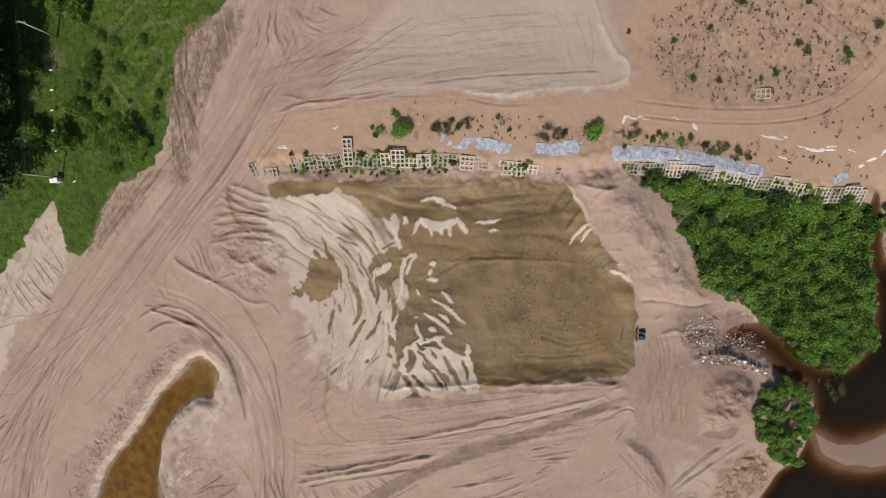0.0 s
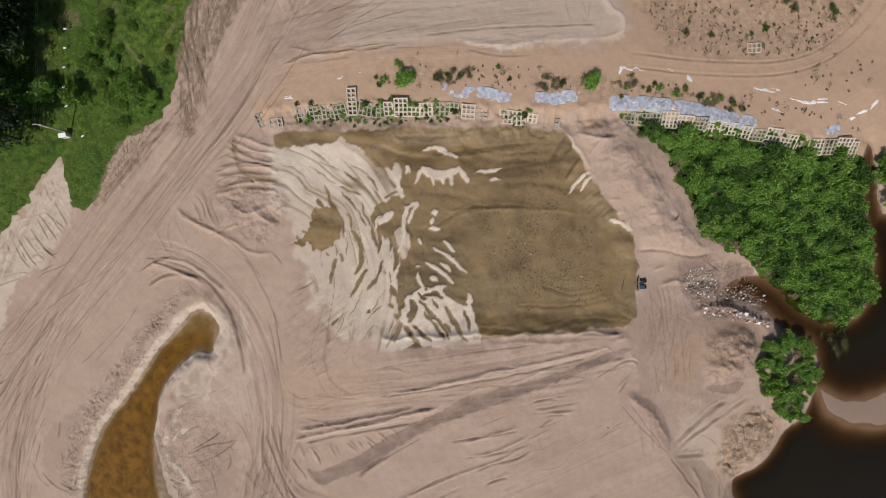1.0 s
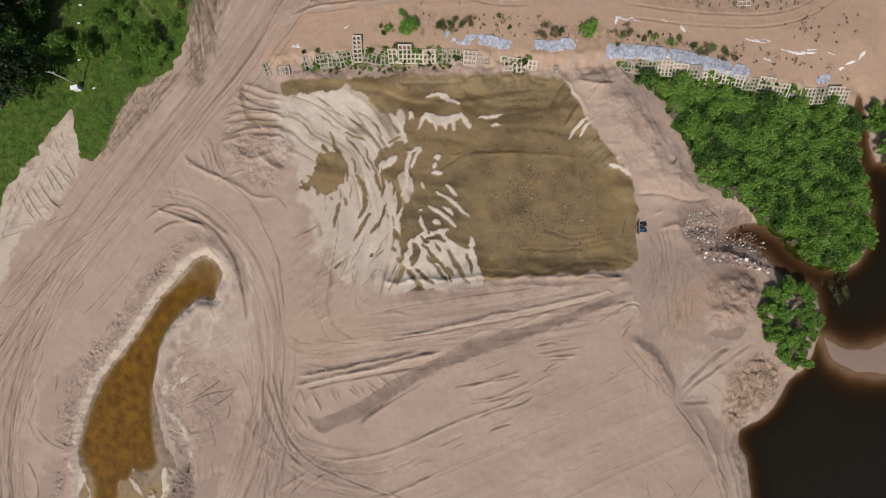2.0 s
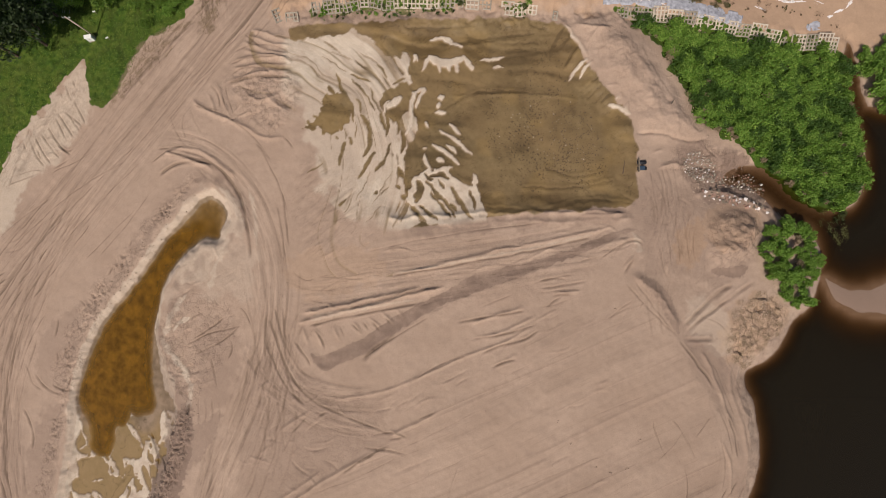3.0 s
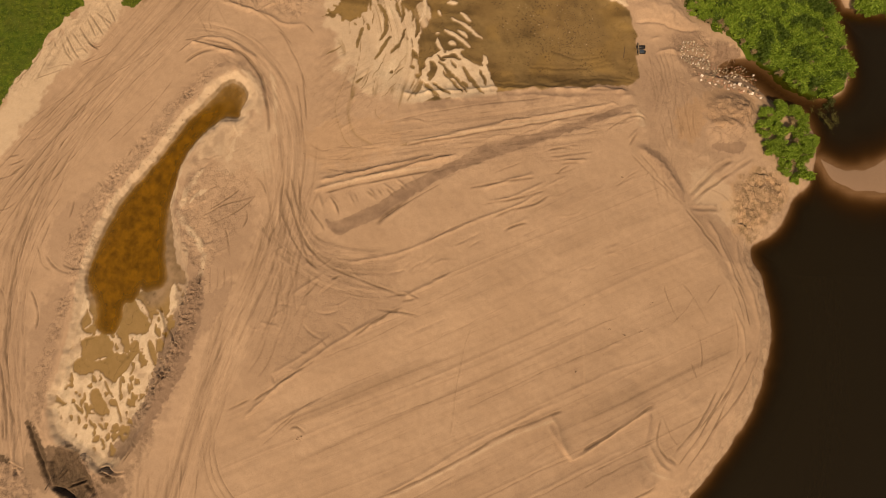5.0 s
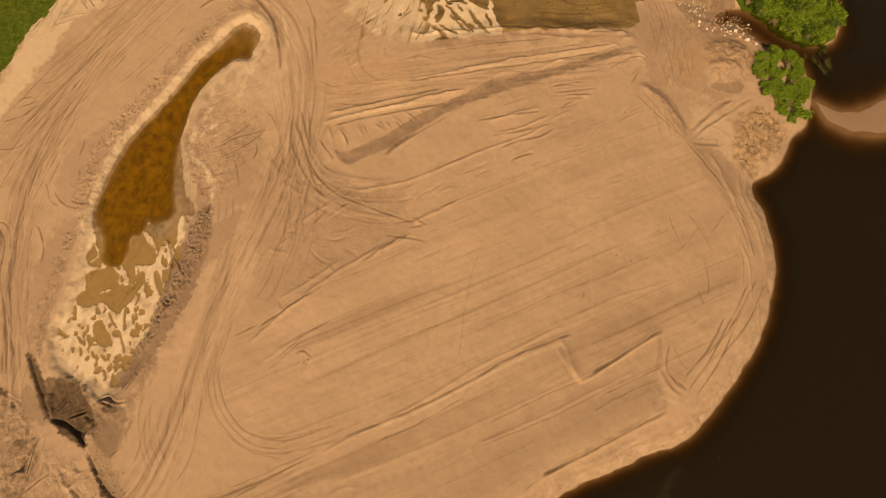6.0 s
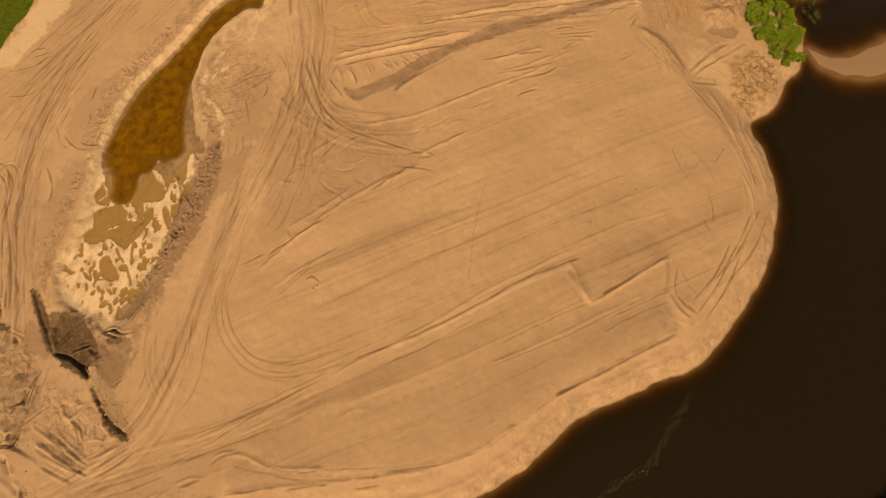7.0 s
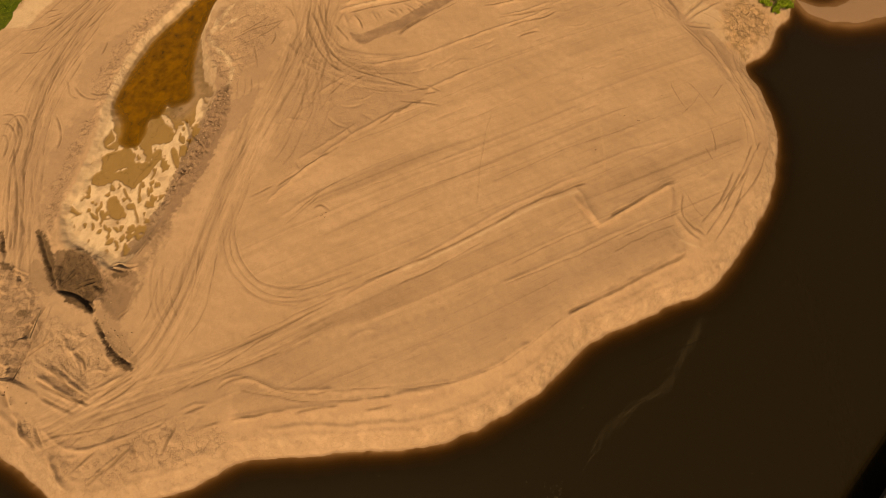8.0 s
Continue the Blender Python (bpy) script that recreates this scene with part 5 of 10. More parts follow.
w, d = from_shape([(-50.1, 22.6), (-47.8, 29.3), (-44.1, 32.4), (-36.7, 34.4), (-35.5, 32.4), (-39.1, 26.0), (-44.9, 16.5), (-47.2, 4.6), (-50.7, 3.6), (-50.8, 14.7)], 4.0)
paint(w, "peat_shade", 0.55 * ease(-1, 2, d + 1.5 * fractal(GX[w], GY[w], 1.5, 991)) * ease(-0.3, 0.5, lattice(GX[w] + 0.15 * GY[w], GY[w] * 0.12, 0.5, 992) + 0.4 * fractal(GX[w], GY[w], 3.0, 993)))

scratches([(-35.4, -53.6), (-26.5, -62.8), (-10.1, -67.7), (-18.0, -75.6), (-32.1, -85.6), (-39.2, -89.7), (-39.0, -71.0)], 34, 20, 3000, 32, 0.16, 6.0)
scratches([(-18.2, -65.8), (8.2, -53.7), (22.9, -46.4), (14.3, -53.7), (-10.1, -70.7)], 16, 22, 3100, 8, 0.13, 7.0)
scratches(PLATEAU, 30, 23, 3200, 7, 0.07, 9.0)
scratches([(-30.4, -19.9), (-17.8, -19.7), (-10.9, -34.2), (-18.4, -43.1), (-31.2, -41.5)], 22, 45, 3300, 20, 0.13, 5.0)
scratches([(-18.3, -38.7), (32.4, -33.4), (31.6, -41.0), (10.8, -48.2), (-18.6, -52.1), (-29.5, -52.7)], 26, 9, 3400, 12, 0.14, 7.0)
scratches([(-83.9, -110.8), (-76.9, -111.0), (-62.6, -118.8), (-65.4, -125.5), (-74.3, -122.8)], 20, -25, 3500, 35, 0.2, 4.5)
scratches([(-75.9, -128.4), (-63.2, -127.1), (-49.1, -125.9), (-42.5, -129.1), (-58.5, -136.4), (-67.7, -136.2)], 18, 35, 3600, 22, 0.18, 6.0)
scratches([(-46.7, -5.7), (-31.6, 3.4), (-30.9, -4.6), (-38.9, -16.0), (-45.5, -14.0)], 14, 10, 3700, 30, 0.2, 5.0)
scratches([(34.0, -23.9), (46.1, -28.5), (52.8, -44.2), (43.2, -52.7), (34.9, -41.1)], 22, 60, 3800, 25, 0.15, 6.0)
scratches([(-53.4, -38.1), (-40.6, -37.4), (-36.7, -48.3), (-43.8, -62.9), (-51.3, -69.2), (-55.5, -58.8)], 26, 50, 3900, 40, 0.16, 4.0)
scratches([(-90.2, -14.1), (-79.0, -2.7), (-76.2, -0.6), (-74.1, -11.5), (-83.7, -22.1), (-96.9, -29.4)], 24, 60, 4100, 20, 0.16, 5.0)

# mown and trodden lines in the field
furrow([(-73.3, 29.8), (-74.5, 22.7), (-73.5, 14.4)], 0.9, 0.05, 0.35)
furrow([(-78.5, 24.9), (-80.3, 19.8), (-79.6, 14.5)], 0.9, 0.05, 0.35)
furrow([(-76.4, 27.9), (-78.1, 17.6), (-77.5, 11.3)], 0.9, 0.05, 0.35)
furrow([(-65.1, 26.3), (-57.4, 33.8), (-53.8, 36.4)], 0.9, 0.05, 0.35)
furrow([(-63.7, 25.0), (-56.1, 32.5), (-52.2, 35.5)], 0.9, 0.05, 0.35)
furrow([(-74.2, 7.0), (-71.5, 9.1), (-68.8, 10.9)], 0.9, 0.05, 0.35)
furrow([(-71.3, 11.2), (-70.4, 6.9), (-68.2, 3.5)], 0.9, 0.05, 0.35)
furrow([(-67.9, 6.9), (-66.2, 4.5), (-64.6, 2.0)], 0.9, 0.05, 0.35)
furrow([(-71.0, 27.7), (-70.4, 21.5), (-72.1, 15.4)], 0.9, 0.05, 0.35)
furrow([(-55.5, 27.8), (-51.9, 30.5), (-49.5, 34.2)], 0.9, 0.05, 0.35)
furrow([(-59.8, 17.0), (-57.6, 13.9), (-54.2, 11.8)], 0.9, 0.05, 0.35)
furrow([(-85.1, -1.7), (-80.9, 2.7), (-77.0, 3.8)], 0.9, 0.05, 0.35)
furrow([(-86.8, -6.1), (-84.0, -2.8), (-79.9, 0.5)], 0.9, 0.05, 0.35)
furrow([(-68.0, 34.5), (-67.2, 30.5), (-70.0, 25.6)], 0.9, 0.05, 0.35)
furrow([(-57.1, 20.9), (-53.4, 24.7), (-50.8, 30.4)], 1.4, 0.05, 0.5)
furrow([(-66.9, 33.4), (-62.3, 31.1), (-61.5, 26.1)], 1.4, 0.05, 0.5)
furrow([(-61.2, 13.0), (-57.8, 11.3), (-55.4, 8.7)], 1.4, 0.05, 0.5)
furrow([(-78.1, 29.0), (-73.1, 31.8), (-70.3, 35.7)], 1.4, 0.05, 0.5)
furrow([(-69.4, 3.7), (-67.2, 0.5), (-68.2, -3.8)], 1.4, 0.05, 0.5)
# single ruts and blade lines, shaded faces and bright crests, their shade and brightness put into the colour
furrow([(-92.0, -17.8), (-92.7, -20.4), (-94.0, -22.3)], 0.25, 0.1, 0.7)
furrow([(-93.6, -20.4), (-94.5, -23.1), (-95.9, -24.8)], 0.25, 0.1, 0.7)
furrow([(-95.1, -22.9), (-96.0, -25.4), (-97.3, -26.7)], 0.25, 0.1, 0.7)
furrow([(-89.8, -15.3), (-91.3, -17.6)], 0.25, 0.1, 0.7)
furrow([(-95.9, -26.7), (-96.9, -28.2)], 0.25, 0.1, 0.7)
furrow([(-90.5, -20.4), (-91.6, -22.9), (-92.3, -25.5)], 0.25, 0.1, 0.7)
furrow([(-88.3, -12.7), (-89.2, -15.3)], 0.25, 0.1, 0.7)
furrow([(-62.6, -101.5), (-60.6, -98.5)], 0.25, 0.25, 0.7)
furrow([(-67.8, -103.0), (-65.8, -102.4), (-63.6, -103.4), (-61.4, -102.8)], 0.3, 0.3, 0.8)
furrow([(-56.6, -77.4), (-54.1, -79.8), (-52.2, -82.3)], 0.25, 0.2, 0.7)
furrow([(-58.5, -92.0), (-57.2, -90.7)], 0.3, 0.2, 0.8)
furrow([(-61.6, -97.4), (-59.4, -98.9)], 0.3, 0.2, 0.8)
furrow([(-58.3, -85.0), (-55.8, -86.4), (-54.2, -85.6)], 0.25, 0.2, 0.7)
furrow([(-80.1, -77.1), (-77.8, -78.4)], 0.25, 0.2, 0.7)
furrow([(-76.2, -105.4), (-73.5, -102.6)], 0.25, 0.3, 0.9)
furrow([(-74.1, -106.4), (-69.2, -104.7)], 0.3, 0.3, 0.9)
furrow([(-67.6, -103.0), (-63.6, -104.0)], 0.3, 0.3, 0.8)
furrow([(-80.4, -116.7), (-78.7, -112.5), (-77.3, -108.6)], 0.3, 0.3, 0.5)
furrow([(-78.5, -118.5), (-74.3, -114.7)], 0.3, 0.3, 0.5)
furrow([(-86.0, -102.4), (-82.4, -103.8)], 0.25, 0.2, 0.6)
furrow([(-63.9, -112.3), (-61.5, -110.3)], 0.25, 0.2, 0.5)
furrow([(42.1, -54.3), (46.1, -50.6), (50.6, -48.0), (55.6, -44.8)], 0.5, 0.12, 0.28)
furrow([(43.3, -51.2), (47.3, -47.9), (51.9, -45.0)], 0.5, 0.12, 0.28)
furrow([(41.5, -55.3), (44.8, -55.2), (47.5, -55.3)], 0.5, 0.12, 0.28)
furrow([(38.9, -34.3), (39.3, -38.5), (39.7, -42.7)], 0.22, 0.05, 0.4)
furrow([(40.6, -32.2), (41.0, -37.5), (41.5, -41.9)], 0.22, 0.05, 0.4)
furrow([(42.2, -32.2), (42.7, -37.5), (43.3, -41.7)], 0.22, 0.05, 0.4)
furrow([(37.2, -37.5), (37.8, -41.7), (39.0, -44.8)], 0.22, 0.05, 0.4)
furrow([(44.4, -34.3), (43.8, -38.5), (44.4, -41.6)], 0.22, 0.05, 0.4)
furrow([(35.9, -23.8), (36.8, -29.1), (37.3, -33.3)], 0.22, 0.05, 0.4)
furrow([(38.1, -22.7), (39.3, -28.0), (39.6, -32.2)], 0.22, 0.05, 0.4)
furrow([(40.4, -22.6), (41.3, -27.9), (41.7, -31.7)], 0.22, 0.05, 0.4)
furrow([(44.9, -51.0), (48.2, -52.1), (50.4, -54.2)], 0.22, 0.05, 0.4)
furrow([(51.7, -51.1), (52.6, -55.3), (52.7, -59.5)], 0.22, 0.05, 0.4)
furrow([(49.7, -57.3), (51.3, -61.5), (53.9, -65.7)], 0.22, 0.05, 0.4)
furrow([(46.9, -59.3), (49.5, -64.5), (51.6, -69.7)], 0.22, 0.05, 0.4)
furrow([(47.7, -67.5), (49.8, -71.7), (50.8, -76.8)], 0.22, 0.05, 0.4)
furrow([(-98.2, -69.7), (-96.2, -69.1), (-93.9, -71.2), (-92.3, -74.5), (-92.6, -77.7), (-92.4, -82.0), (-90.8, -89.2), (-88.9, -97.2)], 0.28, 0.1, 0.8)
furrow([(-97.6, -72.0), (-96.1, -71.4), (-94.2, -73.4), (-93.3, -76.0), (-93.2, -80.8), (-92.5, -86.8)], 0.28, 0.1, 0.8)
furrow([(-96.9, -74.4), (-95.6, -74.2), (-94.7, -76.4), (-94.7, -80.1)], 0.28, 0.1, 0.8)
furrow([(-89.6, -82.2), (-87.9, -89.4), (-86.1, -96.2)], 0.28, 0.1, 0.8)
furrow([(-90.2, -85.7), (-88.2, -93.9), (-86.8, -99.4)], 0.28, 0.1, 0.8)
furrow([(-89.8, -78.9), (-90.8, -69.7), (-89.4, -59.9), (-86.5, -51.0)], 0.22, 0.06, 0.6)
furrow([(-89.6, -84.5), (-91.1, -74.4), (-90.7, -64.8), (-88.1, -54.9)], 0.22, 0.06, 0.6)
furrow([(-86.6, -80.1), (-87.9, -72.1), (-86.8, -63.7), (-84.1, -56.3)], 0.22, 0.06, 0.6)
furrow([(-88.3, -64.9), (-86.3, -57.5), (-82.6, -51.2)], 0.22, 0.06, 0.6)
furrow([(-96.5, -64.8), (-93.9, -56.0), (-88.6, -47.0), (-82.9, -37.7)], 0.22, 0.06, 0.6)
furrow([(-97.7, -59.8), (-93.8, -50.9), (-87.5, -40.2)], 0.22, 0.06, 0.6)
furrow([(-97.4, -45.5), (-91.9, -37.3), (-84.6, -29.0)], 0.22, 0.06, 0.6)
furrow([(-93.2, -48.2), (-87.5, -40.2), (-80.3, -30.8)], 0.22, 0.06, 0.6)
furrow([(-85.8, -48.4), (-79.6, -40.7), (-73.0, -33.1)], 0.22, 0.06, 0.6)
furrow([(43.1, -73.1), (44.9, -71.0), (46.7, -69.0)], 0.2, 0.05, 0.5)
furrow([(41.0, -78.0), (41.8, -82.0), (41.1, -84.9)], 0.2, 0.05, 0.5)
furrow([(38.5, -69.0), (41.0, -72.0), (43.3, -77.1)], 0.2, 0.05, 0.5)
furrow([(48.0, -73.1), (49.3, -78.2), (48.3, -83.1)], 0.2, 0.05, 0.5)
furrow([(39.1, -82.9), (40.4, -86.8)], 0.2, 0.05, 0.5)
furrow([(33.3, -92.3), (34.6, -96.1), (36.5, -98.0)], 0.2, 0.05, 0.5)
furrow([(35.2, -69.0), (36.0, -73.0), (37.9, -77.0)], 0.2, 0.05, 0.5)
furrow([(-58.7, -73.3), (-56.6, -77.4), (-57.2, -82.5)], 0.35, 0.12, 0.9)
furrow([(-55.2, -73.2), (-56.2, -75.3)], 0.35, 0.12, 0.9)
furrow([(-53.3, -82.3), (-55.0, -81.4), (-56.3, -82.4)], 0.35, 0.12, 0.9)
furrow([(-58.5, -89.5), (-56.9, -87.5), (-54.4, -83.4)], 0.35, 0.12, 0.9)
furrow([(-60.5, -92.6), (-58.1, -90.5)], 0.35, 0.12, 0.9)
furrow([(-49.9, -67.0), (-50.3, -70.1)], 0.35, 0.12, 0.9)
furrow([(-52.4, -64.9), (-50.6, -65.9)], 0.35, 0.12, 0.9)
furrow([(-54.9, -62.7), (-52.5, -63.3)], 0.35, 0.12, 0.9)
furrow([(-56.5, -58.4), (-54.3, -59.5)], 0.35, 0.12, 0.9)
furrow([(-75.1, -48.3), (-73.7, -49.4), (-73.1, -50.7)], 0.3, 0.1, 0.8)
furrow([(-63.2, -36.1), (-64.1, -38.3)], 0.3, 0.1, 0.8)
furrow([(-67.5, -41.6), (-68.7, -43.8)], 0.3, 0.1, 0.8)
furrow([(-70.0, -44.9), (-70.9, -47.2)], 0.3, 0.1, 0.8)
furrow([(-77.2, -57.3), (-78.4, -60.7)], 0.3, 0.1, 0.8)
furrow([(-79.5, -51.8), (-80.2, -56.3)], 0.3, 0.1, 0.8)
furrow([(-75.7, -62.8), (-76.8, -66.1)], 0.3, 0.1, 0.8)
furrow([(-80.8, -65.2), (-78.1, -66.2), (-75.5, -66.3)], 0.3, 0.1, 0.8)
furrow([(-84.7, -63.1), (-82.0, -66.3), (-78.1, -67.3)], 0.3, 0.1, 0.8)
furrow([(-86.9, -69.8), (-84.2, -74.2), (-84.2, -78.6)], 0.3, 0.1, 0.8)
furrow([(-80.3, -75.1), (-77.7, -75.5)], 0.3, 0.1, 0.8)
furrow([(-79.8, -58.5), (-79.2, -60.7)], 0.3, 0.1, 0.8)
furrow([(-82.5, -9.9), (-80.4, -12.8), (-78.0, -15.7)], 0.25, 0.12, 1.0)
furrow([(-81.2, -9.4), (-78.7, -11.9), (-76.7, -14.6)], 0.25, 0.12, 1.0)
furrow([(-87.3, -14.7), (-85.2, -18.3), (-82.9, -21.0)], 0.25, 0.12, 1.0)
furrow([(-86.1, -14.0), (-83.6, -17.2), (-81.1, -19.8)], 0.25, 0.12, 1.0)
furrow([(-88.0, -16.1), (-86.8, -19.0), (-84.4, -21.5)], 0.25, 0.12, 1.0)
furrow([(-83.8, -14.6), (-80.7, -17.7), (-78.5, -19.3)], 0.25, 0.12, 1.0)
furrow([(-80.1, -10.2), (-78.2, -11.7), (-76.2, -13.5)], 0.25, 0.12, 1.0)
furrow([(-78.7, -7.4), (-77.2, -10.1), (-75.5, -13.0)], 0.25, 0.12, 1.0)
furrow([(-83.0, -10.6), (-81.2, -13.7), (-79.8, -16.1)], 0.25, 0.12, 1.0)
furrow([(-84.7, -12.6), (-82.7, -15.4), (-80.5, -17.5)], 0.25, 0.12, 1.0)
furrow([(-80.7, -4.2), (-79.8, -6.7), (-78.7, -7.9)], 0.25, 0.12, 1.0)
furrow([(-79.2, -3.1), (-78.3, -5.5)], 0.25, 0.12, 1.0)
furrow([(-82.1, -16.6), (-79.6, -18.5), (-78.1, -17.6)], 0.25, 0.12, 1.0)
furrow([(-86.7, -17.3), (-85.3, -20.0)], 0.25, 0.12, 1.0)
furrow([(-76.6, -9.2), (-75.6, -11.0)], 0.25, 0.12, 1.0)
furrow([(-89.7, -15.9), (-88.9, -18.2)], 0.25, 0.12, 1.0)
furrow([(-82.8, -21.9), (-80.6, -21.0), (-78.8, -19.7)], 0.25, 0.12, 1.0)
furrow([(-91.9, -20.6), (-89.5, -19.4)], 0.18, 0.06, 0.7)
furrow([(-90.6, -22.9), (-86.9, -21.8), (-84.4, -22.3)], 0.18, 0.06, 0.7)
furrow([(-82.1, -5.3), (-81.1, -7.8)], 0.18, 0.06, 0.7)
furrow([(-88.6, -14.7), (-87.7, -16.8)], 0.18, 0.06, 0.7)
furrow([(-76.9, -15.1), (-75.3, -16.3)], 0.18, 0.06, 0.7)
furrow([(-92.9, -25.3), (-89.3, -23.9), (-85.6, -22.5)], 0.18, 0.06, 0.7)
furrow([(-83.0, -23.1), (-81.8, -21.9), (-77.9, -20.9), (-74.1, -18.7)], 0.18, 0.06, 0.7)
furrow([(-91.0, -38.1), (-86.3, -33.5), (-78.9, -27.3), (-72.4, -24.0), (-66.0, -20.8)], 0.22, 0.05, 0.45)
furrow([(-86.0, -38.1), (-78.7, -30.7), (-73.0, -25.7), (-68.6, -21.9), (-63.6, -17.5)], 0.22, 0.05, 0.45)
furrow([(-80.9, -38.2), (-74.6, -32.0), (-68.3, -26.4), (-62.2, -21.0)], 0.22, 0.05, 0.45)
furrow([(-74.1, -40.5), (-67.9, -34.9), (-62.9, -30.5)], 0.22, 0.05, 0.45)
furrow([(-70.9, -39.9), (-65.9, -34.9), (-61.7, -30.0), (-60.0, -27.3)], 0.22, 0.05, 0.45)
furrow([(-93.5, -35.8), (-88.9, -31.7), (-82.8, -27.7)], 0.22, 0.05, 0.45)
furrow([(-92.7, -51.9), (-90.5, -47.3), (-85.9, -41.6), (-81.0, -35.9)], 0.22, 0.05, 0.45)
furrow([(-91.1, -58.7), (-87.9, -49.6), (-83.3, -41.6), (-77.1, -34.8)], 0.22, 0.05, 0.45)
furrow([(-89.0, -51.9), (-85.7, -45.0), (-79.6, -38.2)], 0.22, 0.05, 0.45)
furrow([(-91.5, -74.4), (-90.6, -67.7), (-89.9, -58.7), (-87.3, -49.6), (-84.5, -43.9)], 0.22, 0.05, 0.45)
furrow([(-89.1, -74.3), (-88.9, -65.4), (-86.4, -55.3), (-81.8, -46.1)], 0.22, 0.05, 0.45)
furrow([(-90.6, -81.0), (-90.5, -74.4), (-90.0, -67.7)], 0.22, 0.05, 0.45)
furrow([(-56.3, -11.7), (-55.2, -15.1), (-53.0, -18.1), (-51.1, -18.9)], 0.22, 0.05, 0.45)
furrow([(-52.7, -11.3), (-53.8, -14.1), (-52.4, -17.5)], 0.22, 0.05, 0.45)
furrow([(-52.1, -10.8), (-50.7, -14.2), (-48.9, -16.6)], 0.22, 0.05, 0.45)
furrow([(-86.7, -60.9), (-85.2, -65.3), (-82.6, -66.6)], 0.25, 0.07, 0.7)
furrow([(-38.4, -18.1), (-36.1, -20.9), (-34.9, -23.6), (-32.6, -27.9), (-31.4, -32.2)], 0.25, 0.07, 0.7)
furrow([(-32.6, -27.9), (-31.9, -32.2), (-31.5, -35.4), (-31.0, -38.5)], 0.25, 0.07, 0.7)
furrow([(-33.6, -30.0), (-32.4, -36.4), (-31.7, -40.6)], 0.25, 0.07, 0.7)
furrow([(-60.2, -21.7), (-57.8, -20.1), (-56.0, -19.1)], 0.25, 0.07, 0.7)
furrow([(-59.1, -18.9), (-56.0, -18.7), (-52.4, -18.4)], 0.25, 0.07, 0.7)
furrow([(-51.5, -10.3), (-47.9, -11.6), (-44.3, -12.9), (-40.8, -15.3), (-38.4, -17.5), (-34.9, -22.0)], 0.25, 0.07, 0.7)
furrow([(-50.9, -9.5), (-49.6, -10.9), (-45.5, -11.8)], 0.25, 0.07, 0.7)
furrow([(-48.1, -6.5), (-46.2, -8.3), (-45.5, -11.7)], 0.25, 0.07, 0.7)
furrow([(-47.1, -6.0), (-45.4, -8.4), (-44.3, -11.8)], 0.25, 0.07, 0.7)
furrow([(-44.8, -6.7), (-43.8, -10.1), (-42.6, -13.0)], 0.25, 0.07, 0.7)
furrow([(-44.0, -5.1), (-42.3, -4.1), (-40.0, -3.4), (-35.4, -4.1)], 0.25, 0.07, 0.7)
furrow([(-44.1, -2.8), (-41.2, -1.9), (-36.6, -1.6), (-32.1, -2.0)], 0.25, 0.07, 0.7)
furrow([(-43.6, -0.6), (-40.2, 0.9), (-36.7, 0.9), (-32.2, -0.5)], 0.25, 0.07, 0.7)
furrow([(-41.4, 3.3), (-39.0, 1.4), (-36.7, -0.5)], 0.25, 0.07, 0.7)
furrow([(-32.8, -17.2), (-31.7, -18.3), (-30.3, -20.1)], 0.25, 0.07, 0.7)
furrow([(-57.2, -19.0), (-51.1, -20.9), (-46.3, -22.2), (-42.7, -25.6), (-40.3, -29.9), (-38.8, -36.4), (-38.5, -40.6)], 0.45, 0.12, 1.1)
furrow([(-58.2, -24.2), (-56.4, -22.7), (-53.4, -21.6), (-49.8, -21.6), (-46.7, -22.3)], 0.45, 0.12, 1.1)
furrow([(-44.5, -6.7), (-39.9, -5.6), (-35.4, -5.6), (-31.3, -6.1)], 0.45, 0.12, 1.1)
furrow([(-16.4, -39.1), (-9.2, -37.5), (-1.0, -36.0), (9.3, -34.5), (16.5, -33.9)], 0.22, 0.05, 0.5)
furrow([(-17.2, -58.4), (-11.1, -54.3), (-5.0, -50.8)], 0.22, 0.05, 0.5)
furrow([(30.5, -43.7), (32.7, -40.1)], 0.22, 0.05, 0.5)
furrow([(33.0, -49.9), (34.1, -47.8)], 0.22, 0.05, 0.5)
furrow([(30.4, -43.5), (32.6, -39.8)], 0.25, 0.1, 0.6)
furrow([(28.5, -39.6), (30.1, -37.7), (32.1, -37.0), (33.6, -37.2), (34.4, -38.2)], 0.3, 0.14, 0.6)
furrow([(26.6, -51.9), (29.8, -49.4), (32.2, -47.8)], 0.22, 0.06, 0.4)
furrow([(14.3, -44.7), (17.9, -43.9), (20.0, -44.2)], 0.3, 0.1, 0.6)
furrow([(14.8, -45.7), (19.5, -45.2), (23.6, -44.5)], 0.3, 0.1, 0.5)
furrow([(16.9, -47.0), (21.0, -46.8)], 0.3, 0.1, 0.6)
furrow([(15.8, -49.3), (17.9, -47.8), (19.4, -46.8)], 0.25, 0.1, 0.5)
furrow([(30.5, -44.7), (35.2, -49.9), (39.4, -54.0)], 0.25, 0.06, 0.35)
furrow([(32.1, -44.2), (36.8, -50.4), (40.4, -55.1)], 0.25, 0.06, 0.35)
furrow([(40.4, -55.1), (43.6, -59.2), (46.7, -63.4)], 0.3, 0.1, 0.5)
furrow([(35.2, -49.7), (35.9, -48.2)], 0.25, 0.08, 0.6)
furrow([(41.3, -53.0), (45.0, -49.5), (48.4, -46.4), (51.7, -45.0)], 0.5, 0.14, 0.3)
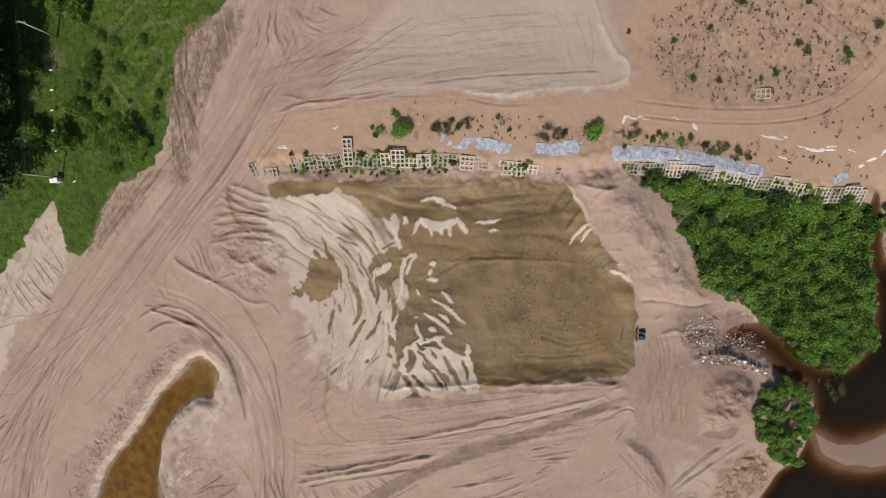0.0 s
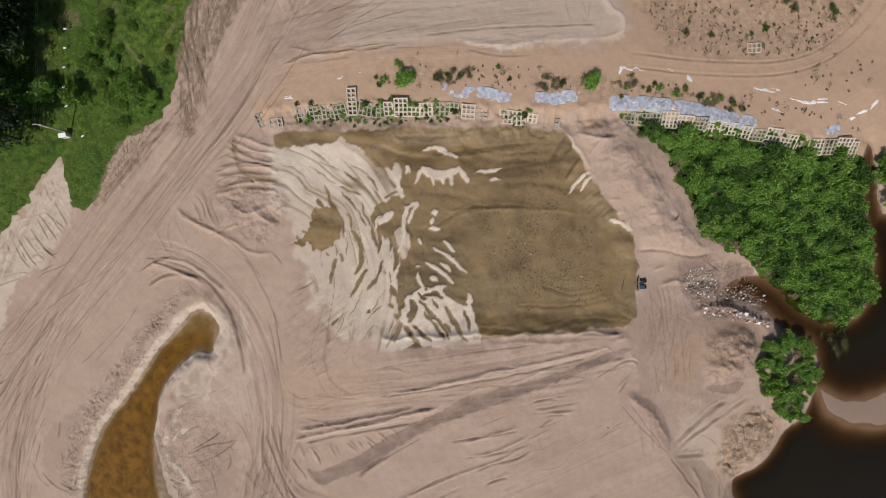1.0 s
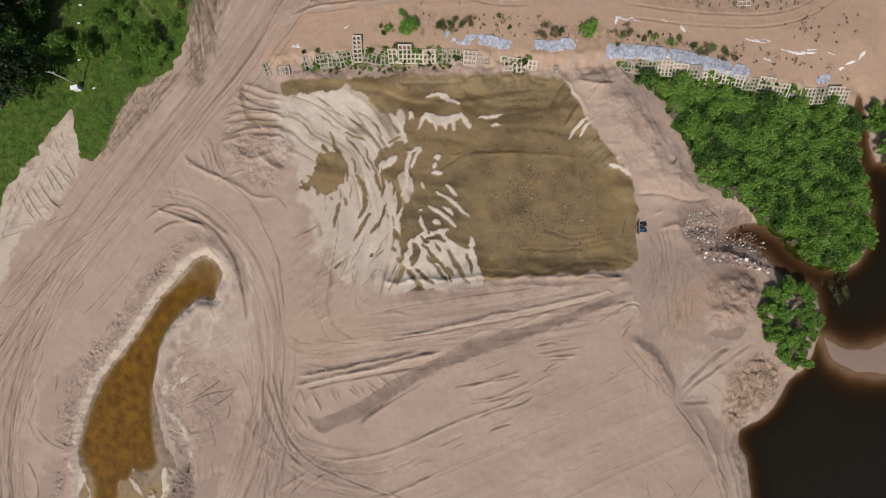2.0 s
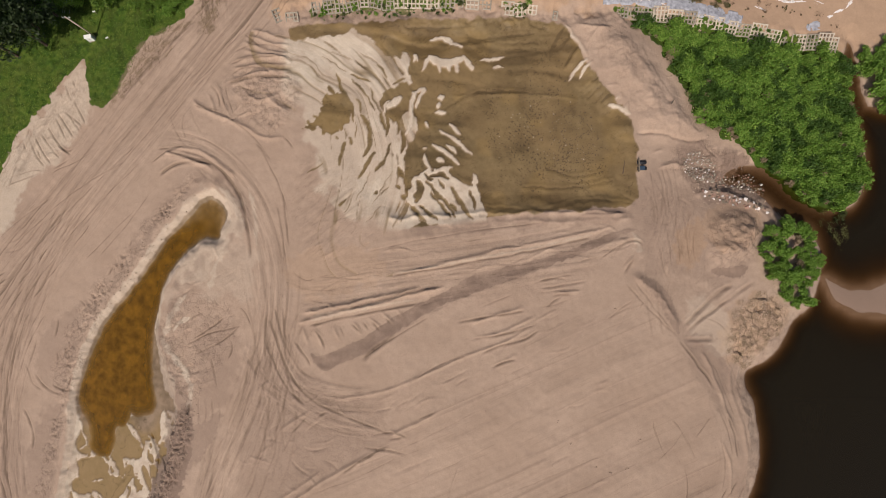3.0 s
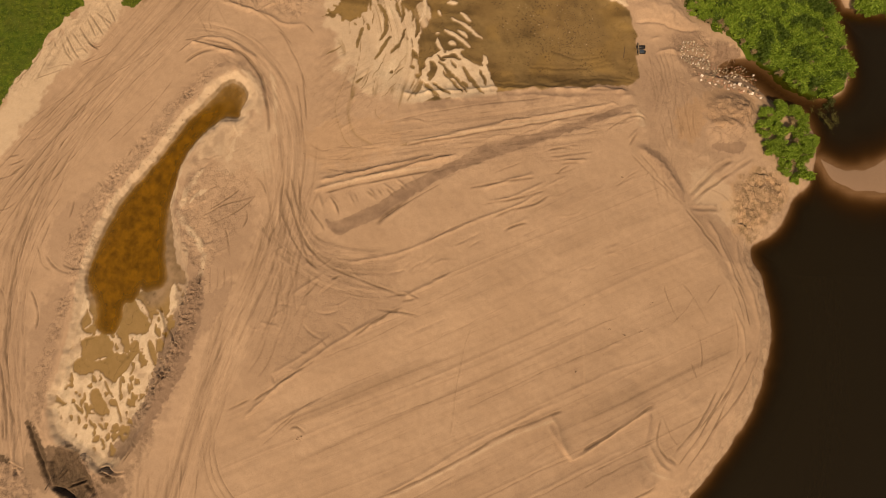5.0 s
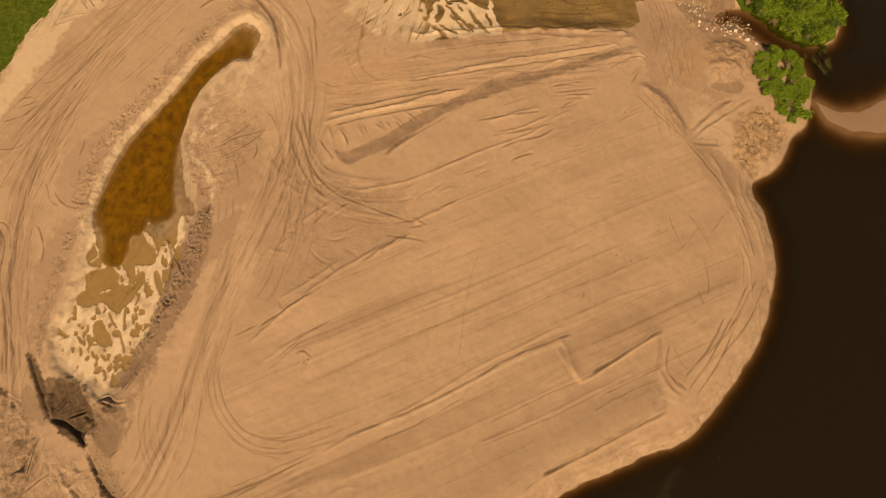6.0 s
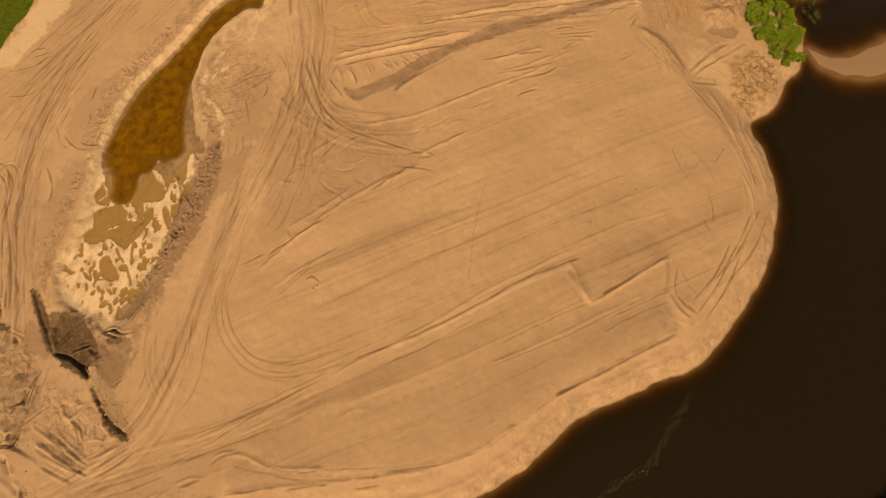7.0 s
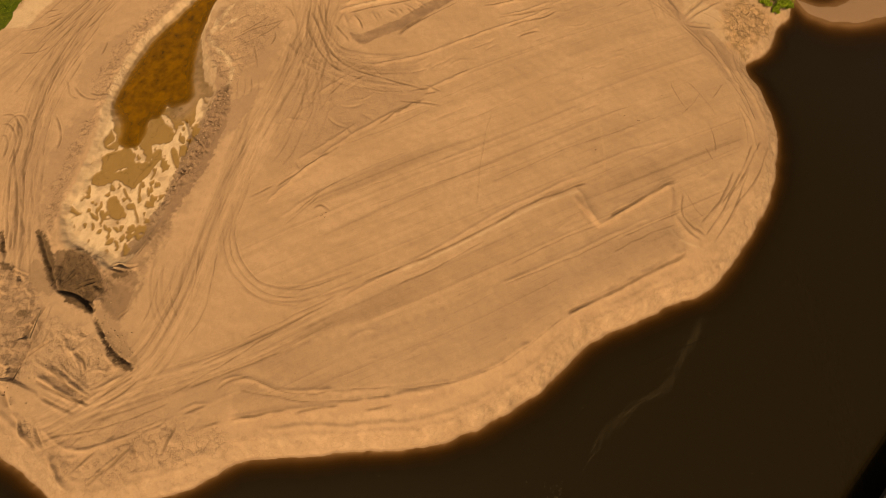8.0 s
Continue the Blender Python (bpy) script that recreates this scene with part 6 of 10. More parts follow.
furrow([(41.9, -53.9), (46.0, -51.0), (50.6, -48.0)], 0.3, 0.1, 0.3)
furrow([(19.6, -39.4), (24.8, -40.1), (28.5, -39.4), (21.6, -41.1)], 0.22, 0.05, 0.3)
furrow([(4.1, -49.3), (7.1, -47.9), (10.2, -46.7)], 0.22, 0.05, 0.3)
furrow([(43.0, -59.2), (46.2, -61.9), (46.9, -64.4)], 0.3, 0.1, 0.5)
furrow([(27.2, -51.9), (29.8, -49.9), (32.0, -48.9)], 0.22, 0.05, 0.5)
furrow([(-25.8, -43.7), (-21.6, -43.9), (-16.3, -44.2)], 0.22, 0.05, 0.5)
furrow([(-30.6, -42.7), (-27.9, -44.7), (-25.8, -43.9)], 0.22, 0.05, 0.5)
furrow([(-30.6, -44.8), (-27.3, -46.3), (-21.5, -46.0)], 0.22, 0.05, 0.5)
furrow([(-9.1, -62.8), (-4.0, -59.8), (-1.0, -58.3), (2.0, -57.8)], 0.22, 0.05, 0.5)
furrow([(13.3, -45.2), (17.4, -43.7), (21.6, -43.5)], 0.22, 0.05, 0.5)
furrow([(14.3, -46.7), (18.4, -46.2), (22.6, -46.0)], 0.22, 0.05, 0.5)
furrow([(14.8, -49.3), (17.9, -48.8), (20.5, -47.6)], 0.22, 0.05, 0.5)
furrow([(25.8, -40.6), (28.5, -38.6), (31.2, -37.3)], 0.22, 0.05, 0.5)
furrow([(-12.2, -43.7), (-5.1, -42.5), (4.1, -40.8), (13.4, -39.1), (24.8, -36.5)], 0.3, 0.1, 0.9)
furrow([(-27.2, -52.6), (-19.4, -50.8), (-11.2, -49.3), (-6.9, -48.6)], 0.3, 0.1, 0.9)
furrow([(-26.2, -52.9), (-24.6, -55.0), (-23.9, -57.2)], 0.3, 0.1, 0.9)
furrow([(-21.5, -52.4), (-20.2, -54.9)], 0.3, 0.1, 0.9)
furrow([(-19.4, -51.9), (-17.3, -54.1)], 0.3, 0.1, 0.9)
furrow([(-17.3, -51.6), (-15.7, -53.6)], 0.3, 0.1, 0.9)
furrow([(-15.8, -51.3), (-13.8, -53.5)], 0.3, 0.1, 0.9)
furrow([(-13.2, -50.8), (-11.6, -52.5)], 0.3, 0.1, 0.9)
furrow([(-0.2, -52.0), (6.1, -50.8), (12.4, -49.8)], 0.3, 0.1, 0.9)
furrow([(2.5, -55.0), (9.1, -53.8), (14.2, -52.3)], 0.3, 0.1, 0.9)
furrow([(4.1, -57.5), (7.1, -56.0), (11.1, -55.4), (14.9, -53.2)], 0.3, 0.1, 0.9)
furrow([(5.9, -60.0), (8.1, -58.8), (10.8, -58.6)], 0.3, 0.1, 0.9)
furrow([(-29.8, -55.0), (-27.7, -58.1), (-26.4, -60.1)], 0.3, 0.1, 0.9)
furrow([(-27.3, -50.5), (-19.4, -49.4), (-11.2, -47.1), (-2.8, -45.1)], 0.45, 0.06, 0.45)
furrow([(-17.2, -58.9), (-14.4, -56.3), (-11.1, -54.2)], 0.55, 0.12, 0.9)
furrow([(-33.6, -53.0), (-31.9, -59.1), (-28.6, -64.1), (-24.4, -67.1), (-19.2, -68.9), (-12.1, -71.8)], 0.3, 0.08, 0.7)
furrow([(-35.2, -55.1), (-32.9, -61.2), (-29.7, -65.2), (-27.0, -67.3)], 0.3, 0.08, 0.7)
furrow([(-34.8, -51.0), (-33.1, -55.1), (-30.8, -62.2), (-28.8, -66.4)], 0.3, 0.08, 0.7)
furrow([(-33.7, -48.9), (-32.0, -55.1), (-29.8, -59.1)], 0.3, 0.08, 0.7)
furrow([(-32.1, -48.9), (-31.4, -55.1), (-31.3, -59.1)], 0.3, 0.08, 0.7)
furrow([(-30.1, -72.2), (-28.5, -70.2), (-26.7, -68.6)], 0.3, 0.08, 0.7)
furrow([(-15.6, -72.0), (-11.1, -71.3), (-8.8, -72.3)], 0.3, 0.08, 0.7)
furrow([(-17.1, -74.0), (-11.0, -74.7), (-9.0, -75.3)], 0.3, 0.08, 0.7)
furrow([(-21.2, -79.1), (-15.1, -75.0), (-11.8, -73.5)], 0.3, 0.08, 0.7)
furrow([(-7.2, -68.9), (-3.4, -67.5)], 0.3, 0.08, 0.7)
furrow([(-35.3, -50.5), (-35.2, -55.1), (-35.3, -59.2)], 0.3, 0.08, 0.7)
furrow([(-52.2, -53.4), (-49.9, -51.2), (-47.4, -50.5)], 0.22, 0.08, 0.7)
furrow([(-51.2, -56.7), (-46.4, -54.3), (-40.0, -52.9)], 0.22, 0.08, 0.7)
furrow([(-49.8, -55.6), (-45.3, -52.7), (-43.1, -51.1)], 0.22, 0.08, 0.7)
furrow([(-48.5, -58.2), (-42.9, -55.3), (-40.1, -52.6)], 0.22, 0.08, 0.7)
furrow([(-42.8, -59.4), (-41.5, -57.3), (-42.0, -55.2)], 0.22, 0.08, 0.7)
furrow([(-44.4, -64.6), (-45.3, -60.5), (-46.0, -58.5)], 0.22, 0.08, 0.7)
furrow([(-54.7, -51.3), (-53.3, -50.4)], 0.22, 0.08, 0.7)
furrow([(-40.9, -49.0), (-39.2, -50.2), (-38.0, -53.1)], 0.22, 0.08, 0.7)
furrow([(-54.5, -55.5), (-55.0, -54.3)], 0.22, 0.08, 0.7)
furrow([(-48.3, -65.8), (-48.0, -68.9), (-48.2, -71.0)], 0.2, 0.05, 0.5)
furrow([(-46.9, -66.0), (-46.5, -68.8), (-46.8, -71.1)], 0.2, 0.05, 0.5)
furrow([(-45.6, -65.9), (-45.2, -68.6), (-45.2, -70.8)], 0.2, 0.05, 0.5)
furrow([(-44.2, -66.2), (-43.7, -68.5), (-43.9, -70.3)], 0.2, 0.05, 0.5)
furrow([(-42.9, -66.4), (-42.4, -68.2)], 0.2, 0.05, 0.5)
furrow([(-42.3, 3.5), (-35.5, 12.3), (-31.1, 19.0), (-26.8, 26.4), (-24.6, 32.9)], 0.22, 0.05, 0.5)
furrow([(-45.8, -0.5), (-40.0, 6.5), (-34.3, 14.3), (-29.9, 21.8)], 0.22, 0.05, 0.5)
furrow([(-40.3, 0.5), (-34.6, 7.4), (-29.2, 14.1), (-25.0, 19.8)], 0.22, 0.05, 0.5)
furrow([(-36.3, 18.2), (-32.9, 23.8), (-30.7, 29.4)], 0.22, 0.05, 0.5)
furrow([(-51.9, -6.8), (-47.1, -2.6), (-41.2, 4.5)], 0.22, 0.05, 0.5)
furrow([(-23.0, 18.8), (-17.0, 23.4), (-11.1, 27.0), (-4.4, 30.5)], 0.22, 0.05, 0.5)
furrow([(-22.8, 24.9), (-18.9, 26.2), (-14.0, 28.9)], 0.22, 0.05, 0.5)
furrow([(-21.9, 21.6), (-17.0, 23.8), (-15.0, 24.7)], 0.22, 0.05, 0.5)
furrow([(-22.9, 22.6), (-15.0, 26.1), (-9.2, 29.7), (-5.4, 31.9)], 0.22, 0.05, 0.5)
furrow([(-18.8, 29.0), (-14.9, 30.3), (-13.0, 32.5)], 0.22, 0.05, 0.5)
furrow([(-21.0, 20.6), (-15.0, 23.3), (-7.3, 25.1)], 0.22, 0.05, 0.5)
furrow([(-17.0, 19.6), (-11.2, 21.4), (-5.4, 22.3)], 0.22, 0.05, 0.5)
furrow([(-29.2, 12.2), (-32.5, 8.4), (-35.7, 5.4)], 0.22, 0.05, 0.5)
furrow([(-27.1, 16.0), (-23.0, 16.3), (-17.1, 16.8)], 0.22, 0.05, 0.5)
furrow([(-30.6, 33.6), (-31.7, 29.4), (-30.8, 27.3)], 0.3, 0.1, 0.9)
furrow([(-29.6, 34.0), (-30.2, 30.3), (-29.1, 27.3)], 0.3, 0.1, 0.9)
furrow([(-28.7, 29.8), (-27.5, 27.2)], 0.3, 0.1, 0.9)
furrow([(-26.6, 33.9), (-24.7, 31.0), (-23.1, 29.9), (-20.6, 29.0)], 0.3, 0.1, 0.9)
furrow([(-22.6, 33.7), (-20.2, 32.3), (-18.4, 32.1)], 0.3, 0.1, 0.9)
furrow([(-33.2, 32.3), (-32.7, 29.5), (-33.9, 26.7)], 0.3, 0.1, 0.9)
furrow([(-29.1, 16.6), (-24.5, 17.9), (-15.1, 18.1), (-8.9, 19.1)], 0.3, 0.1, 0.9)
furrow([(-30.1, 16.1), (-26.0, 17.2), (-24.2, 17.9)], 0.3, 0.1, 0.9)
furrow([(-4.4, 30.1), (0.3, 30.9), (7.9, 31.5), (17.3, 32.3)], 0.16, 0.03, 0.42)
furrow([(-4.4, 27.8), (3.2, 29.1), (9.8, 29.5), (17.8, 30.0)], 0.16, 0.03, 0.42)
furrow([(-4.0, 25.0), (5.1, 26.1), (14.6, 27.3), (19.3, 27.6)], 0.16, 0.03, 0.42)
furrow([(-5.4, 21.3), (0.3, 22.7), (9.8, 24.0), (19.4, 24.6)], 0.16, 0.03, 0.42)
furrow([(17.3, 33.2), (19.3, 28.7), (20.9, 22.7)], 0.16, 0.03, 0.42)
furrow([(20.2, 33.3), (22.2, 28.7), (23.8, 23.2)], 0.16, 0.03, 0.42)
furrow([(23.0, 32.4), (24.2, 26.9), (23.9, 22.8)], 0.16, 0.03, 0.42)
furrow([(6.0, 31.4), (15.4, 31.8)], 0.16, 0.03, 0.42)
furrow([(8.0, 20.3), (15.6, 21.3), (23.3, 21.7)], 0.16, 0.03, 0.42)
furrow([(-4.9, 20.4), (5.1, 21.5), (14.6, 22.1), (25.4, 22.5)], 0.3, 0.07, 0.8)
furrow([(2.3, 17.9), (8.0, 16.6), (13.8, 16.8)], 0.3, 0.07, 0.8)
furrow([(-49.3, 27.4), (-49.6, 23.5), (-49.0, 19.6), (-47.7, 15.6), (-47.3, 9.0)], 0.25, 0.06, 0.8)
furrow([(-47.8, 28.3), (-47.9, 22.5), (-46.5, 17.5), (-44.5, 12.0)], 0.25, 0.06, 0.8)
furrow([(-45.5, 26.3), (-45.6, 20.4), (-44.9, 16.5)], 0.25, 0.06, 0.8)
furrow([(-46.4, 30.1), (-46.7, 25.3), (-47.3, 21.5)], 0.25, 0.06, 0.8)
furrow([(-44.1, 29.1), (-44.5, 24.3)], 0.25, 0.06, 0.8)
furrow([(-50.3, 19.6), (-48.8, 16.6), (-48.2, 12.6)], 0.25, 0.06, 0.8)
furrow([(-50.1, 13.2), (-50.0, 9.6), (-50.4, 6.6)], 0.25, 0.06, 0.8)
furrow([(-22.8, -107.8), (-17.3, -106.0), (-10.0, -102.9), (-2.4, -99.2), (5.6, -94.8), (15.9, -91.1)], 0.3, 0.08, 0.8)
furrow([(-42.6, -128.0), (-38.3, -127.4), (-33.1, -126.5)], 0.3, 0.08, 0.8)
furrow([(-32.8, -127.2), (-29.0, -126.6), (-25.3, -126.2)], 0.3, 0.08, 0.8)
furrow([(-22.2, -127.1), (-17.2, -126.2)], 0.3, 0.08, 0.8)
furrow([(-45.0, -123.7), (-42.5, -122.1), (-39.4, -121.6)], 0.3, 0.08, 0.8)
furrow([(-50.0, -127.2), (-47.3, -126.1), (-45.4, -125.5)], 0.3, 0.08, 0.8)
furrow([(-48.9, -130.0), (-46.0, -128.8), (-43.3, -128.1)], 0.3, 0.08, 0.8)
furrow([(18.4, -97.8), (24.4, -94.6), (32.2, -90.4)], 0.4, 0.12, 1.0)
furrow([(9.3, -113.8), (17.0, -110.7), (24.1, -107.4), (31.9, -104.0)], 0.4, 0.12, 1.0)
furrow([(33.3, -98.9), (34.7, -100.0), (35.7, -101.0)], 0.4, 0.12, 1.0)
furrow([(-0.2, -109.0), (8.3, -105.9), (16.2, -102.7), (20.6, -100.6)], 0.2, 0.05, 0.5)
furrow([(-17.2, -124.3), (-8.8, -123.7), (-1.9, -121.5), (3.5, -118.3), (9.2, -114.1)], 0.2, 0.05, 0.5)
furrow([(-41.4, -123.6), (-36.0, -124.7), (-29.0, -125.9), (-17.2, -125.1)], 0.2, 0.05, 0.5)
furrow([(-39.8, -121.9), (-35.2, -123.8), (-30.8, -124.7), (-25.7, -124.0), (-17.2, -123.9)], 0.2, 0.05, 0.5)
furrow([(-47.2, -96.8), (-46.5, -101.9), (-43.4, -106.9), (-38.3, -110.6), (-32.7, -111.2)], 0.2, 0.05, 0.5)
furrow([(-45.2, -95.9), (-44.6, -101.0), (-41.6, -105.7), (-37.5, -108.2), (-31.9, -108.8), (-26.5, -106.9)], 0.2, 0.05, 0.5)
furrow([(-45.9, -96.4), (-45.5, -101.5), (-42.5, -106.2), (-37.9, -109.4), (-32.3, -110.0)], 0.2, 0.05, 0.5)
furrow([(-57.0, -103.3), (-57.8, -107.1), (-56.6, -111.0), (-53.9, -114.7)], 0.2, 0.05, 0.5)
furrow([(-55.4, -106.3), (-54.1, -110.6), (-52.2, -113.2)], 0.2, 0.05, 0.5)
furrow([(-50.9, -99.7), (-50.8, -106.5), (-51.1, -110.7)], 0.2, 0.05, 0.5)
furrow([(-47.6, -100.9), (-48.1, -108.6), (-48.5, -112.2), (-51.6, -116.6)], 0.2, 0.05, 0.5)
furrow([(-59.0, -113.6), (-57.8, -110.0), (-57.8, -104.2)], 0.2, 0.05, 0.5)
furrow([(-52.1, -124.2), (-43.7, -119.6), (-36.9, -115.5), (-29.9, -111.9)], 0.2, 0.05, 0.5)
furrow([(-49.5, -123.4), (-41.8, -120.5), (-34.8, -118.2)], 0.2, 0.05, 0.5)
furrow([(-48.2, -120.1), (-41.3, -117.1), (-35.1, -114.4), (-26.3, -110.1)], 0.2, 0.05, 0.5)
furrow([(-41.4, -116.1), (-35.2, -113.5), (-26.4, -109.5)], 0.2, 0.05, 0.5)
furrow([(-36.6, -97.7), (-32.9, -94.6), (-30.1, -92.2)], 0.2, 0.05, 0.5)
furrow([(-34.8, -95.6), (-31.1, -92.1), (-27.3, -89.5)], 0.2, 0.05, 0.5)
furrow([(-17.3, -108.5), (-10.0, -105.5), (-2.5, -101.4)], 0.2, 0.05, 0.5)
furrow([(0.9, -105.8), (10.7, -101.1), (16.8, -99.0)], 0.2, 0.05, 0.5)
furrow([(20.3, -101.2), (26.7, -98.7), (32.3, -96.2)], 0.2, 0.05, 0.5)
furrow([(17.9, -104.1), (25.4, -100.4), (30.8, -98.7)], 0.2, 0.05, 0.5)
furrow([(-74.8, -121.2), (-69.5, -123.9), (-64.4, -125.3)], 0.32, 0.12, 0.9)
furrow([(-73.2, -123.8), (-69.0, -125.6), (-66.6, -126.4)], 0.32, 0.12, 0.9)
furrow([(-72.6, -120.3), (-66.9, -123.6), (-64.8, -124.5)], 0.32, 0.12, 0.9)
furrow([(-64.9, -124.8), (-61.5, -123.1), (-58.2, -120.7)], 0.32, 0.12, 0.9)
furrow([(-64.0, -125.7), (-60.4, -124.0), (-57.3, -121.4)], 0.32, 0.12, 0.9)
furrow([(-59.6, -131.3), (-56.2, -130.7)], 0.32, 0.12, 0.9)
furrow([(-62.8, -136.5), (-59.1, -133.4), (-56.4, -131.1)], 0.32, 0.12, 0.9)
furrow([(-56.2, -131.1), (-55.9, -133.2)], 0.32, 0.12, 0.9)
furrow([(-65.7, -134.9), (-63.6, -132.7), (-61.9, -131.9)], 0.32, 0.12, 0.9)
furrow([(-72.8, -127.7), (-71.5, -130.1), (-70.0, -131.8)], 0.32, 0.12, 0.9)
furrow([(-52.3, -132.9), (-51.0, -130.5), (-50.3, -128.5)], 0.32, 0.12, 0.9)
furrow([(-70.7, -122.9), (-67.4, -124.8), (-65.4, -125.6)], 0.32, 0.12, 0.9)
furrow([(-75.5, -126.8), (-73.4, -129.6), (-71.3, -131.6)], 0.32, 0.12, 0.9)
furrow([(-75.0, -118.5), (-71.5, -120.3), (-69.1, -122.1)], 0.32, 0.12, 0.9)
furrow([(-69.9, -116.8), (-67.4, -118.7), (-66.7, -120.9)], 0.32, 0.12, 0.9)
furrow([(-70.4, -129.7), (-64.5, -129.1), (-56.9, -127.3), (-51.9, -125.2)], 0.2, 0.06, 0.6)
furrow([(-66.4, -131.8), (-59.8, -130.4), (-53.3, -127.8)], 0.2, 0.06, 0.6)
furrow([(-75.9, -118.4), (-75.5, -114.8), (-75.4, -111.1)], 0.2, 0.06, 0.6)
furrow([(-73.5, -114.9), (-70.3, -118.6), (-67.8, -120.4)], 0.2, 0.06, 0.6)
furrow([(-64.3, -119.6), (-60.7, -118.9), (-57.6, -119.8)], 0.2, 0.06, 0.6)
furrow([(35.5, -100.9), (41.1, -95.0), (45.4, -88.0)], 0.28, 0.08, 0.8)
furrow([(37.3, -101.9), (42.5, -96.1), (47.1, -88.0)], 0.28, 0.08, 0.8)
furrow([(34.7, -98.9), (40.4, -93.8), (44.0, -88.1)], 0.28, 0.08, 0.8)
furrow([(33.1, -92.8), (31.6, -97.1), (34.1, -100.0)], 0.28, 0.08, 0.8)
furrow([(40.9, -94.4), (46.8, -88.0), (51.8, -81.2)], 0.28, 0.08, 0.8)
furrow([(39.3, -95.5), (44.4, -90.0), (49.7, -82.2)], 0.28, 0.08, 0.8)
furrow([(49.5, -69.0), (51.4, -73.1), (51.7, -77.4)], 0.28, 0.08, 0.8)
furrow([(42.4, -95.4), (48.8, -89.5), (53.3, -82.2)], 0.28, 0.08, 0.8)
furrow([(-3.7, -95.5), (-2.7, -88.1), (-1.5, -81.5), (0.3, -76.7)], 0.16, 0.03, 0.35)
furrow([(-25.2, -92.1), (-16.4, -89.2), (-6.6, -85.3)], 0.16, 0.03, 0.35)
furrow([(-22.2, -94.9), (-10.5, -91.0), (2.2, -86.2)], 0.16, 0.03, 0.35)
furrow([(-30.3, -91.3), (-22.4, -87.4), (-14.5, -84.4)], 0.16, 0.03, 0.35)
furrow([(-12.6, -82.5), (-2.7, -77.7), (7.3, -72.8)], 0.16, 0.03, 0.35)
furrow([(-18.6, -77.8), (-8.7, -73.8), (3.4, -67.4)], 0.16, 0.03, 0.35)
furrow([(7.1, -82.5), (17.1, -78.7), (27.5, -74.9)], 0.16, 0.03, 0.35)
furrow([(11.0, -85.3), (21.1, -81.6), (32.6, -76.9)], 0.16, 0.03, 0.35)
furrow([(-0.8, -90.9), (7.0, -87.2), (13.0, -84.4)], 0.16, 0.03, 0.35)
furrow([(-26.6, -82.7), (-18.6, -79.7), (-10.6, -75.8)], 0.16, 0.03, 0.35)
furrow([(23.6, -68.9), (34.4, -64.9)], 0.16, 0.03, 0.35)
furrow([(35.8, -77.0), (39.2, -74.0), (41.6, -71.0)], 0.16, 0.03, 0.35)
furrow([(-38.6, -90.2), (-32.6, -86.2), (-27.0, -82.7)], 0.3, 0.1, 0.9)
furrow([(-43.3, -91.8), (-38.6, -89.7)], 0.3, 0.1, 0.9)
furrow([(-17.6, -76.8), (-13.7, -74.8), (-12.7, -74.0)], 0.3, 0.1, 0.9)
furrow([(-12.7, -72.8), (-9.2, -71.9)], 0.3, 0.1, 0.9)
furrow([(-25.5, -68.9), (-22.9, -67.9)], 0.3, 0.1, 0.9)
furrow([(-31.7, -94.7), (-30.2, -93.7), (-28.1, -95.5)], 0.3, 0.1, 0.9)
furrow([(-95.9, -44.5), (-93.6, -43.9), (-91.9, -42.7)], 0.3, 0.1, 0.9)
furrow([(-96.2, -42.7), (-93.2, -42.1)], 0.3, 0.1, 0.9)
furrow([(-95.0, -46.9), (-92.8, -45.1), (-91.2, -43.9)], 0.3, 0.1, 0.9)
furrow([(-95.0, -51.6), (-93.4, -50.4)], 0.3, 0.1, 0.9)
furrow([(-92.9, -80.1), (-93.1, -74.3), (-94.8, -69.6)], 0.25, 0.08, 0.7)
furrow([(-87.1, -98.2), (-88.8, -89.9), (-91.4, -82.3), (-93.7, -76.6)], 0.25, 0.08, 0.7)
furrow([(-87.7, -99.2), (-88.8, -94.1)], 0.25, 0.08, 0.7)
furrow([(-99.0, -54.1), (-94.3, -54.1), (-92.3, -52.2)], 0.25, 0.08, 0.7)
furrow([(-100.4, -48.2), (-94.7, -46.9), (-92.0, -45.3)], 0.25, 0.08, 0.7)
furrow([(-85.7, -100.2), (-86.8, -94.1), (-88.8, -87.8)], 0.25, 0.08, 0.7)
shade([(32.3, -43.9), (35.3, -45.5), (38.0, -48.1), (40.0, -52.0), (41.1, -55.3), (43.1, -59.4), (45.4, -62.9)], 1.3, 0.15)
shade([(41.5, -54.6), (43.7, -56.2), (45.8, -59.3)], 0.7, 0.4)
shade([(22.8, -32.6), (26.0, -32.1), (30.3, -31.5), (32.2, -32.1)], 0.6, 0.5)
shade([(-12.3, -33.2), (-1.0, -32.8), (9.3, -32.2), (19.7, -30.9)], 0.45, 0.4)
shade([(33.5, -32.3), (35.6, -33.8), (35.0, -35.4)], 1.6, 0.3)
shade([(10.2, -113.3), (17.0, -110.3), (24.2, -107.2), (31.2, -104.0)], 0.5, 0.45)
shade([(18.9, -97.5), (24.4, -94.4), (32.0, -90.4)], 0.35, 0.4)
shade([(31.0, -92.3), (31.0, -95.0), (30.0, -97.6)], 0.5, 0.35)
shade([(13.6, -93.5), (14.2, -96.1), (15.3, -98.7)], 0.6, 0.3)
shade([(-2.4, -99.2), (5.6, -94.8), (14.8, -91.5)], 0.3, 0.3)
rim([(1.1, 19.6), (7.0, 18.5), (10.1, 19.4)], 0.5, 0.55)
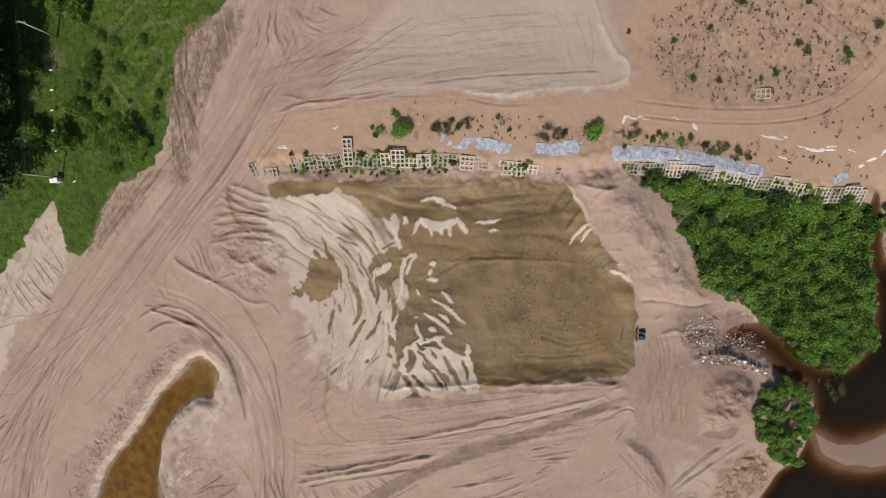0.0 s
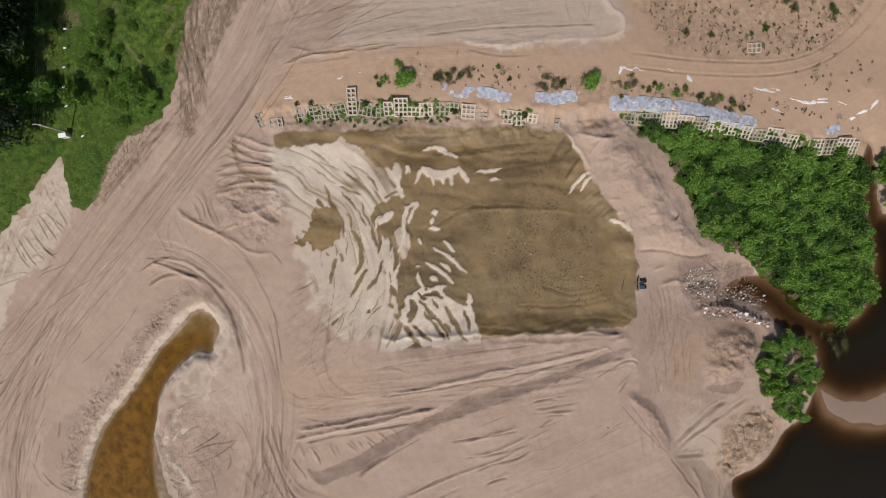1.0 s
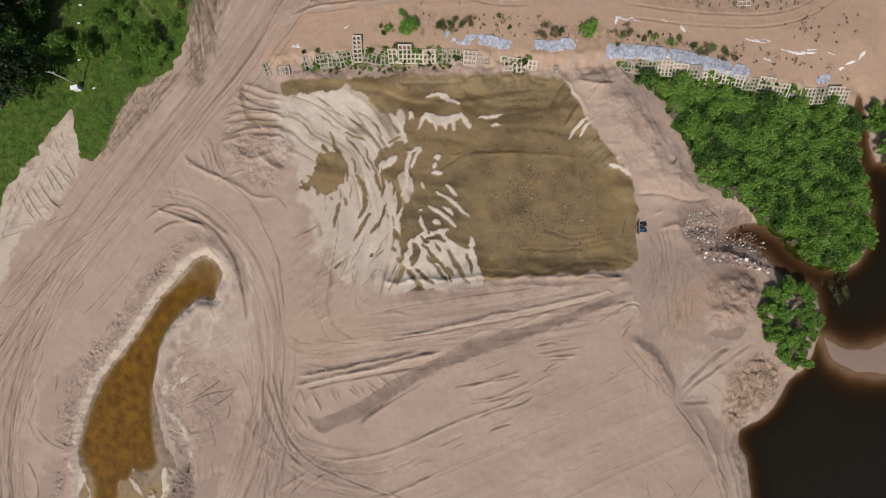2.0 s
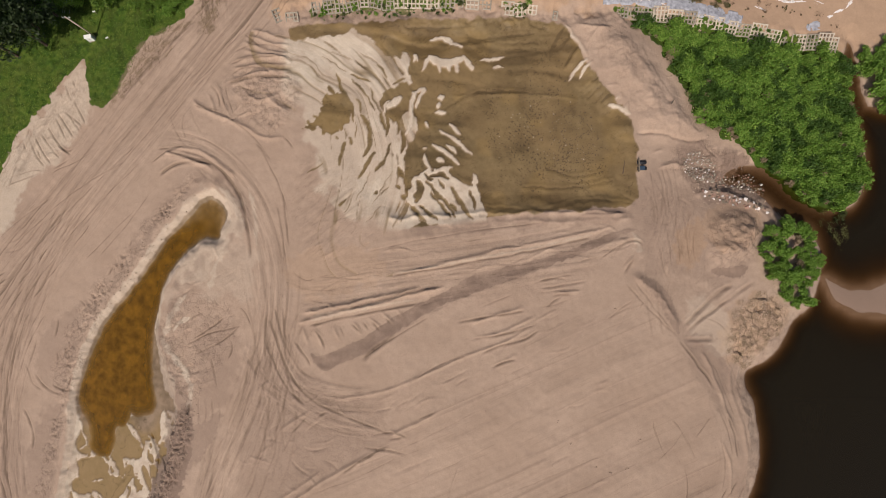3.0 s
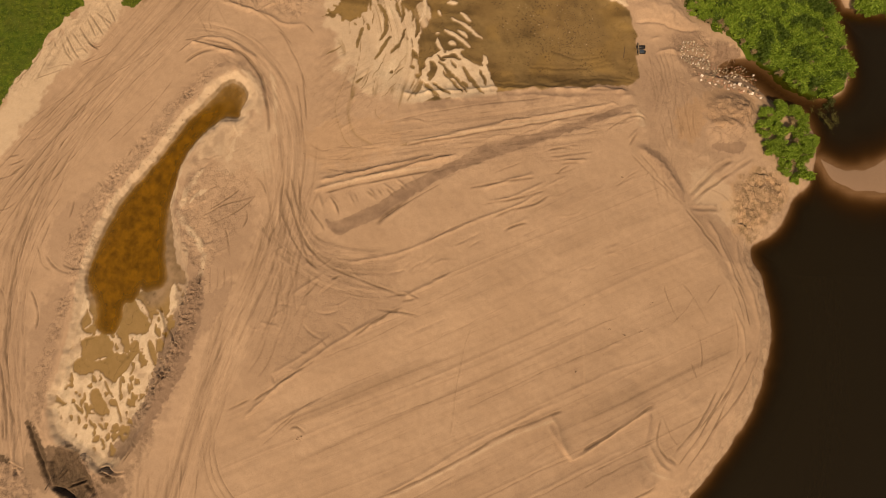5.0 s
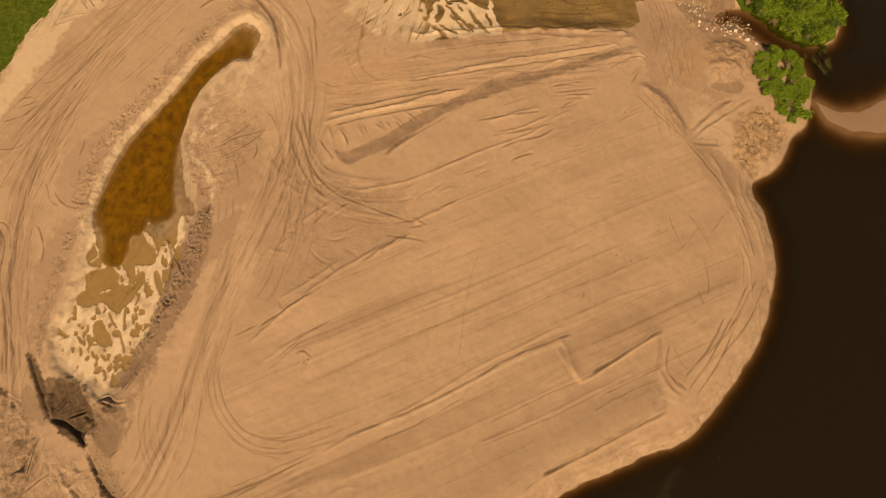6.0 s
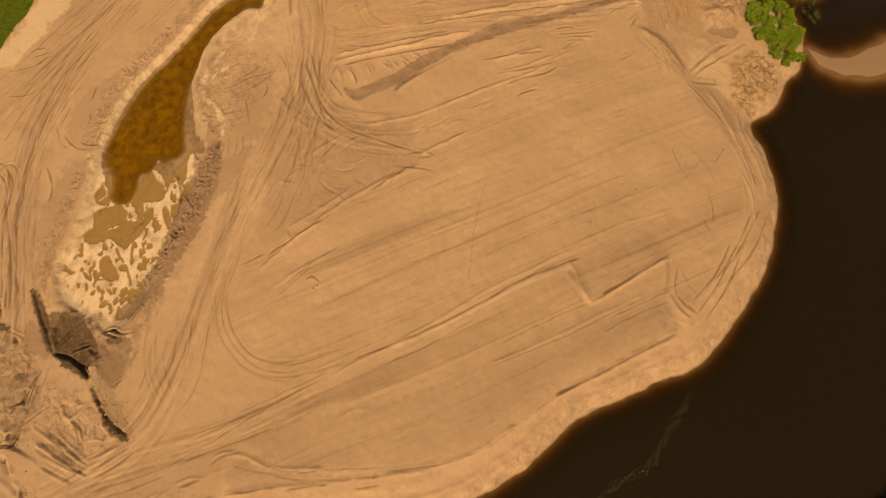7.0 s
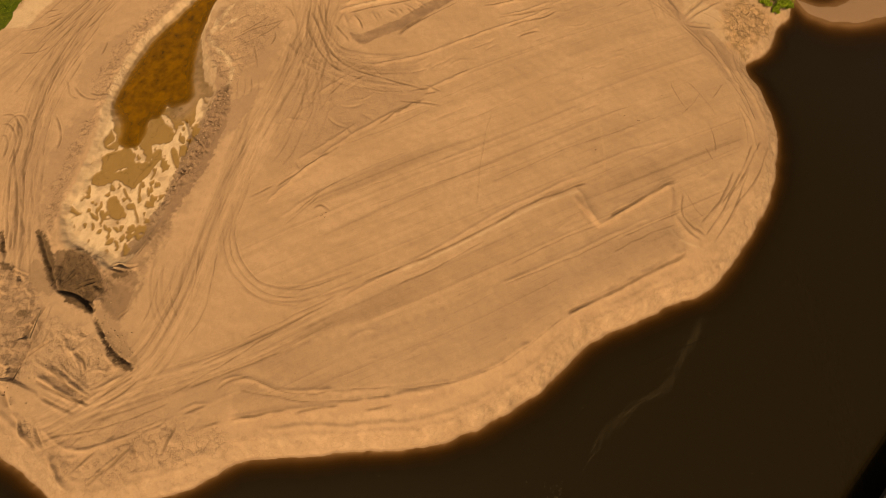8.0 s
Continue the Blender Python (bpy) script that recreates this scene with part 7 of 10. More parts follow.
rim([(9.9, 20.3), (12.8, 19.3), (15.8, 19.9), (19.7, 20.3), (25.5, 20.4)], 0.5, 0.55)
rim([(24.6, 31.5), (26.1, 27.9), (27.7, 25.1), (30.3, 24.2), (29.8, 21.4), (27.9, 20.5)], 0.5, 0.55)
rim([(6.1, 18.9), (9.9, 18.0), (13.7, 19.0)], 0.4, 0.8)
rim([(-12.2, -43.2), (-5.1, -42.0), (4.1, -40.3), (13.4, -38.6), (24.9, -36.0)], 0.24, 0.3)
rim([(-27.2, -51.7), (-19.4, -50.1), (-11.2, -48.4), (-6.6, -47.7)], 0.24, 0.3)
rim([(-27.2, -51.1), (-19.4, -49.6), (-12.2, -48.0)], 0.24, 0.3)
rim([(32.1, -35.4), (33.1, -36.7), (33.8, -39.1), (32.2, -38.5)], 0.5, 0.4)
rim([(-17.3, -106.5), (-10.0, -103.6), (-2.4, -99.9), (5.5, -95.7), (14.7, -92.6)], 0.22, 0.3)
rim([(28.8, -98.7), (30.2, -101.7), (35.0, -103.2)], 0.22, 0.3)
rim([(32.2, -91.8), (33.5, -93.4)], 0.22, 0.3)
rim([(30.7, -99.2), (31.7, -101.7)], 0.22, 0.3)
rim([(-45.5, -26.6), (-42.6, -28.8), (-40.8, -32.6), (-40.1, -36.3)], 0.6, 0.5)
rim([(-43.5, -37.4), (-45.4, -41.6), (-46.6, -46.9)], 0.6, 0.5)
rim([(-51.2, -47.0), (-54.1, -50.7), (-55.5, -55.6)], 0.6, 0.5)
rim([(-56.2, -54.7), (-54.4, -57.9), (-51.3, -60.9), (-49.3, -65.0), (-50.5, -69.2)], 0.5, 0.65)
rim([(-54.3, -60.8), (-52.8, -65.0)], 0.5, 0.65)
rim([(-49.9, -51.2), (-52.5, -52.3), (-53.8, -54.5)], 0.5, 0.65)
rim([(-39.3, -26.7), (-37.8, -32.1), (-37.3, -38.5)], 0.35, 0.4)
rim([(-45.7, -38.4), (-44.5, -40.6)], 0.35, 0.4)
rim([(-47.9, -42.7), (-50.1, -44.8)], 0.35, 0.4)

# turf, dead grass, damp and dry patches
w, d = from_shape(GRASS, 8.0)
paint(w, "grass", ease(-0.5, 0.5, d + 0.9 * fractal(GX[w], GY[w], 3.0, 51)))
H[w] += 0.1 * fractal(GX[w], GY[w], 1.1, 55, 3) * ease(0, 2, d)
def patch(shape, key, amount, size, seed):
    """A stain, a damp, a painted shade or a grown-over place with a ragged edge."""
    w, d = from_shape(shape, 4.0)
    soft = min(1.0, 0.45 * size)
    paint(w, key, amount * ease(-soft, soft, d + 0.8 * size * fractal(GX[w], GY[w], size, seed)))


patch([(-50.1, 22.6), (-47.8, 29.3), (-44.1, 32.4), (-36.7, 34.4), (-34.7, 32.4), (-39.1, 26.0), (-44.9, 16.5), (-47.2, 4.6), (-50.7, 3.6), (-50.8, 14.7)], "dry", 1.0, 1.0, 900)
patch([(-64.4, 3.7), (-55.8, 5.7), (-51.0, 7.6), (-57.3, 0.5), (-65.2, -5.9), (-70.8, -11.5), (-68.4, -5.9)], "dry", 0.8, 1.2, 911)
patch([(-36.7, 7.4), (-31.3, 13.2), (-23.0, 16.9), (-5.4, 19.5), (7.0, 17.5), (30.3, 19.1), (31.0, 25.2), (28.6, 39.8), (86.7, 40.4), (92.0, 0.4), (74.8, 1.2), (55.8, 3.9), (29.7, 7.2), (2.3, 7.3), (-17.3, 7.7), (-27.3, 7.3)], "ochre", 0.9, 2.5, 922)
patch([(-78.2, 28.5), (-70.9, 28.7), (-70.0, 25.6), (-74.3, 24.8)], "dry", 0.6, 1.5, 933)
patch([(-36.4, -54.6), (-26.5, -62.8), (-10.1, -66.7), (-18.0, -75.6), (-32.1, -85.6), (-39.2, -89.7), (-40.9, -77.1)], "damp_shade", 0.22, 2.5, 944)
patch([(56.2, -45.8), (61.6, -48.6), (63.0, -50.3), (62.2, -54.8), (55.3, -59.3), (53.2, -61.8), (49.7, -55.7), (51.8, -50.4)], "dry", 0.9, 1.8, 955)
patch([(56.2, -45.8), (61.6, -48.6), (63.0, -50.3), (62.2, -54.8), (55.3, -59.3), (53.2, -61.8), (48.5, -55.7), (51.2, -50.4)], "ochre", 0.6, 1.8, 966)
patch([(31.8, 30.8), (43.4, 36.6), (74.4, 38.7), (75.8, 26.7), (67.9, 19.1), (57.9, 16.7), (39.4, 17.4), (34.1, 21.5)], "dry", 0.5, 2.0, 977)
patch([(-14.2, 15.8), (5.1, 15.7), (5.2, 11.9), (-14.2, 11.1)], "dry", 0.35, 1.4, 988)
patch([(13.8, 13.3), (27.5, 13.4), (50.1, 10.3), (53.4, 7.8), (29.6, 9.9), (13.9, 10.0)], "dry", 0.6, 1.4, 999)
patch([(-27.9, 6.9), (-23.2, 9.0), (1.8, 8.9), (1.8, 6.2), (-27.4, 5.6)], "grass", 0.62, 1.2, 1010)
patch([(-27.9, 6.6), (1.8, 6.8), (1.8, 5.0), (-27.4, 4.6)], "dry", 0.55, 0.8, 1011)
patch([(8.1, 7.2), (13.9, 7.3), (14.0, 5.4), (8.6, 5.4)], "grass", 0.6, 1.0, 1021)
patch([(28.7, 7.2), (39.9, 6.5), (55.8, 4.2), (74.7, 1.9), (75.9, 0.2), (55.9, 1.9), (30.8, 5.8)], "grass", 0.95, 1.0, 1032)
# dark strips where the blade cut in: damp sand, with the faces' shade painted in
patch([(32.6, -43.4), (35.3, -43.7), (37.4, -45.1), (39.5, -47.7), (40.5, -51.0), (40.8, -54.3), (39.9, -54.1), (38.3, -51.5), (36.3, -47.9), (34.2, -45.3)], "damp_shade", 0.55, 0.3, 2073)
patch([(41.0, -54.8), (44.8, -55.2), (48.1, -57.3), (51.3, -61.5), (53.4, -65.7), (47.8, -65.5), (44.6, -61.3), (42.0, -57.7)], "damp_shade", 0.42, 0.3, 2058)
patch([(34.0, -32.3), (37.3, -32.5), (37.6, -33.8), (36.4, -35.4), (34.2, -35.6)], "damp_shade", 0.45, 0.3, 2066)
patch([(-67.6, -103.7), (-65.0, -103.2), (-62.1, -103.6), (-61.2, -105.6), (-62.2, -109.4), (-62.9, -112.7), (-65.4, -111.3), (-67.7, -109.3)], "damp_shade", 0.6, 0.3, 2078)
patch(THICKET, "grass", 1.0, 1.5, 1043)
patch([(57.8, -35.5), (61.6, -33.4), (66.7, -34.7), (69.0, -38.1), (68.9, -43.8), (64.1, -48.8), (59.2, -45.7)], "grass", 0.2, 1.0, 1054)
patch([(50.5, -20.1), (55.4, -19.4), (57.6, -22.5), (55.3, -25.8), (51.1, -24.4)], "damp_shade", 0.9, 0.8, 1065)
patch([(33.1, -26.0), (40.5, -25.1), (43.0, -30.6), (36.9, -39.0), (33.0, -36.7)], "damp_shade", 0.38, 3.0, 1076)
patch([(33.3, -19.8), (46.1, -28.5), (56.3, -31.1), (58.5, -37.8), (52.8, -44.2), (42.8, -45.9), (34.7, -38.9)], "damp_shade", 0.25, 2.0, 1087)
patch([(-32.7, 3.4), (-23.4, 3.9), (19.9, 4.3), (20.9, 3.3), (0.4, 2.4), (-23.4, 1.9)], "damp_shade", 0.5, 1.5, 1098)
patch([(40.1, -18.3), (47.7, -18.5), (55.5, -21.3), (61.8, -30.1), (52.9, -30.9), (43.9, -28.4)], "damp_shade", 0.6, 1.4, 1109)
patch([(-78.1, -101.7), (-75.2, -99.4), (-70.6, -100.8), (-67.7, -104.6), (-66.0, -107.4), (-68.8, -107.9), (-69.0, -110.2), (-74.0, -107.4), (-76.9, -106.6)], "damp_shade", 1.0, 0.5, 1120)
patch([(-68.8, -110.9), (-64.1, -115.2), (-59.1, -119.8), (-62.2, -118.8), (-65.6, -115.2)], "damp_shade", 0.7, 0.5, 1131)
patch([(-84.1, -94.6), (-79.3, -100.8), (-76.6, -106.1), (-77.7, -106.5), (-81.6, -99.6)], "damp_shade", 0.9, 0.4, 1142)
patch([(-54.4, -71.3), (-50.9, -67.1), (-48.9, -72.2), (-51.7, -81.4), (-56.9, -90.7), (-60.6, -95.5), (-62.2, -95.6), (-57.9, -85.9), (-54.3, -77.9)], "damp_shade", 0.5, 0.8, 1153)
patch([(-57.9, -53.4), (-55.2, -63.0), (-50.8, -68.2), (-51.5, -75.4), (-55.2, -80.6), (-54.7, -71.4), (-57.1, -63.0)], "damp_shade", 0.55, 0.7, 1164)
patch([(-1.1, -108.5), (15.4, -102.0), (31.1, -97.1), (32.4, -103.2), (15.1, -111.1), (7.3, -115.4), (-0.1, -119.9), (-8.8, -123.3), (-25.7, -125.2), (-17.3, -116.9)], "damp_shade", 0.2, 2.5, 1175)
patch([(-10.9, -34.2), (5.5, -33.0), (32.8, -31.5), (33.4, -33.4), (10.6, -34.6), (-9.9, -36.6)], "damp_shade", 0.45, 1.6, 1186)
# the curved scarp's far face, darkened in colour for its shade
patch([(32.1, -43.1), (35.9, -43.6), (39.9, -50.5), (43.3, -58.8), (49.9, -68.1), (47.7, -68.1), (40.6, -57.8), (36.7, -49.4)], "damp_shade", 0.2, 1.2, 1208)
patch([(-90.2, -14.1), (-78.9, -1.6), (-76.0, 1.6), (-73.5, -11.5), (-83.7, -22.1), (-91.7, -26.9), (-99.6, -31.8), (-98.0, -19.9)], "pale", 0.5, 2.0, 1219)
patch([(1.3, 20.4), (15.6, 20.5), (30.2, 21.5), (30.2, 19.8), (15.7, 18.9), (7.0, 17.7)], "pale", 0.4, 1.2, 1230)
patch([(-31.7, 1.9), (-19.4, 1.9), (-9.5, -5.5), (-10.8, -27.9), (-20.3, -34.5), (-26.3, -24.0), (-30.1, -11.7)], "pale", 0.55, 2.5, 1241)
patch([(-53.4, -38.1), (-43.0, -35.1), (-37.2, -38.6), (-36.8, -46.2), (-42.3, -48.2), (-51.1, -45.9), (-54.4, -49.1), (-55.8, -54.5), (-56.3, -48.0)], "pale", 0.2, 2.5, 1252)
patch([(-48.0, -27.0), (-41.8, -28.9), (-39.9, -35.4), (-44.9, -42.4), (-54.9, -47.9), (-50.4, -36.0), (-53.5, -29.5)], "pale", 0.4, 2.0, 1263)
patch([(-30.8, -60.1), (-27.6, -65.1), (-21.3, -68.0), (-11.0, -71.8), (-12.0, -73.7), (-25.3, -80.0), (-31.5, -81.3), (-34.7, -79.4), (-33.8, -71.4)], "damp_shade", 0.3, 1.2, 1500)
patch([(-43.1, -51.1), (-39.6, -54.2), (-40.5, -63.5), (-44.8, -69.8), (-49.4, -70.0), (-48.5, -59.6), (-49.8, -55.4), (-46.4, -52.2)], "damp_shade", 0.3, 1.2, 1511)
patch([(-80.2, -51.8), (-73.7, -49.4), (-74.6, -58.3), (-78.2, -65.1), (-75.4, -67.2), (-80.7, -67.4), (-84.8, -62.0), (-83.8, -56.3)], "damp_shade", 0.28, 1.0, 1522)
patch([(-58.3, -51.3), (-55.8, -52.9), (-54.4, -59.8), (-50.7, -64.9), (-48.8, -67.9), (-51.7, -69.1), (-55.4, -64.0), (-57.7, -59.9)], "damp_shade", 0.45, 0.5, 1533)
patch([(-53.9, -74.4), (-49.3, -72.1), (-42.6, -67.6), (-44.7, -73.9), (-50.2, -80.4), (-56.0, -82.9), (-57.2, -81.9)], "damp_shade", 0.45, 0.7, 1544)
patch([(32.4, -31.2), (41.1, -32.2), (40.3, -40.6), (35.3, -44.8), (33.3, -38.5)], "damp_shade", 0.3, 1.0, 1555)
patch([(39.9, -36.4), (45.6, -32.1), (47.7, -36.4), (44.1, -41.6), (40.8, -42.7)], "ochre", 0.8, 1.0, 1566)
patch([(41.8, -46.9), (50.6, -49.0), (51.4, -57.4), (48.0, -59.3), (42.6, -54.1)], "pale", 0.25, 1.0, 1577)
patch([(-32.3, -39.5), (-17.5, -37.5), (-11.2, -41.6), (-17.4, -45.7), (-30.0, -48.9)], "ochre", 0.35, 1.5, 1588)
patch([(-32.5, 8.4), (-23.3, 6.3), (-9.4, 5.3), (6.2, 5.2), (19.9, 4.3), (19.9, 2.8), (6.2, 3.3), (-9.4, 3.3), (-23.4, 4.4), (-31.6, 4.4)], "damp_shade", 0.5, 0.8, 1599)
patch([(-41.9, -119.5), (-29.6, -116.5), (-12.0, -113.6), (10.3, -105.0), (30.1, -97.1), (31.4, -103.2), (9.3, -113.2), (-0.2, -120.7), (-12.2, -124.0), (-29.1, -125.1)], "damp_shade", 0.24, 1.0, 1610)
patch([(-41.6, -122.0), (-29.1, -125.1), (-17.2, -125.1), (-8.8, -124.1), (-8.9, -125.3), (-17.2, -127.8), (-32.3, -127.4), (-41.7, -128.0)], "damp_shade", 0.3, 0.8, 1621)
patch([(-68.1, -105.6), (-62.0, -106.9), (-60.9, -109.8), (-64.1, -113.4), (-60.2, -117.2), (-57.6, -119.8), (-61.1, -119.3), (-65.8, -114.3), (-68.5, -110.4)], "peat_shade", 0.3, 0.6, 1632)
patch([(-63.4, -97.7), (-58.3, -96.0), (-59.7, -100.1), (-63.2, -103.9), (-67.3, -104.6), (-68.3, -102.5), (-64.9, -100.7)], "peat_shade", 0.3, 0.6, 1643)
patch([(-82.9, -99.6), (-78.6, -102.9), (-76.2, -107.1), (-79.4, -107.0), (-82.8, -104.8)], "peat_shade", 0.35, 0.6, 1654)
patch([(-88.2, -102.5), (-82.2, -104.8), (-76.9, -111.0), (-75.9, -118.4), (-79.9, -121.8)], "damp_shade", 0.35, 0.8, 1665)
patch([(-58.6, -124.0), (-51.4, -123.4), (-43.5, -121.1), (-40.9, -127.6), (-48.1, -132.1), (-54.4, -135.7), (-64.6, -135.6), (-61.2, -131.9)], "damp_shade", 0.22, 1.0, 1676)
# pit and crevices: the narrow shapes paint shade into the cut furrows
patch([(-84.3, -94.7), (-82.2, -95.3), (-79.4, -99.2), (-77.6, -103.0), (-77.2, -105.9), (-79.5, -102.9), (-81.7, -99.1)], "peat_shade", 1.0, 0.35, 1800)
patch([(-79.5, -99.3), (-76.4, -99.1), (-73.1, -99.1), (-70.3, -102.2), (-67.7, -106.8), (-69.3, -107.5), (-73.2, -106.8), (-76.2, -107.1), (-77.6, -104.0)], "peat_shade", 0.8, 0.5, 1811)
patch([(-70.0, -107.4), (-68.6, -109.4), (-68.0, -111.0), (-70.0, -110.5), (-71.6, -109.3), (-74.7, -108.7), (-74.0, -107.7)], "peat_shade", 1.0, 0.35, 1822)
patch([(-68.4, -111.0), (-66.8, -112.5), (-64.5, -115.7), (-61.6, -118.5), (-58.5, -120.2), (-59.8, -120.5), (-62.6, -118.8), (-65.4, -115.7)], "peat_shade", 0.95, 0.35, 1833)
patch([(-67.4, -110.9), (-64.6, -111.5), (-60.8, -115.3), (-59.2, -118.9), (-61.4, -118.2), (-64.4, -115.2)], "peat_shade", 0.3, 0.9, 1844)
patch([(-66.7, -104.2), (-64.8, -103.6), (-62.5, -104.3), (-64.2, -105.0), (-66.1, -105.1)], "peat_shade", 0.9, 0.35, 1855)
patch([(-88.9, -100.4), (-86.3, -101.5), (-85.7, -102.6), (-88.3, -102.3)], "peat_shade", 0.9, 0.35, 1866)
patch([(-82.4, -109.8), (-80.4, -109.7), (-79.9, -111.1), (-81.6, -111.2)], "peat_shade", 0.7, 0.35, 1877)
patch([(-90.9, -94.3), (-89.9, -94.9), (-88.8, -98.3), (-89.3, -99.3)], "peat_shade", 1.0, 0.3, 1888)
# the heap's grey foot shade, painted into the sand's colour
patch([(47.0, -41.9), (50.4, -42.0), (53.0, -41.6), (55.0, -41.8), (53.4, -44.2), (50.2, -43.8), (47.7, -43.4)], "damp_shade", 0.8, 0.3, 1899)
patch([(50.8, -38.5), (53.4, -36.9), (53.9, -37.6), (53.5, -39.2)], "damp_shade", 0.6, 0.4, 1900)
patch([(41.7, -54.3), (47.0, -54.6), (48.1, -55.6), (42.8, -56.4)], "damp_shade", 0.45, 0.6, 1910)
patch([(46.3, -30.0), (57.7, -30.0), (58.3, -34.1), (54.4, -38.5), (48.7, -39.5), (46.0, -36.4)], "ochre", 0.6, 1.0, 1921)
patch([(-50.0, -65.9), (-48.8, -73.1), (-50.4, -82.2), (-55.1, -91.3), (-60.4, -99.4), (-64.8, -101.7), (-66.9, -100.1), (-60.5, -92.6), (-58.1, -83.5), (-57.0, -77.4), (-53.8, -73.2)], "damp_shade", 0.85, 0.6, 2000)
patch([(-81.7, -69.2), (-76.7, -68.7), (-77.4, -73.6), (-79.7, -79.0), (-80.3, -88.5), (-78.4, -93.6), (-82.4, -92.7), (-85.9, -84.4), (-84.6, -75.8)], "damp_shade", 0.35, 0.9, 2011)
patch([(-92.6, -69.3), (-86.1, -73.7), (-85.9, -84.4), (-83.3, -94.8), (-88.1, -100.9)], "damp_shade", 0.25, 1.2, 2022)
patch([(-39.3, -77.0), (-29.2, -66.9), (-10.7, -72.8), (-26.6, -82.7), (-38.7, -88.7), (-41.0, -84.9)], "damp_shade", 0.2, 1.0, 2033)
patch([(-90.5, -15.0), (-94.8, -22.6), (-98.2, -29.2), (-102.0, -40.0), (-104.6, -47.4), (-100.0, -48.0), (-95.0, -38.5), (-90.5, -29.5), (-86.5, -22.0)], "pale", 0.6, 1.6, 2100)
w, d = from_shape(THICKET, 5.0)
paint(w, "grass", 0.9 * ease(-1.2, -0.6, d + 0.7 * fractal(GX[w], GY[w], 1.5, 57, 3)) * (GX[w] > 50))
w, d = from_shape(BASIN, 3.0)
for key in ("damp_shade", "grass"):
    wipe(w, key, ease(0, 1, d))


def ground_z(x, y):
    """Height of the built ground at a place."""
    i = min(max(int(np.searchsorted(AX_X, x)) - 1, 0), len(AX_X) - 2)
    j = min(max(int(np.searchsorted(AX_Y, y)) - 1, 0), len(AX_Y) - 2)
    u, v = (x - AX_X[i]) / (AX_X[i + 1] - AX_X[i]), (y - AX_Y[j]) / (AX_Y[j + 1] - AX_Y[j])
    return float((H[j, i] * (1 - u) + H[j, i + 1] * u) * (1 - v) + (H[j + 1, i] * (1 - u) + H[j + 1, i + 1] * u) * v)


def ground_material():
    m, t, b = mat("sand_ground", 0.95)
    n1, n2, n3, n4 = noise_node(t, 0.07, 6, 0.6), noise_node(t, 0.9, 9, 0.68), noise_node(t, 9.0, 4, 0.7), noise_node(t, 0.3, 5)
    n5, flow = noise_node(t, 2.6, 4, 0.65), noise_node(t, 3.0, 4, 0.65, "flow")
    n6, n7 = noise_node(t, 4.5, 5, 0.7), noise_node(t, 1.7, 3, 0.6)
    sand = ramp(t, n1, [(0.35, SAND[0]), (0.65, SAND[1])])
    sand = blend(t, ramp(t, n2, [(0.42, (0, 0, 0)), (0.68, (0.38, 0.38, 0.38))]), sand, SAND[2])
    sand = blend(t, ramp(t, n4, [(0.45, (0, 0, 0)), (0.7, (0.35, 0.35, 0.35))]), sand, SAND[3])
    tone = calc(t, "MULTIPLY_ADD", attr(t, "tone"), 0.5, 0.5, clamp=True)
    pale = ramp(t, n2, [(0.3, (0.55, 0.445, 0.34)), (0.7, (0.66, 0.555, 0.44))])
    sand = blend(t, attr(t, "ochre"), sand, ramp(t, n2, [(0.3, (0.47, 0.312, 0.205)), (0.7, (0.41, 0.27, 0.175))]))
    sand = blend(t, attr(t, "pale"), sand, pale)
    # these two masks darken damp and dark soil, and carry painted shade
    sand = blend(t, attr(t, "damp_shade"), sand, (0.222, 0.152, 0.116))
    sand = blend(t, attr(t, "peat_shade"), sand, ramp(t, n2, [(0.35, (0.075, 0.050, 0.034)), (0.65, (0.135, 0.092, 0.062))]))
    straw = ramp(t, n3, [(0.35, (0.13, 0.085, 0.05)), (0.55, (0.30, 0.21, 0.14)), (0.7, (0.09, 0.10, 0.03))])
    sand = blend(t, calc(t, "MULTIPLY", attr(t, "dry"), ramp(t, calc(t, "MULTIPLY_ADD", calc(t, "SUBTRACT", flow, 0.5), calc(t, "MULTIPLY", attr(t, "worn"), 1.6), n2), [(0.4, (0, 0, 0)), (0.6, (1, 1, 1))])), sand, straw)
    mud = ramp(t, n2, [(0.3, (0.168, 0.116, 0.056)), (0.7, (0.235, 0.164, 0.080))])
    mud = blend(t, ramp(t, n1, [(0.4, (0, 0, 0)), (0.6, (0.7, 0.7, 0.7))]), mud, (0.225, 0.148, 0.07))
    mud = blend(t, calc(t, "MULTIPLY", attr(t, "ochre"), 0.8), mud, (0.285, 0.185, 0.072))
    sand = blend(t, attr(t, "wet"), sand, mud)
    sand = blend(t, calc(t, "MULTIPLY", calc(t, "MULTIPLY", attr(t, "dry"), attr(t, "wet")), ramp(t, n5, [(0.55, (0, 0, 0)), (0.61, (0.85, 0.85, 0.85))])), sand, (0.075, 0.047, 0.026))
    lines = ramp(t, flow, [(0.30, (0.74, 0.73, 0.72)), (0.45, (0.96, 0.96, 0.96)), (0.64, (1.08, 1.08, 1.08))])
    sand = blend(t, attr(t, "worn"), sand, blend(t, 1.0, sand, lines, "MULTIPLY"))
    turf = ramp(t, n2, [(0.36, (0.018, 0.042, 0.004)), (0.5, (0.060, 0.108, 0.010)), (0.64, (0.135, 0.175, 0.026))])
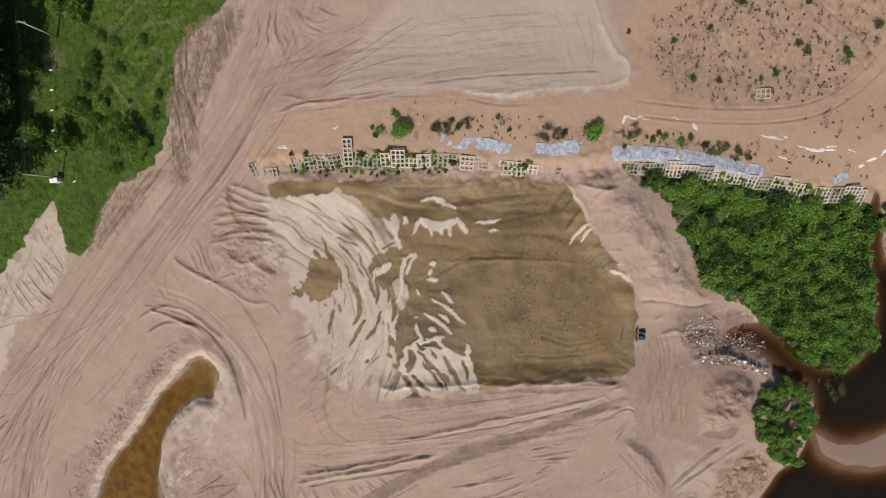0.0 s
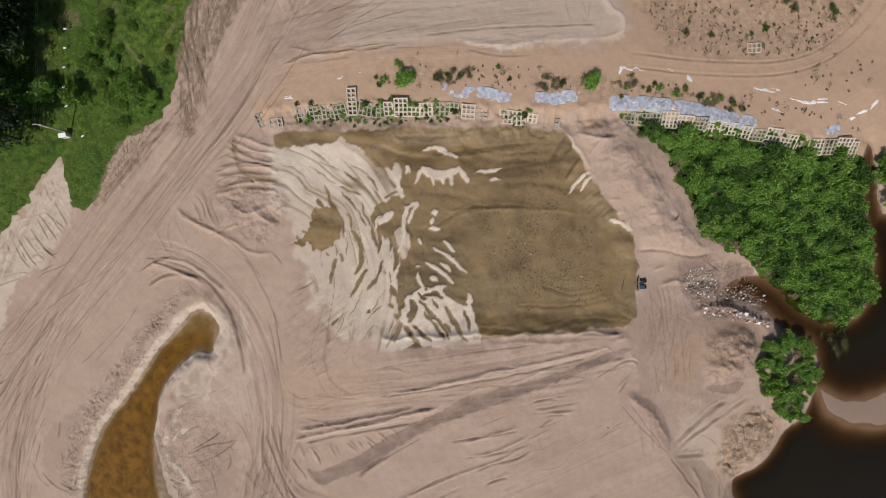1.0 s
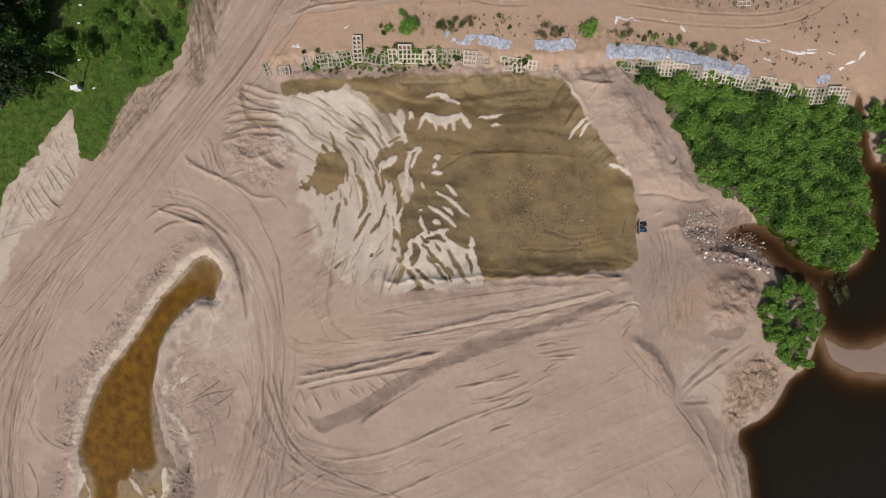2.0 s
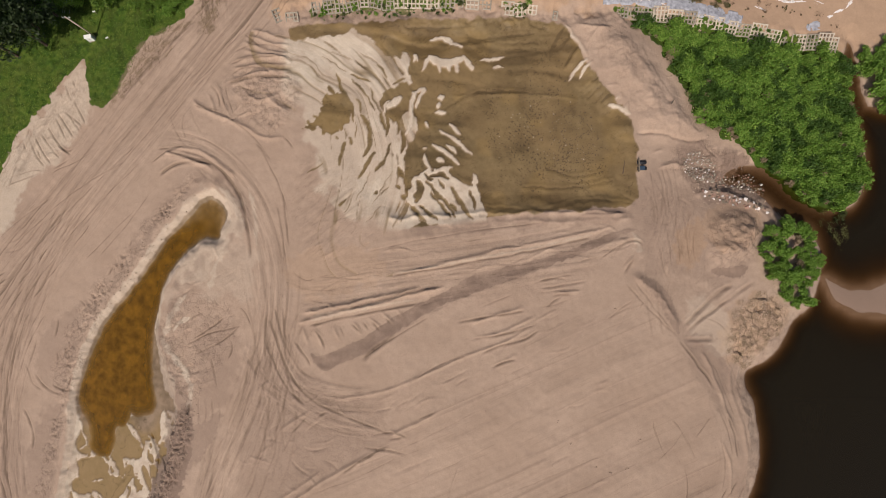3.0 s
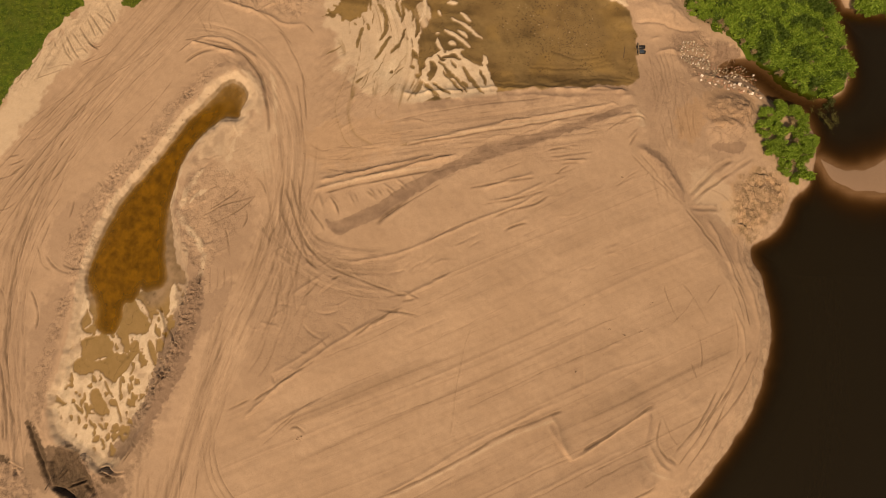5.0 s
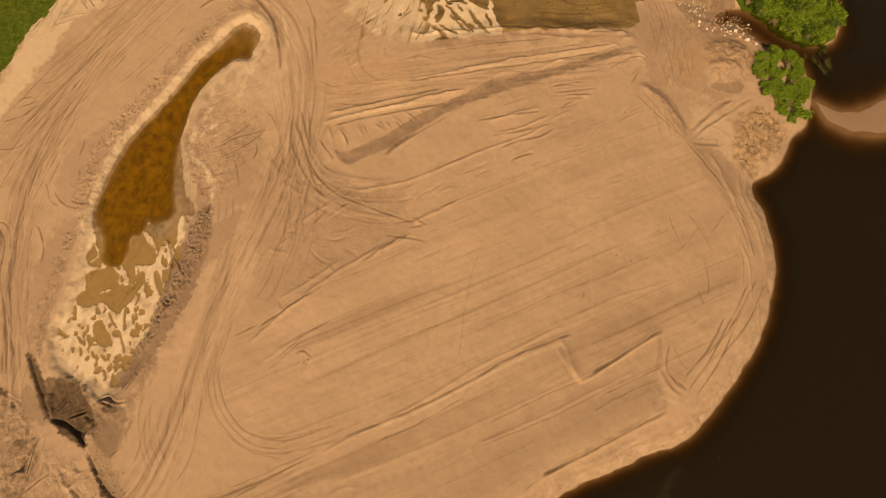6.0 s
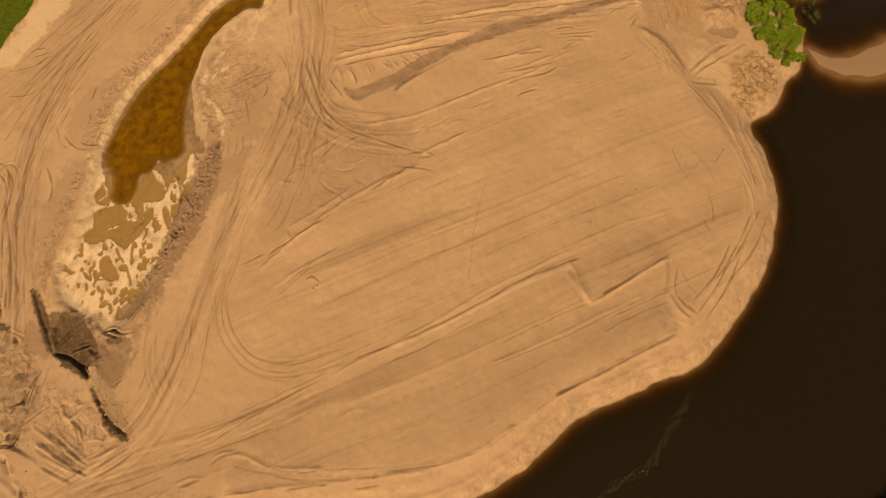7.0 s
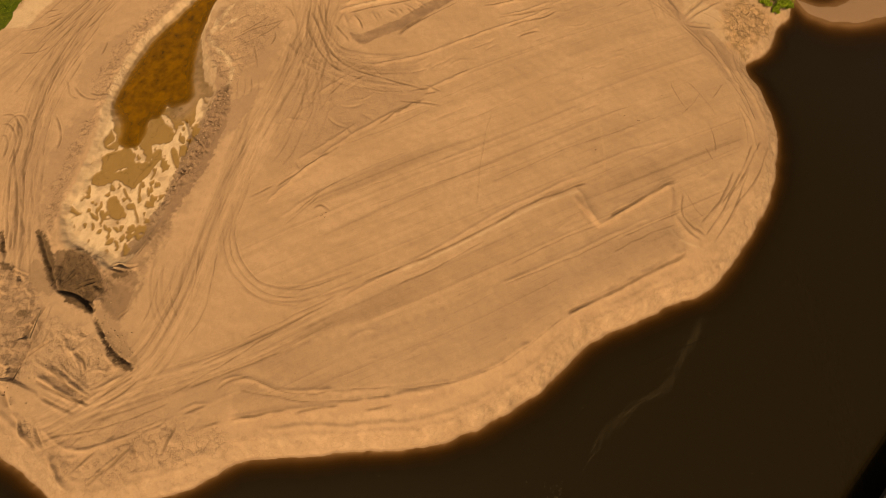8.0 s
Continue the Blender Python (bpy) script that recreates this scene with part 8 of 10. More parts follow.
    turf = blend(t, ramp(t, n4, [(0.42, (0, 0, 0)), (0.68, (0.8, 0.8, 0.8))]), turf, ramp(t, n3, [(0.35, (0.05, 0.070, 0.012)), (0.65, (0.115, 0.130, 0.025))]))
    turf = blend(t, ramp(t, n1, [(0.45, (0, 0, 0)), (0.65, (0.6, 0.6, 0.6))]), turf, (0.036, 0.082, 0.007))
    turf = blend(t, calc(t, "MULTIPLY", attr(t, "dry"), 0.8), turf, straw)
    # creases of broken ground, their folds shaded by a darker colour, and hair lines along the worn ways
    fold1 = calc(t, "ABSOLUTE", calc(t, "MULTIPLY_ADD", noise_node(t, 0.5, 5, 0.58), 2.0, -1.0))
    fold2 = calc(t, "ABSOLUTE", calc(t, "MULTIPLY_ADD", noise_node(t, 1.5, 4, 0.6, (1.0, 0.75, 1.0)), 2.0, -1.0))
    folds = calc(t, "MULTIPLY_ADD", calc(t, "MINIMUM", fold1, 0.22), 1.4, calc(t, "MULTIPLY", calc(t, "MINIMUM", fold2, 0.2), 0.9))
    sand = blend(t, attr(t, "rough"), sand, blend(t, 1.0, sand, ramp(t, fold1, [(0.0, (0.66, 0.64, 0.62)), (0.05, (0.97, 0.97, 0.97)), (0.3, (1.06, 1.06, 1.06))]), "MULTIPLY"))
    hair = ramp(t, noise_node(t, 9.0, 3, 0.6, "flow"), [(0.33, (0.74, 0.73, 0.72)), (0.395, (1.0, 1.0, 1.0)), (0.66, (1.0, 1.0, 1.0)), (0.72, (1.1, 1.1, 1.1))])
    sand = blend(t, attr(t, "worn"), sand, blend(t, 1.0, sand, hair, "MULTIPLY"))
    edge = calc(t, "MULTIPLY_ADD", calc(t, "SUBTRACT", calc(t, "ADD", n6, n2), 1.0), 1.1, attr(t, "grass"))
    c = blend(t, ramp(t, edge, [(0.38, (0, 0, 0)), (0.6, (1, 1, 1))]), sand, turf)
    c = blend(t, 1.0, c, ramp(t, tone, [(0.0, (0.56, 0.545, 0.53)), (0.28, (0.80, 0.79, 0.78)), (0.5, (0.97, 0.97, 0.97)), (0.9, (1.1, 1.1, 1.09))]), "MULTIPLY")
    c = blend(t, 1.0, c, ramp(t, n6, [(0.28, (0.90, 0.895, 0.89)), (0.5, (1.0, 1.0, 1.0)), (0.72, (1.06, 1.06, 1.055))]), "MULTIPLY")
    pits = calc(t, "MULTIPLY", ramp(t, n7, [(0.66, (0, 0, 0)), (0.72, (1, 1, 1))]), 0.28)
    c = blend(t, pits, c, blend(t, 1.0, c, (0.55, 0.52, 0.50), "MULTIPLY"))
    t.links.new(c, b.inputs["Base Color"])
    t.links.new(calc(t, "MULTIPLY_ADD", attr(t, "wet"), -0.4, 0.95), b.inputs["Roughness"])
    soft = calc(t, "MULTIPLY_ADD", attr(t, "wet"), -0.8, 1.0)
    n = add(t, "ShaderNodeBump", Distance=0.2)
    t.links.new(calc(t, "MULTIPLY", soft, 0.4), n.inputs["Strength"])
    t.links.new(calc(t, "ADD", calc(t, "ADD", calc(t, "MULTIPLY", n2, 0.55), calc(t, "MULTIPLY", n6, 0.16)), calc(t, "MULTIPLY_ADD", calc(t, "MULTIPLY", folds, attr(t, "rough")), 2.6, calc(t, "MULTIPLY", calc(t, "MULTIPLY", flow, attr(t, "worn")), 1.6))), n.inputs["Height"])
    t.links.new(n.outputs[0], b.inputs["Normal"])
    return m


SAND = ((0.395, 0.280, 0.206), (0.46, 0.333, 0.250), (0.33, 0.228, 0.168), (0.36, 0.258, 0.195))


def grid_mesh(name, xs, ys, z, material, masks=None, keep=None):
    nx, ny = len(xs), len(ys)
    me = bpy.data.meshes.new(name)
    co = np.empty((ny, nx, 3), np.float32)
    co[..., 0], co[..., 1], co[..., 2] = xs[None, :], ys[:, None], z
    i = np.arange(ny - 1)[:, None] * nx + np.arange(nx - 1)[None, :]
    i = (i[keep] if keep is not None else i).ravel()
    quads = np.stack([i, i + 1, i + nx + 1, i + nx], 1).astype(np.int32)
    me.vertices.add(nx * ny)
    me.vertices.foreach_set("co", co.ravel())
    me.loops.add(quads.size)
    me.loops.foreach_set("vertex_index", quads.ravel())
    me.polygons.add(len(quads))
    me.polygons.foreach_set("loop_start", np.arange(0, quads.size, 4, dtype=np.int32))
    me.polygons.foreach_set("use_smooth", np.ones(len(quads), bool))
    me.update()
    for k, v in (masks or {}).items():
        a = me.attributes.new(k, "FLOAT", "POINT")
        a.data.foreach_set("value", np.ascontiguousarray(v, np.float32).ravel())
    me.materials.append(material)
    return new(name, me)


def water_material(name, deep, clear, spots=0.0, rough=0.07):
    """Peaty water: its bed shows through where it is shallow."""
    m, t, b = mat(name, rough)
    n = noise_node(t, 0.55, 6, 0.55)
    b.inputs["Base Color"].default_value = (*deep, 1)
    if spots:
        t.links.new(ramp(t, n, [(0.3, tuple(c * 0.6 for c in deep)), (0.5, deep), (0.7, tuple(c * (1 + spots) for c in deep))]), b.inputs["Base Color"])
    b.inputs["Specular IOR Level"].default_value = 0.22
    bump(t, b, noise_node(t, 1.6, 4, 0.6, (1.0, 0.35, 1.0)), 0.16, 0.1)
    tr = t.nodes.new("ShaderNodeBsdfTransparent")
    t.links.new(blend(t, calc(t, "POWER", attr(t, "clear"), 4.0), clear, (1.0, 0.95, 0.88)), tr.inputs[0])
    mx = t.nodes.new("ShaderNodeMixShader")
    t.links.new(attr(t, "clear"), mx.inputs[0])
    t.links.new(b.outputs[0], mx.inputs[1])
    t.links.new(tr.outputs[0], mx.inputs[2])
    t.links.new(mx.outputs[0], t.nodes["Material Output"].inputs[0])
    return m


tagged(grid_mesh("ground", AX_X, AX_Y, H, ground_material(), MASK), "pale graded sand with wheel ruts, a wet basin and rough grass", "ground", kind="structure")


def water_sheet(name, xs, ys, level, full, material, label, category, outline, floor=0.0):
    """A water surface over the hollows of the ground; clear where it is shallow."""
    x, y = np.meshgrid(xs, ys)
    u = np.clip(np.searchsorted(AX_X, x), 0, len(AX_X) - 1)
    v = np.clip(np.searchsorted(AX_Y, y), 0, len(AX_Y) - 1)
    z = level(x, y) if callable(level) else np.full(x.shape, level)
    deep = z - H[v, u]
    clear = np.clip(np.exp(-np.clip(deep, 0, None) / full), floor, 0.92)
    near = (deep > -0.6) & (from_shape(outline, 0, x, y)[1] > -2.5)
    keep = near[:-1, :-1] | near[1:, :-1] | near[:-1, 1:] | near[1:, 1:]
    return tagged(grid_mesh(name, xs, ys, z, material, {"clear": clear}, keep), label, category, kind="structure")


far = np.array([-1400.0, -700, -400, -250, -180])
water_sheet("river_water", np.concatenate([far, np.arange(-110, 125, 0.8), -far[::-1]]), np.concatenate([far * 1.1 - 20, np.arange(-175, 20, 0.8)]), RIVER, 0.6,
            water_material("river_water", (0.0136, 0.0100, 0.0046), (0.46, 0.33, 0.165)), "dark peaty brown river water, slow and almost still", "river", SHORE)
w0 = from_shape(POND, 3.0)[0]
pond_x, pond_y = AX_X[w0[1]][::2], AX_Y[w0[0]][::2]
water_sheet("pond_water", pond_x, pond_y, lambda x, y: lie(x, y) - 0.93, 0.3, water_material("pond_water", (0.158, 0.075, 0.0085), (0.98, 0.90, 0.68), 0.45), "shallow yellow-brown water in a dug pond", "pond", POND)
# ---- helpers for the things ----
def part(name, bm, material, parent, label="", smooth=False):
    """Links a bmesh as one mesh object under a thing or a part."""
    me = bm if isinstance(bm, bpy.types.Mesh) else bpy.data.meshes.new(name)
    if me is not bm:
        bm.to_mesh(me)
        bm.free()
    if material and not me.materials:
        me.materials.append(material)
    if smooth:
        me.polygons.foreach_set("use_smooth", np.ones(len(me.polygons), bool))
    ob = new(name, me)
    ob.parent = parent
    return tagged(ob, label)


def empty(name, m, label, category, group="", kind=""):
    ob = new(name)
    ob.empty_display_size = 0.2
    ob.matrix_world = m
    return tagged(ob, label, category, group, kind)


def box(bm, x, y, z, sx, sy, sz, turn=None, bevel=0.0):
    m = Matrix.Translation((x, y, z)) @ (turn or Matrix()) @ Matrix.Diagonal((sx, sy, sz, 1))
    g = bmesh.ops.create_cube(bm, size=1.0, matrix=m)
    if bevel:
        vs = set(g["verts"])
        bmesh.ops.bevel(bm, geom=[e for e in bm.edges if e.verts[0] in vs], offset=bevel, segments=1, affect="EDGES")
    return bm


def rod(bm, a, b, r0, r1, n=8):
    a, b = Vector(a), Vector(b)
    q = (b - a).to_track_quat("Z", "Y").to_matrix().to_4x4()
    bmesh.ops.create_cone(bm, cap_ends=True, segments=n, radius1=r0, radius2=r1, depth=(b - a).length, matrix=Matrix.Translation((a + b) / 2) @ q)
    return bm


def mesh_of(name, co, faces, material):
    me = bpy.data.meshes.new(name)
    me.from_pydata(co, [], faces)
    me.materials.append(material)
    return me


def leaf_mesh(name, centres, size, material, seed, lift=0.35):
    """Many small folded leaves at the given places, each its own island."""
    g = np.random.default_rng(seed)
    n = len(centres)
    out = g.normal(size=(n, 3))
    out[:, 2] = np.abs(out[:, 2]) * 0.8 + lift
    out /= np.linalg.norm(out, axis=1, keepdims=True)
    side = np.cross(out, g.normal(size=(n, 3)))
    side /= np.linalg.norm(side, axis=1, keepdims=True)
    along = np.cross(side, out)
    k = (size * g.uniform(0.6, 1.3, n))[:, None]
    c = np.asarray(centres)
    v = np.stack([c - along * k, c + side * k * 0.42 + out * k * 0.16, c + along * k, c - side * k * 0.42 + out * k * 0.16], 1).reshape(-1, 3)
    i = np.arange(n) * 4
    f = np.stack([i, i + 1, i + 2, i + 3], 1)
    me = bpy.data.meshes.new(name)
    me.vertices.add(len(v))
    me.vertices.foreach_set("co", v.astype(np.float32).ravel())
    me.loops.add(f.size)
    me.loops.foreach_set("vertex_index", f.astype(np.int32).ravel())
    me.polygons.add(n)
    me.polygons.foreach_set("loop_start", np.arange(0, f.size, 4, dtype=np.int32))
    me.update()
    me.materials.append(material)
    return me


def clumps(seed, radius, height, n_clumps, per, spread, low=0.25):
    """Leaf places: clumps over an uneven dome, with gaps between them."""
    g = np.random.default_rng(seed)
    a, r = g.uniform(0, 2 * math.pi, n_clumps), np.sqrt(g.uniform(0, 1, n_clumps))
    lean = 1 + 0.25 * np.cos(2 * a + g.uniform(0, 6)) + 0.15 * np.cos(3 * a + g.uniform(0, 6))
    x, y = radius * r * np.cos(a) * lean, radius * r * np.sin(a) * lean
    z = height * (low + (1 - low) * np.sqrt(np.clip(1 - r ** 2 * 0.92, 0, 1)) * g.uniform(0.6, 1.05, n_clumps))
    mid = np.stack([x, y, z], 1)
    pts = mid[:, None, :] + g.normal(size=(n_clumps, per, 3)) * spread * np.array([1, 1, 0.7])
    pts = pts.reshape(-1, 3)
    pts[:, 2] = np.clip(pts[:, 2], 0.05, None)
    return pts, mid


bark = plain("bark", (0.12, 0.085, 0.06), 0.9, vary=0.4, scale=9)
leaf_dark = leafy("leaves_dark", (0.010, 0.020, 0.006), (0.022, 0.040, 0.012), (0.045, 0.07, 0.02))
leaf_mid = leafy("leaves_mid", (0.025, 0.060, 0.010), (0.065, 0.135, 0.022), (0.14, 0.22, 0.045))
leaf_lush = leafy("leaves_lush", (0.050, 0.115, 0.014), (0.15, 0.28, 0.036), (0.30, 0.43, 0.08), 0.7)
leaf_field = leafy("leaves_field", (0.035, 0.080, 0.009), (0.10, 0.185, 0.022), (0.19, 0.275, 0.04))
leaf_dull = leafy("leaves_dull", (0.035, 0.05, 0.015), (0.075, 0.095, 0.028), (0.14, 0.15, 0.05))
leaf_yellow = leafy("leaves_yellow", (0.05, 0.07, 0.012), (0.12, 0.155, 0.025), (0.22, 0.24, 0.05))
concrete = plain("pale_concrete", (0.52, 0.44, 0.35), 0.9, vary=0.3, scale=5)
concrete_grey = plain("grey_concrete", (0.33, 0.285, 0.225), 0.92, vary=0.35, scale=4)
white_paint = plain("white_paint", (0.75, 0.75, 0.72), 0.5, vary=0.12, scale=8)
steel = plain("grey_steel", (0.30, 0.31, 0.32), 0.45, 0.8, vary=0.2, scale=12)
dark_steel = plain("dark_steel", (0.035, 0.035, 0.04), 0.5, 0.4, vary=0.3, scale=10)
blue_paint = plain("blue_paint", (0.05, 0.08, 0.12), 0.5, vary=0.25, scale=7)
sheet_grey = plain("grey_geotextile", (0.43, 0.43, 0.47), 0.9, vary=0.45, scale=1.5)
sheet_white = plain("white_plastic", (0.72, 0.66, 0.63), 0.6, vary=0.35, scale=4)
wood_grey = plain("weathered_wood", (0.20, 0.16, 0.12), 0.9, vary=0.35, scale=8)
brick_red = plain("broken_brick", (0.33, 0.20, 0.15), 0.95, vary=0.35, scale=6)
clod_mat = plain("sand_clod", (0.34, 0.25, 0.185), 0.97, vary=0.3, scale=3)


asphalt = plain("asphalt", (0.055, 0.055, 0.058), 0.9, vary=0.3, scale=5)


# ---- plants ----
def make_shrub(name, seed, radius, height, n_clumps, per, spread, size, material, label, category, group="", stems=5):
    ob = empty(name, Matrix(), label, category, group)
    pts, mid = clumps(seed, radius, height, n_clumps, per, spread)
    bm = bmesh.new()
    g = np.random.default_rng(seed + 1)
    for k in g.choice(len(mid), stems, replace=False):
        rod(bm, (mid[k][0] * 0.1, mid[k][1] * 0.1, -0.1), mid[k] * 0.9, 0.05 + 0.02 * radius, 0.012, 5)
    part("stems", bm, bark, ob)
    part("foliage", leaf_mesh("foliage", pts, size, material, seed + 2), None, ob)
    return ob


def make_tree(name, seed, radius, height, material, label, n=90, per=55, size=0.3):
    ob = empty(name, Matrix(), label, "tree", "trees at the edge of the wood")
    g = np.random.default_rng(seed)
    pts, mid = clumps(seed, radius, height * 0.62, n, per, 0.55, low=0.1)
    pts[:, 2] += height * 0.38
    mid[:, 2] += height * 0.38
    bm = bmesh.new()
    bend = Vector((g.uniform(-0.3, 0.3), g.uniform(-0.3, 0.3), height * 0.5))
    rod(bm, (0, 0, -0.4), bend, 0.28, 0.17, 9)
    rod(bm, bend, (bend.x * 1.6, bend.y * 1.6, height * 0.85), 0.17, 0.05, 8)
    part("trunk", bm, bark, ob)
    for k in g.choice(len(mid), 12, replace=False):
        bm = bmesh.new()
        start = bend * g.uniform(0.75, 1.3)
        knee = start.lerp(Vector(mid[k]), 0.55) + Vector((0, 0, 0.4))
        rod(bm, start, knee, 0.09, 0.055, 6)
        rod(bm, knee, mid[k], 0.055, 0.015, 5)
        part("limb", bm, bark, ob)
    part("crown", leaf_mesh("crown", pts, size, material, seed + 2), None, ob)
    return ob


def planted(ob, x, y, turn, scale, sink=0.05, tall=1.0):
    m = Matrix.Translation((x, y, ground_z(x, y) - sink)) @ Matrix.Rotation(turn, 4, "Z")
    c = copy_thing(ob, m)
    c.scale = (scale, scale, scale * tall)
    return c


def place(ob, x, y, turn=0.0, scale=1.0, sink=0.05):
    """Sets the first one of a kind, which is later copied."""
    ob.matrix_world = Matrix.Translation((x, y, ground_z(x, y) - sink)) @ Matrix.Rotation(turn, 4, "Z")
    ob.scale = (scale,) * 3
    return ob


def row_of(kinds, spots, seed, low=0.8, high=1.25):
    """The first spots take the originals, the others copies of them."""
    g = np.random.default_rng(seed)
    for i, (x, y) in enumerate(spots):
        k = i % len(kinds)
        a, s = g.uniform(0, 6.28), g.uniform(low, high)
        if i < len(kinds):
            place(kinds[k], x, y, a, s)
        else:
            planted(kinds[k], x, y, a, s, tall=0.7 + 0.7 * g.uniform())


# the wood by the field
row_of([make_tree("tree", 1100 + k, 4.4 + 0.5 * k, 9.0 + k, leaf_dark, "dark green broadleaf tree with a full crown at the wood's edge") for k in range(3)]
       + [make_tree("tree", 1110, 3.6, 8.5, leaf_mid, "fresh green broadleaf tree beside the dark wood")],
       [(-86.6, 27.7), (-87.3, 8.0), (-90.0, 16.2), (-82.9, 36.0), (-91.3, 32.3), (-94.8, 7.1), (-91.4, 40.4), (-85.6, 43.2), (-94.2, 23.1), (-82.0, 30.3), (-91.7, 2.2), (-84.6, 23.0), (-87.4, 13.6), (-85.6, 4.4), (-84.2, 18.6), (-83.4, 10.6), (-82.2, 25.6), (-88.6, 20.4), (-93.0, 12.0)], 5, 0.95, 1.3)

# bushes in the field
row_of([make_shrub("field_bush", 1200 + k, 1.5, 1.9, 34, 40, 0.24, 0.17, (leaf_field, leaf_field, leaf_lush)[k], ("rounded mid-green bush in rough grass", "loose mid-green bush in rough grass", "bright green bush in rough grass")[k], "bush", "bushes in the field") for k in range(3)],
       [(-65.1, 26.1), (-67.2, 21.4), (-78.3, 13.6), (-64.7, 15.6), (-61.8, 13.0), (-78.4, 12.6), (-59.2, 10.7), (-65.9, 23.8), (-66.7, 36.0), (-63.8, 11.2), (-66.7, 14.0), (-56.7, 9.3), (-69.4, 18.4), (-67.0, 17.3), (-60.7, 11.9), (-57.7, 12.9), (-62.1, 9.9), (-63.9, 18.2), (-71.2, 11.7), (-72.2, 14.9), (-55.2, 10.6), (-77.8, 14.3), (-78.4, 25.9), (-71.5, 35.7), (-67.0, 34.9)], 6, 0.6, 1.5)


def scatter(outline, gap, seed, inset=0.3, most=300):
    """Even but irregular places inside an outline."""
    g = np.random.default_rng(seed)
    p = np.array(outline)
    lo, hi = p.min(0), p.max(0)
    xs, ys = np.meshgrid(np.arange(lo[0], hi[0], gap), np.arange(lo[1], hi[1], gap))
    pts = np.stack([xs.ravel(), ys.ravel()], 1) + g.uniform(-0.45, 0.45, (xs.size, 2)) * gap
    d = from_shape(outline, 0, pts[:, 0], pts[:, 1])[1]
    pts = pts[d > inset]
    g.shuffle(pts)
    return pts[:most]


row_of([make_shrub("low_bush", 1220 + k, 1.1, 0.8, 22, 34, 0.26, 0.17, (leaf_field, leaf_yellow)[k], ("low spreading mid-green bush in rough grass", "low yellow-green bush in rough grass")[k], "bush", "low bushes in the field") for k in range(2)],
       scatter([(-66.9, 33.4), (-49.5, 35.1), (-50.0, 24.5), (-53.0, 12.7), (-63.2, 3.7), (-73.1, 4.8), (-74.4, 17.5), (-71.0, 27.7)], 5.4, 17, 0.5, 26), 19, 0.35, 1.0)

# the dense growth by the creek
spots = scatter(THICKET, 1.72, 8, 0.5, 298)
row_of([make_shrub("creek_shrub", 1300 + k, 1.25, 1.5, 15, 64, 0.24, 0.17, (leaf_lush, leaf_lush, leaf_mid, leaf_lush)[k], "lush green leafy shrub in the creek-side thicket", "shrub", "shrubs in the creek-side thicket", 4) for k in range(4)],
       spots, 9, 0.8, 1.35)
row_of([make_shrub("dead_stalks", 1350, 0.8, 1.9, 12, 40, 0.16, 0.2, leafy("dead_stalks", (0.16, 0.11, 0.06), (0.30, 0.23, 0.14), (0.42, 0.34, 0.22)), "tan dead stalks standing in the green thicket", "dead stalks", "dead stalks in the thicket", 6)],
       [(41.8, -1.1), (43.3, -3.1), (44.7, -5.6), (46.1, -7.7), (47.8, -6.7), (58.9, -15.3), (51.9, -16.2), (55.1, -16.0), (74.1, -16.2), (73.2, -18.4), (42.5, 0.2), (40.8, -0.8), (47.3, -9.2), (77.1, -5.8), (49.9, -3.6), (52.3, -6.7), (46.0, -9.9), (48.8, -10.8), (63.0, -18.3), (65.4, -20.5), (41.2, 1.4), (39.5, 3.3), (40.3, -2.6), (44.5, -10.7), (73.8, -18.9), (60.0, -8.8), (64.9, -36.7), (64.4, -41.1), (68.0, -44.0), (60.1, -35.6), (63.2, -45.9), (38.6, 2.2), (43.9, -9.4), (46.4, -12.6), (49.4, -15.6), (53.2, -17.4), (56.4, -19.6), (59.6, -21.4), (62.0, -23.2), (64.6, -25.6), (67.8, -27.6), (71.2, -29.4), (77.8, -20.2), (77.0, -14.6), (76.2, -10.4), (75.4, -22.6), (70.6, -24.0), (57.6, -13.0), (50.6, -9.8), (66.4, -14.8)], 91, 0.5, 0.95)
ISLET = [(56.8, -40.5), (57.8, -35.5), (60.4, -33.2), (64.3, -32.6), (67.6, -34.7), (69.7, -38.1), (70.3, -42.1), (68.3, -46.1), (64.7, -49.6), (61.5, -50.2), (59.3, -46.9)]
row_of([make_shrub("bank_bush", 1400 + k, 1.2, 1.6, 15, 74, 0.22, 0.18, leaf_lush, "rounded leafy green bush on the river bank", "bush", "bushes on the bank spit", 4) for k in range(2)],
       [q for q in scatter(ISLET, 1.8, 10, 0.3, 90) if min(math.dist(q, c) for c in ((63.4, -37.0), (65.3, -38.3), (64.6, -42.1), (68.0, -44.4), (62.7, -49.0), (66.5, -46.8))) > 1.15], 11, 0.7, 1.2)
EAST_BANK = [(77.9, 2.4), (79.8, -6.8), (82.4, -12.0), (87.8, -14.1), (92.8, -5.8), (87.8, 2.4)]
row_of([make_shrub("far_bank_shrub", 1420, 1.2, 1.5, 28, 34, 0.22, 0.19, leaf_lush, "lush green shrub on the creek's far bank", "shrub", "shrubs on the far bank", 4)],
       scatter(EAST_BANK, 2.0, 12, 0.3, 40), 13, 0.85, 1.3)

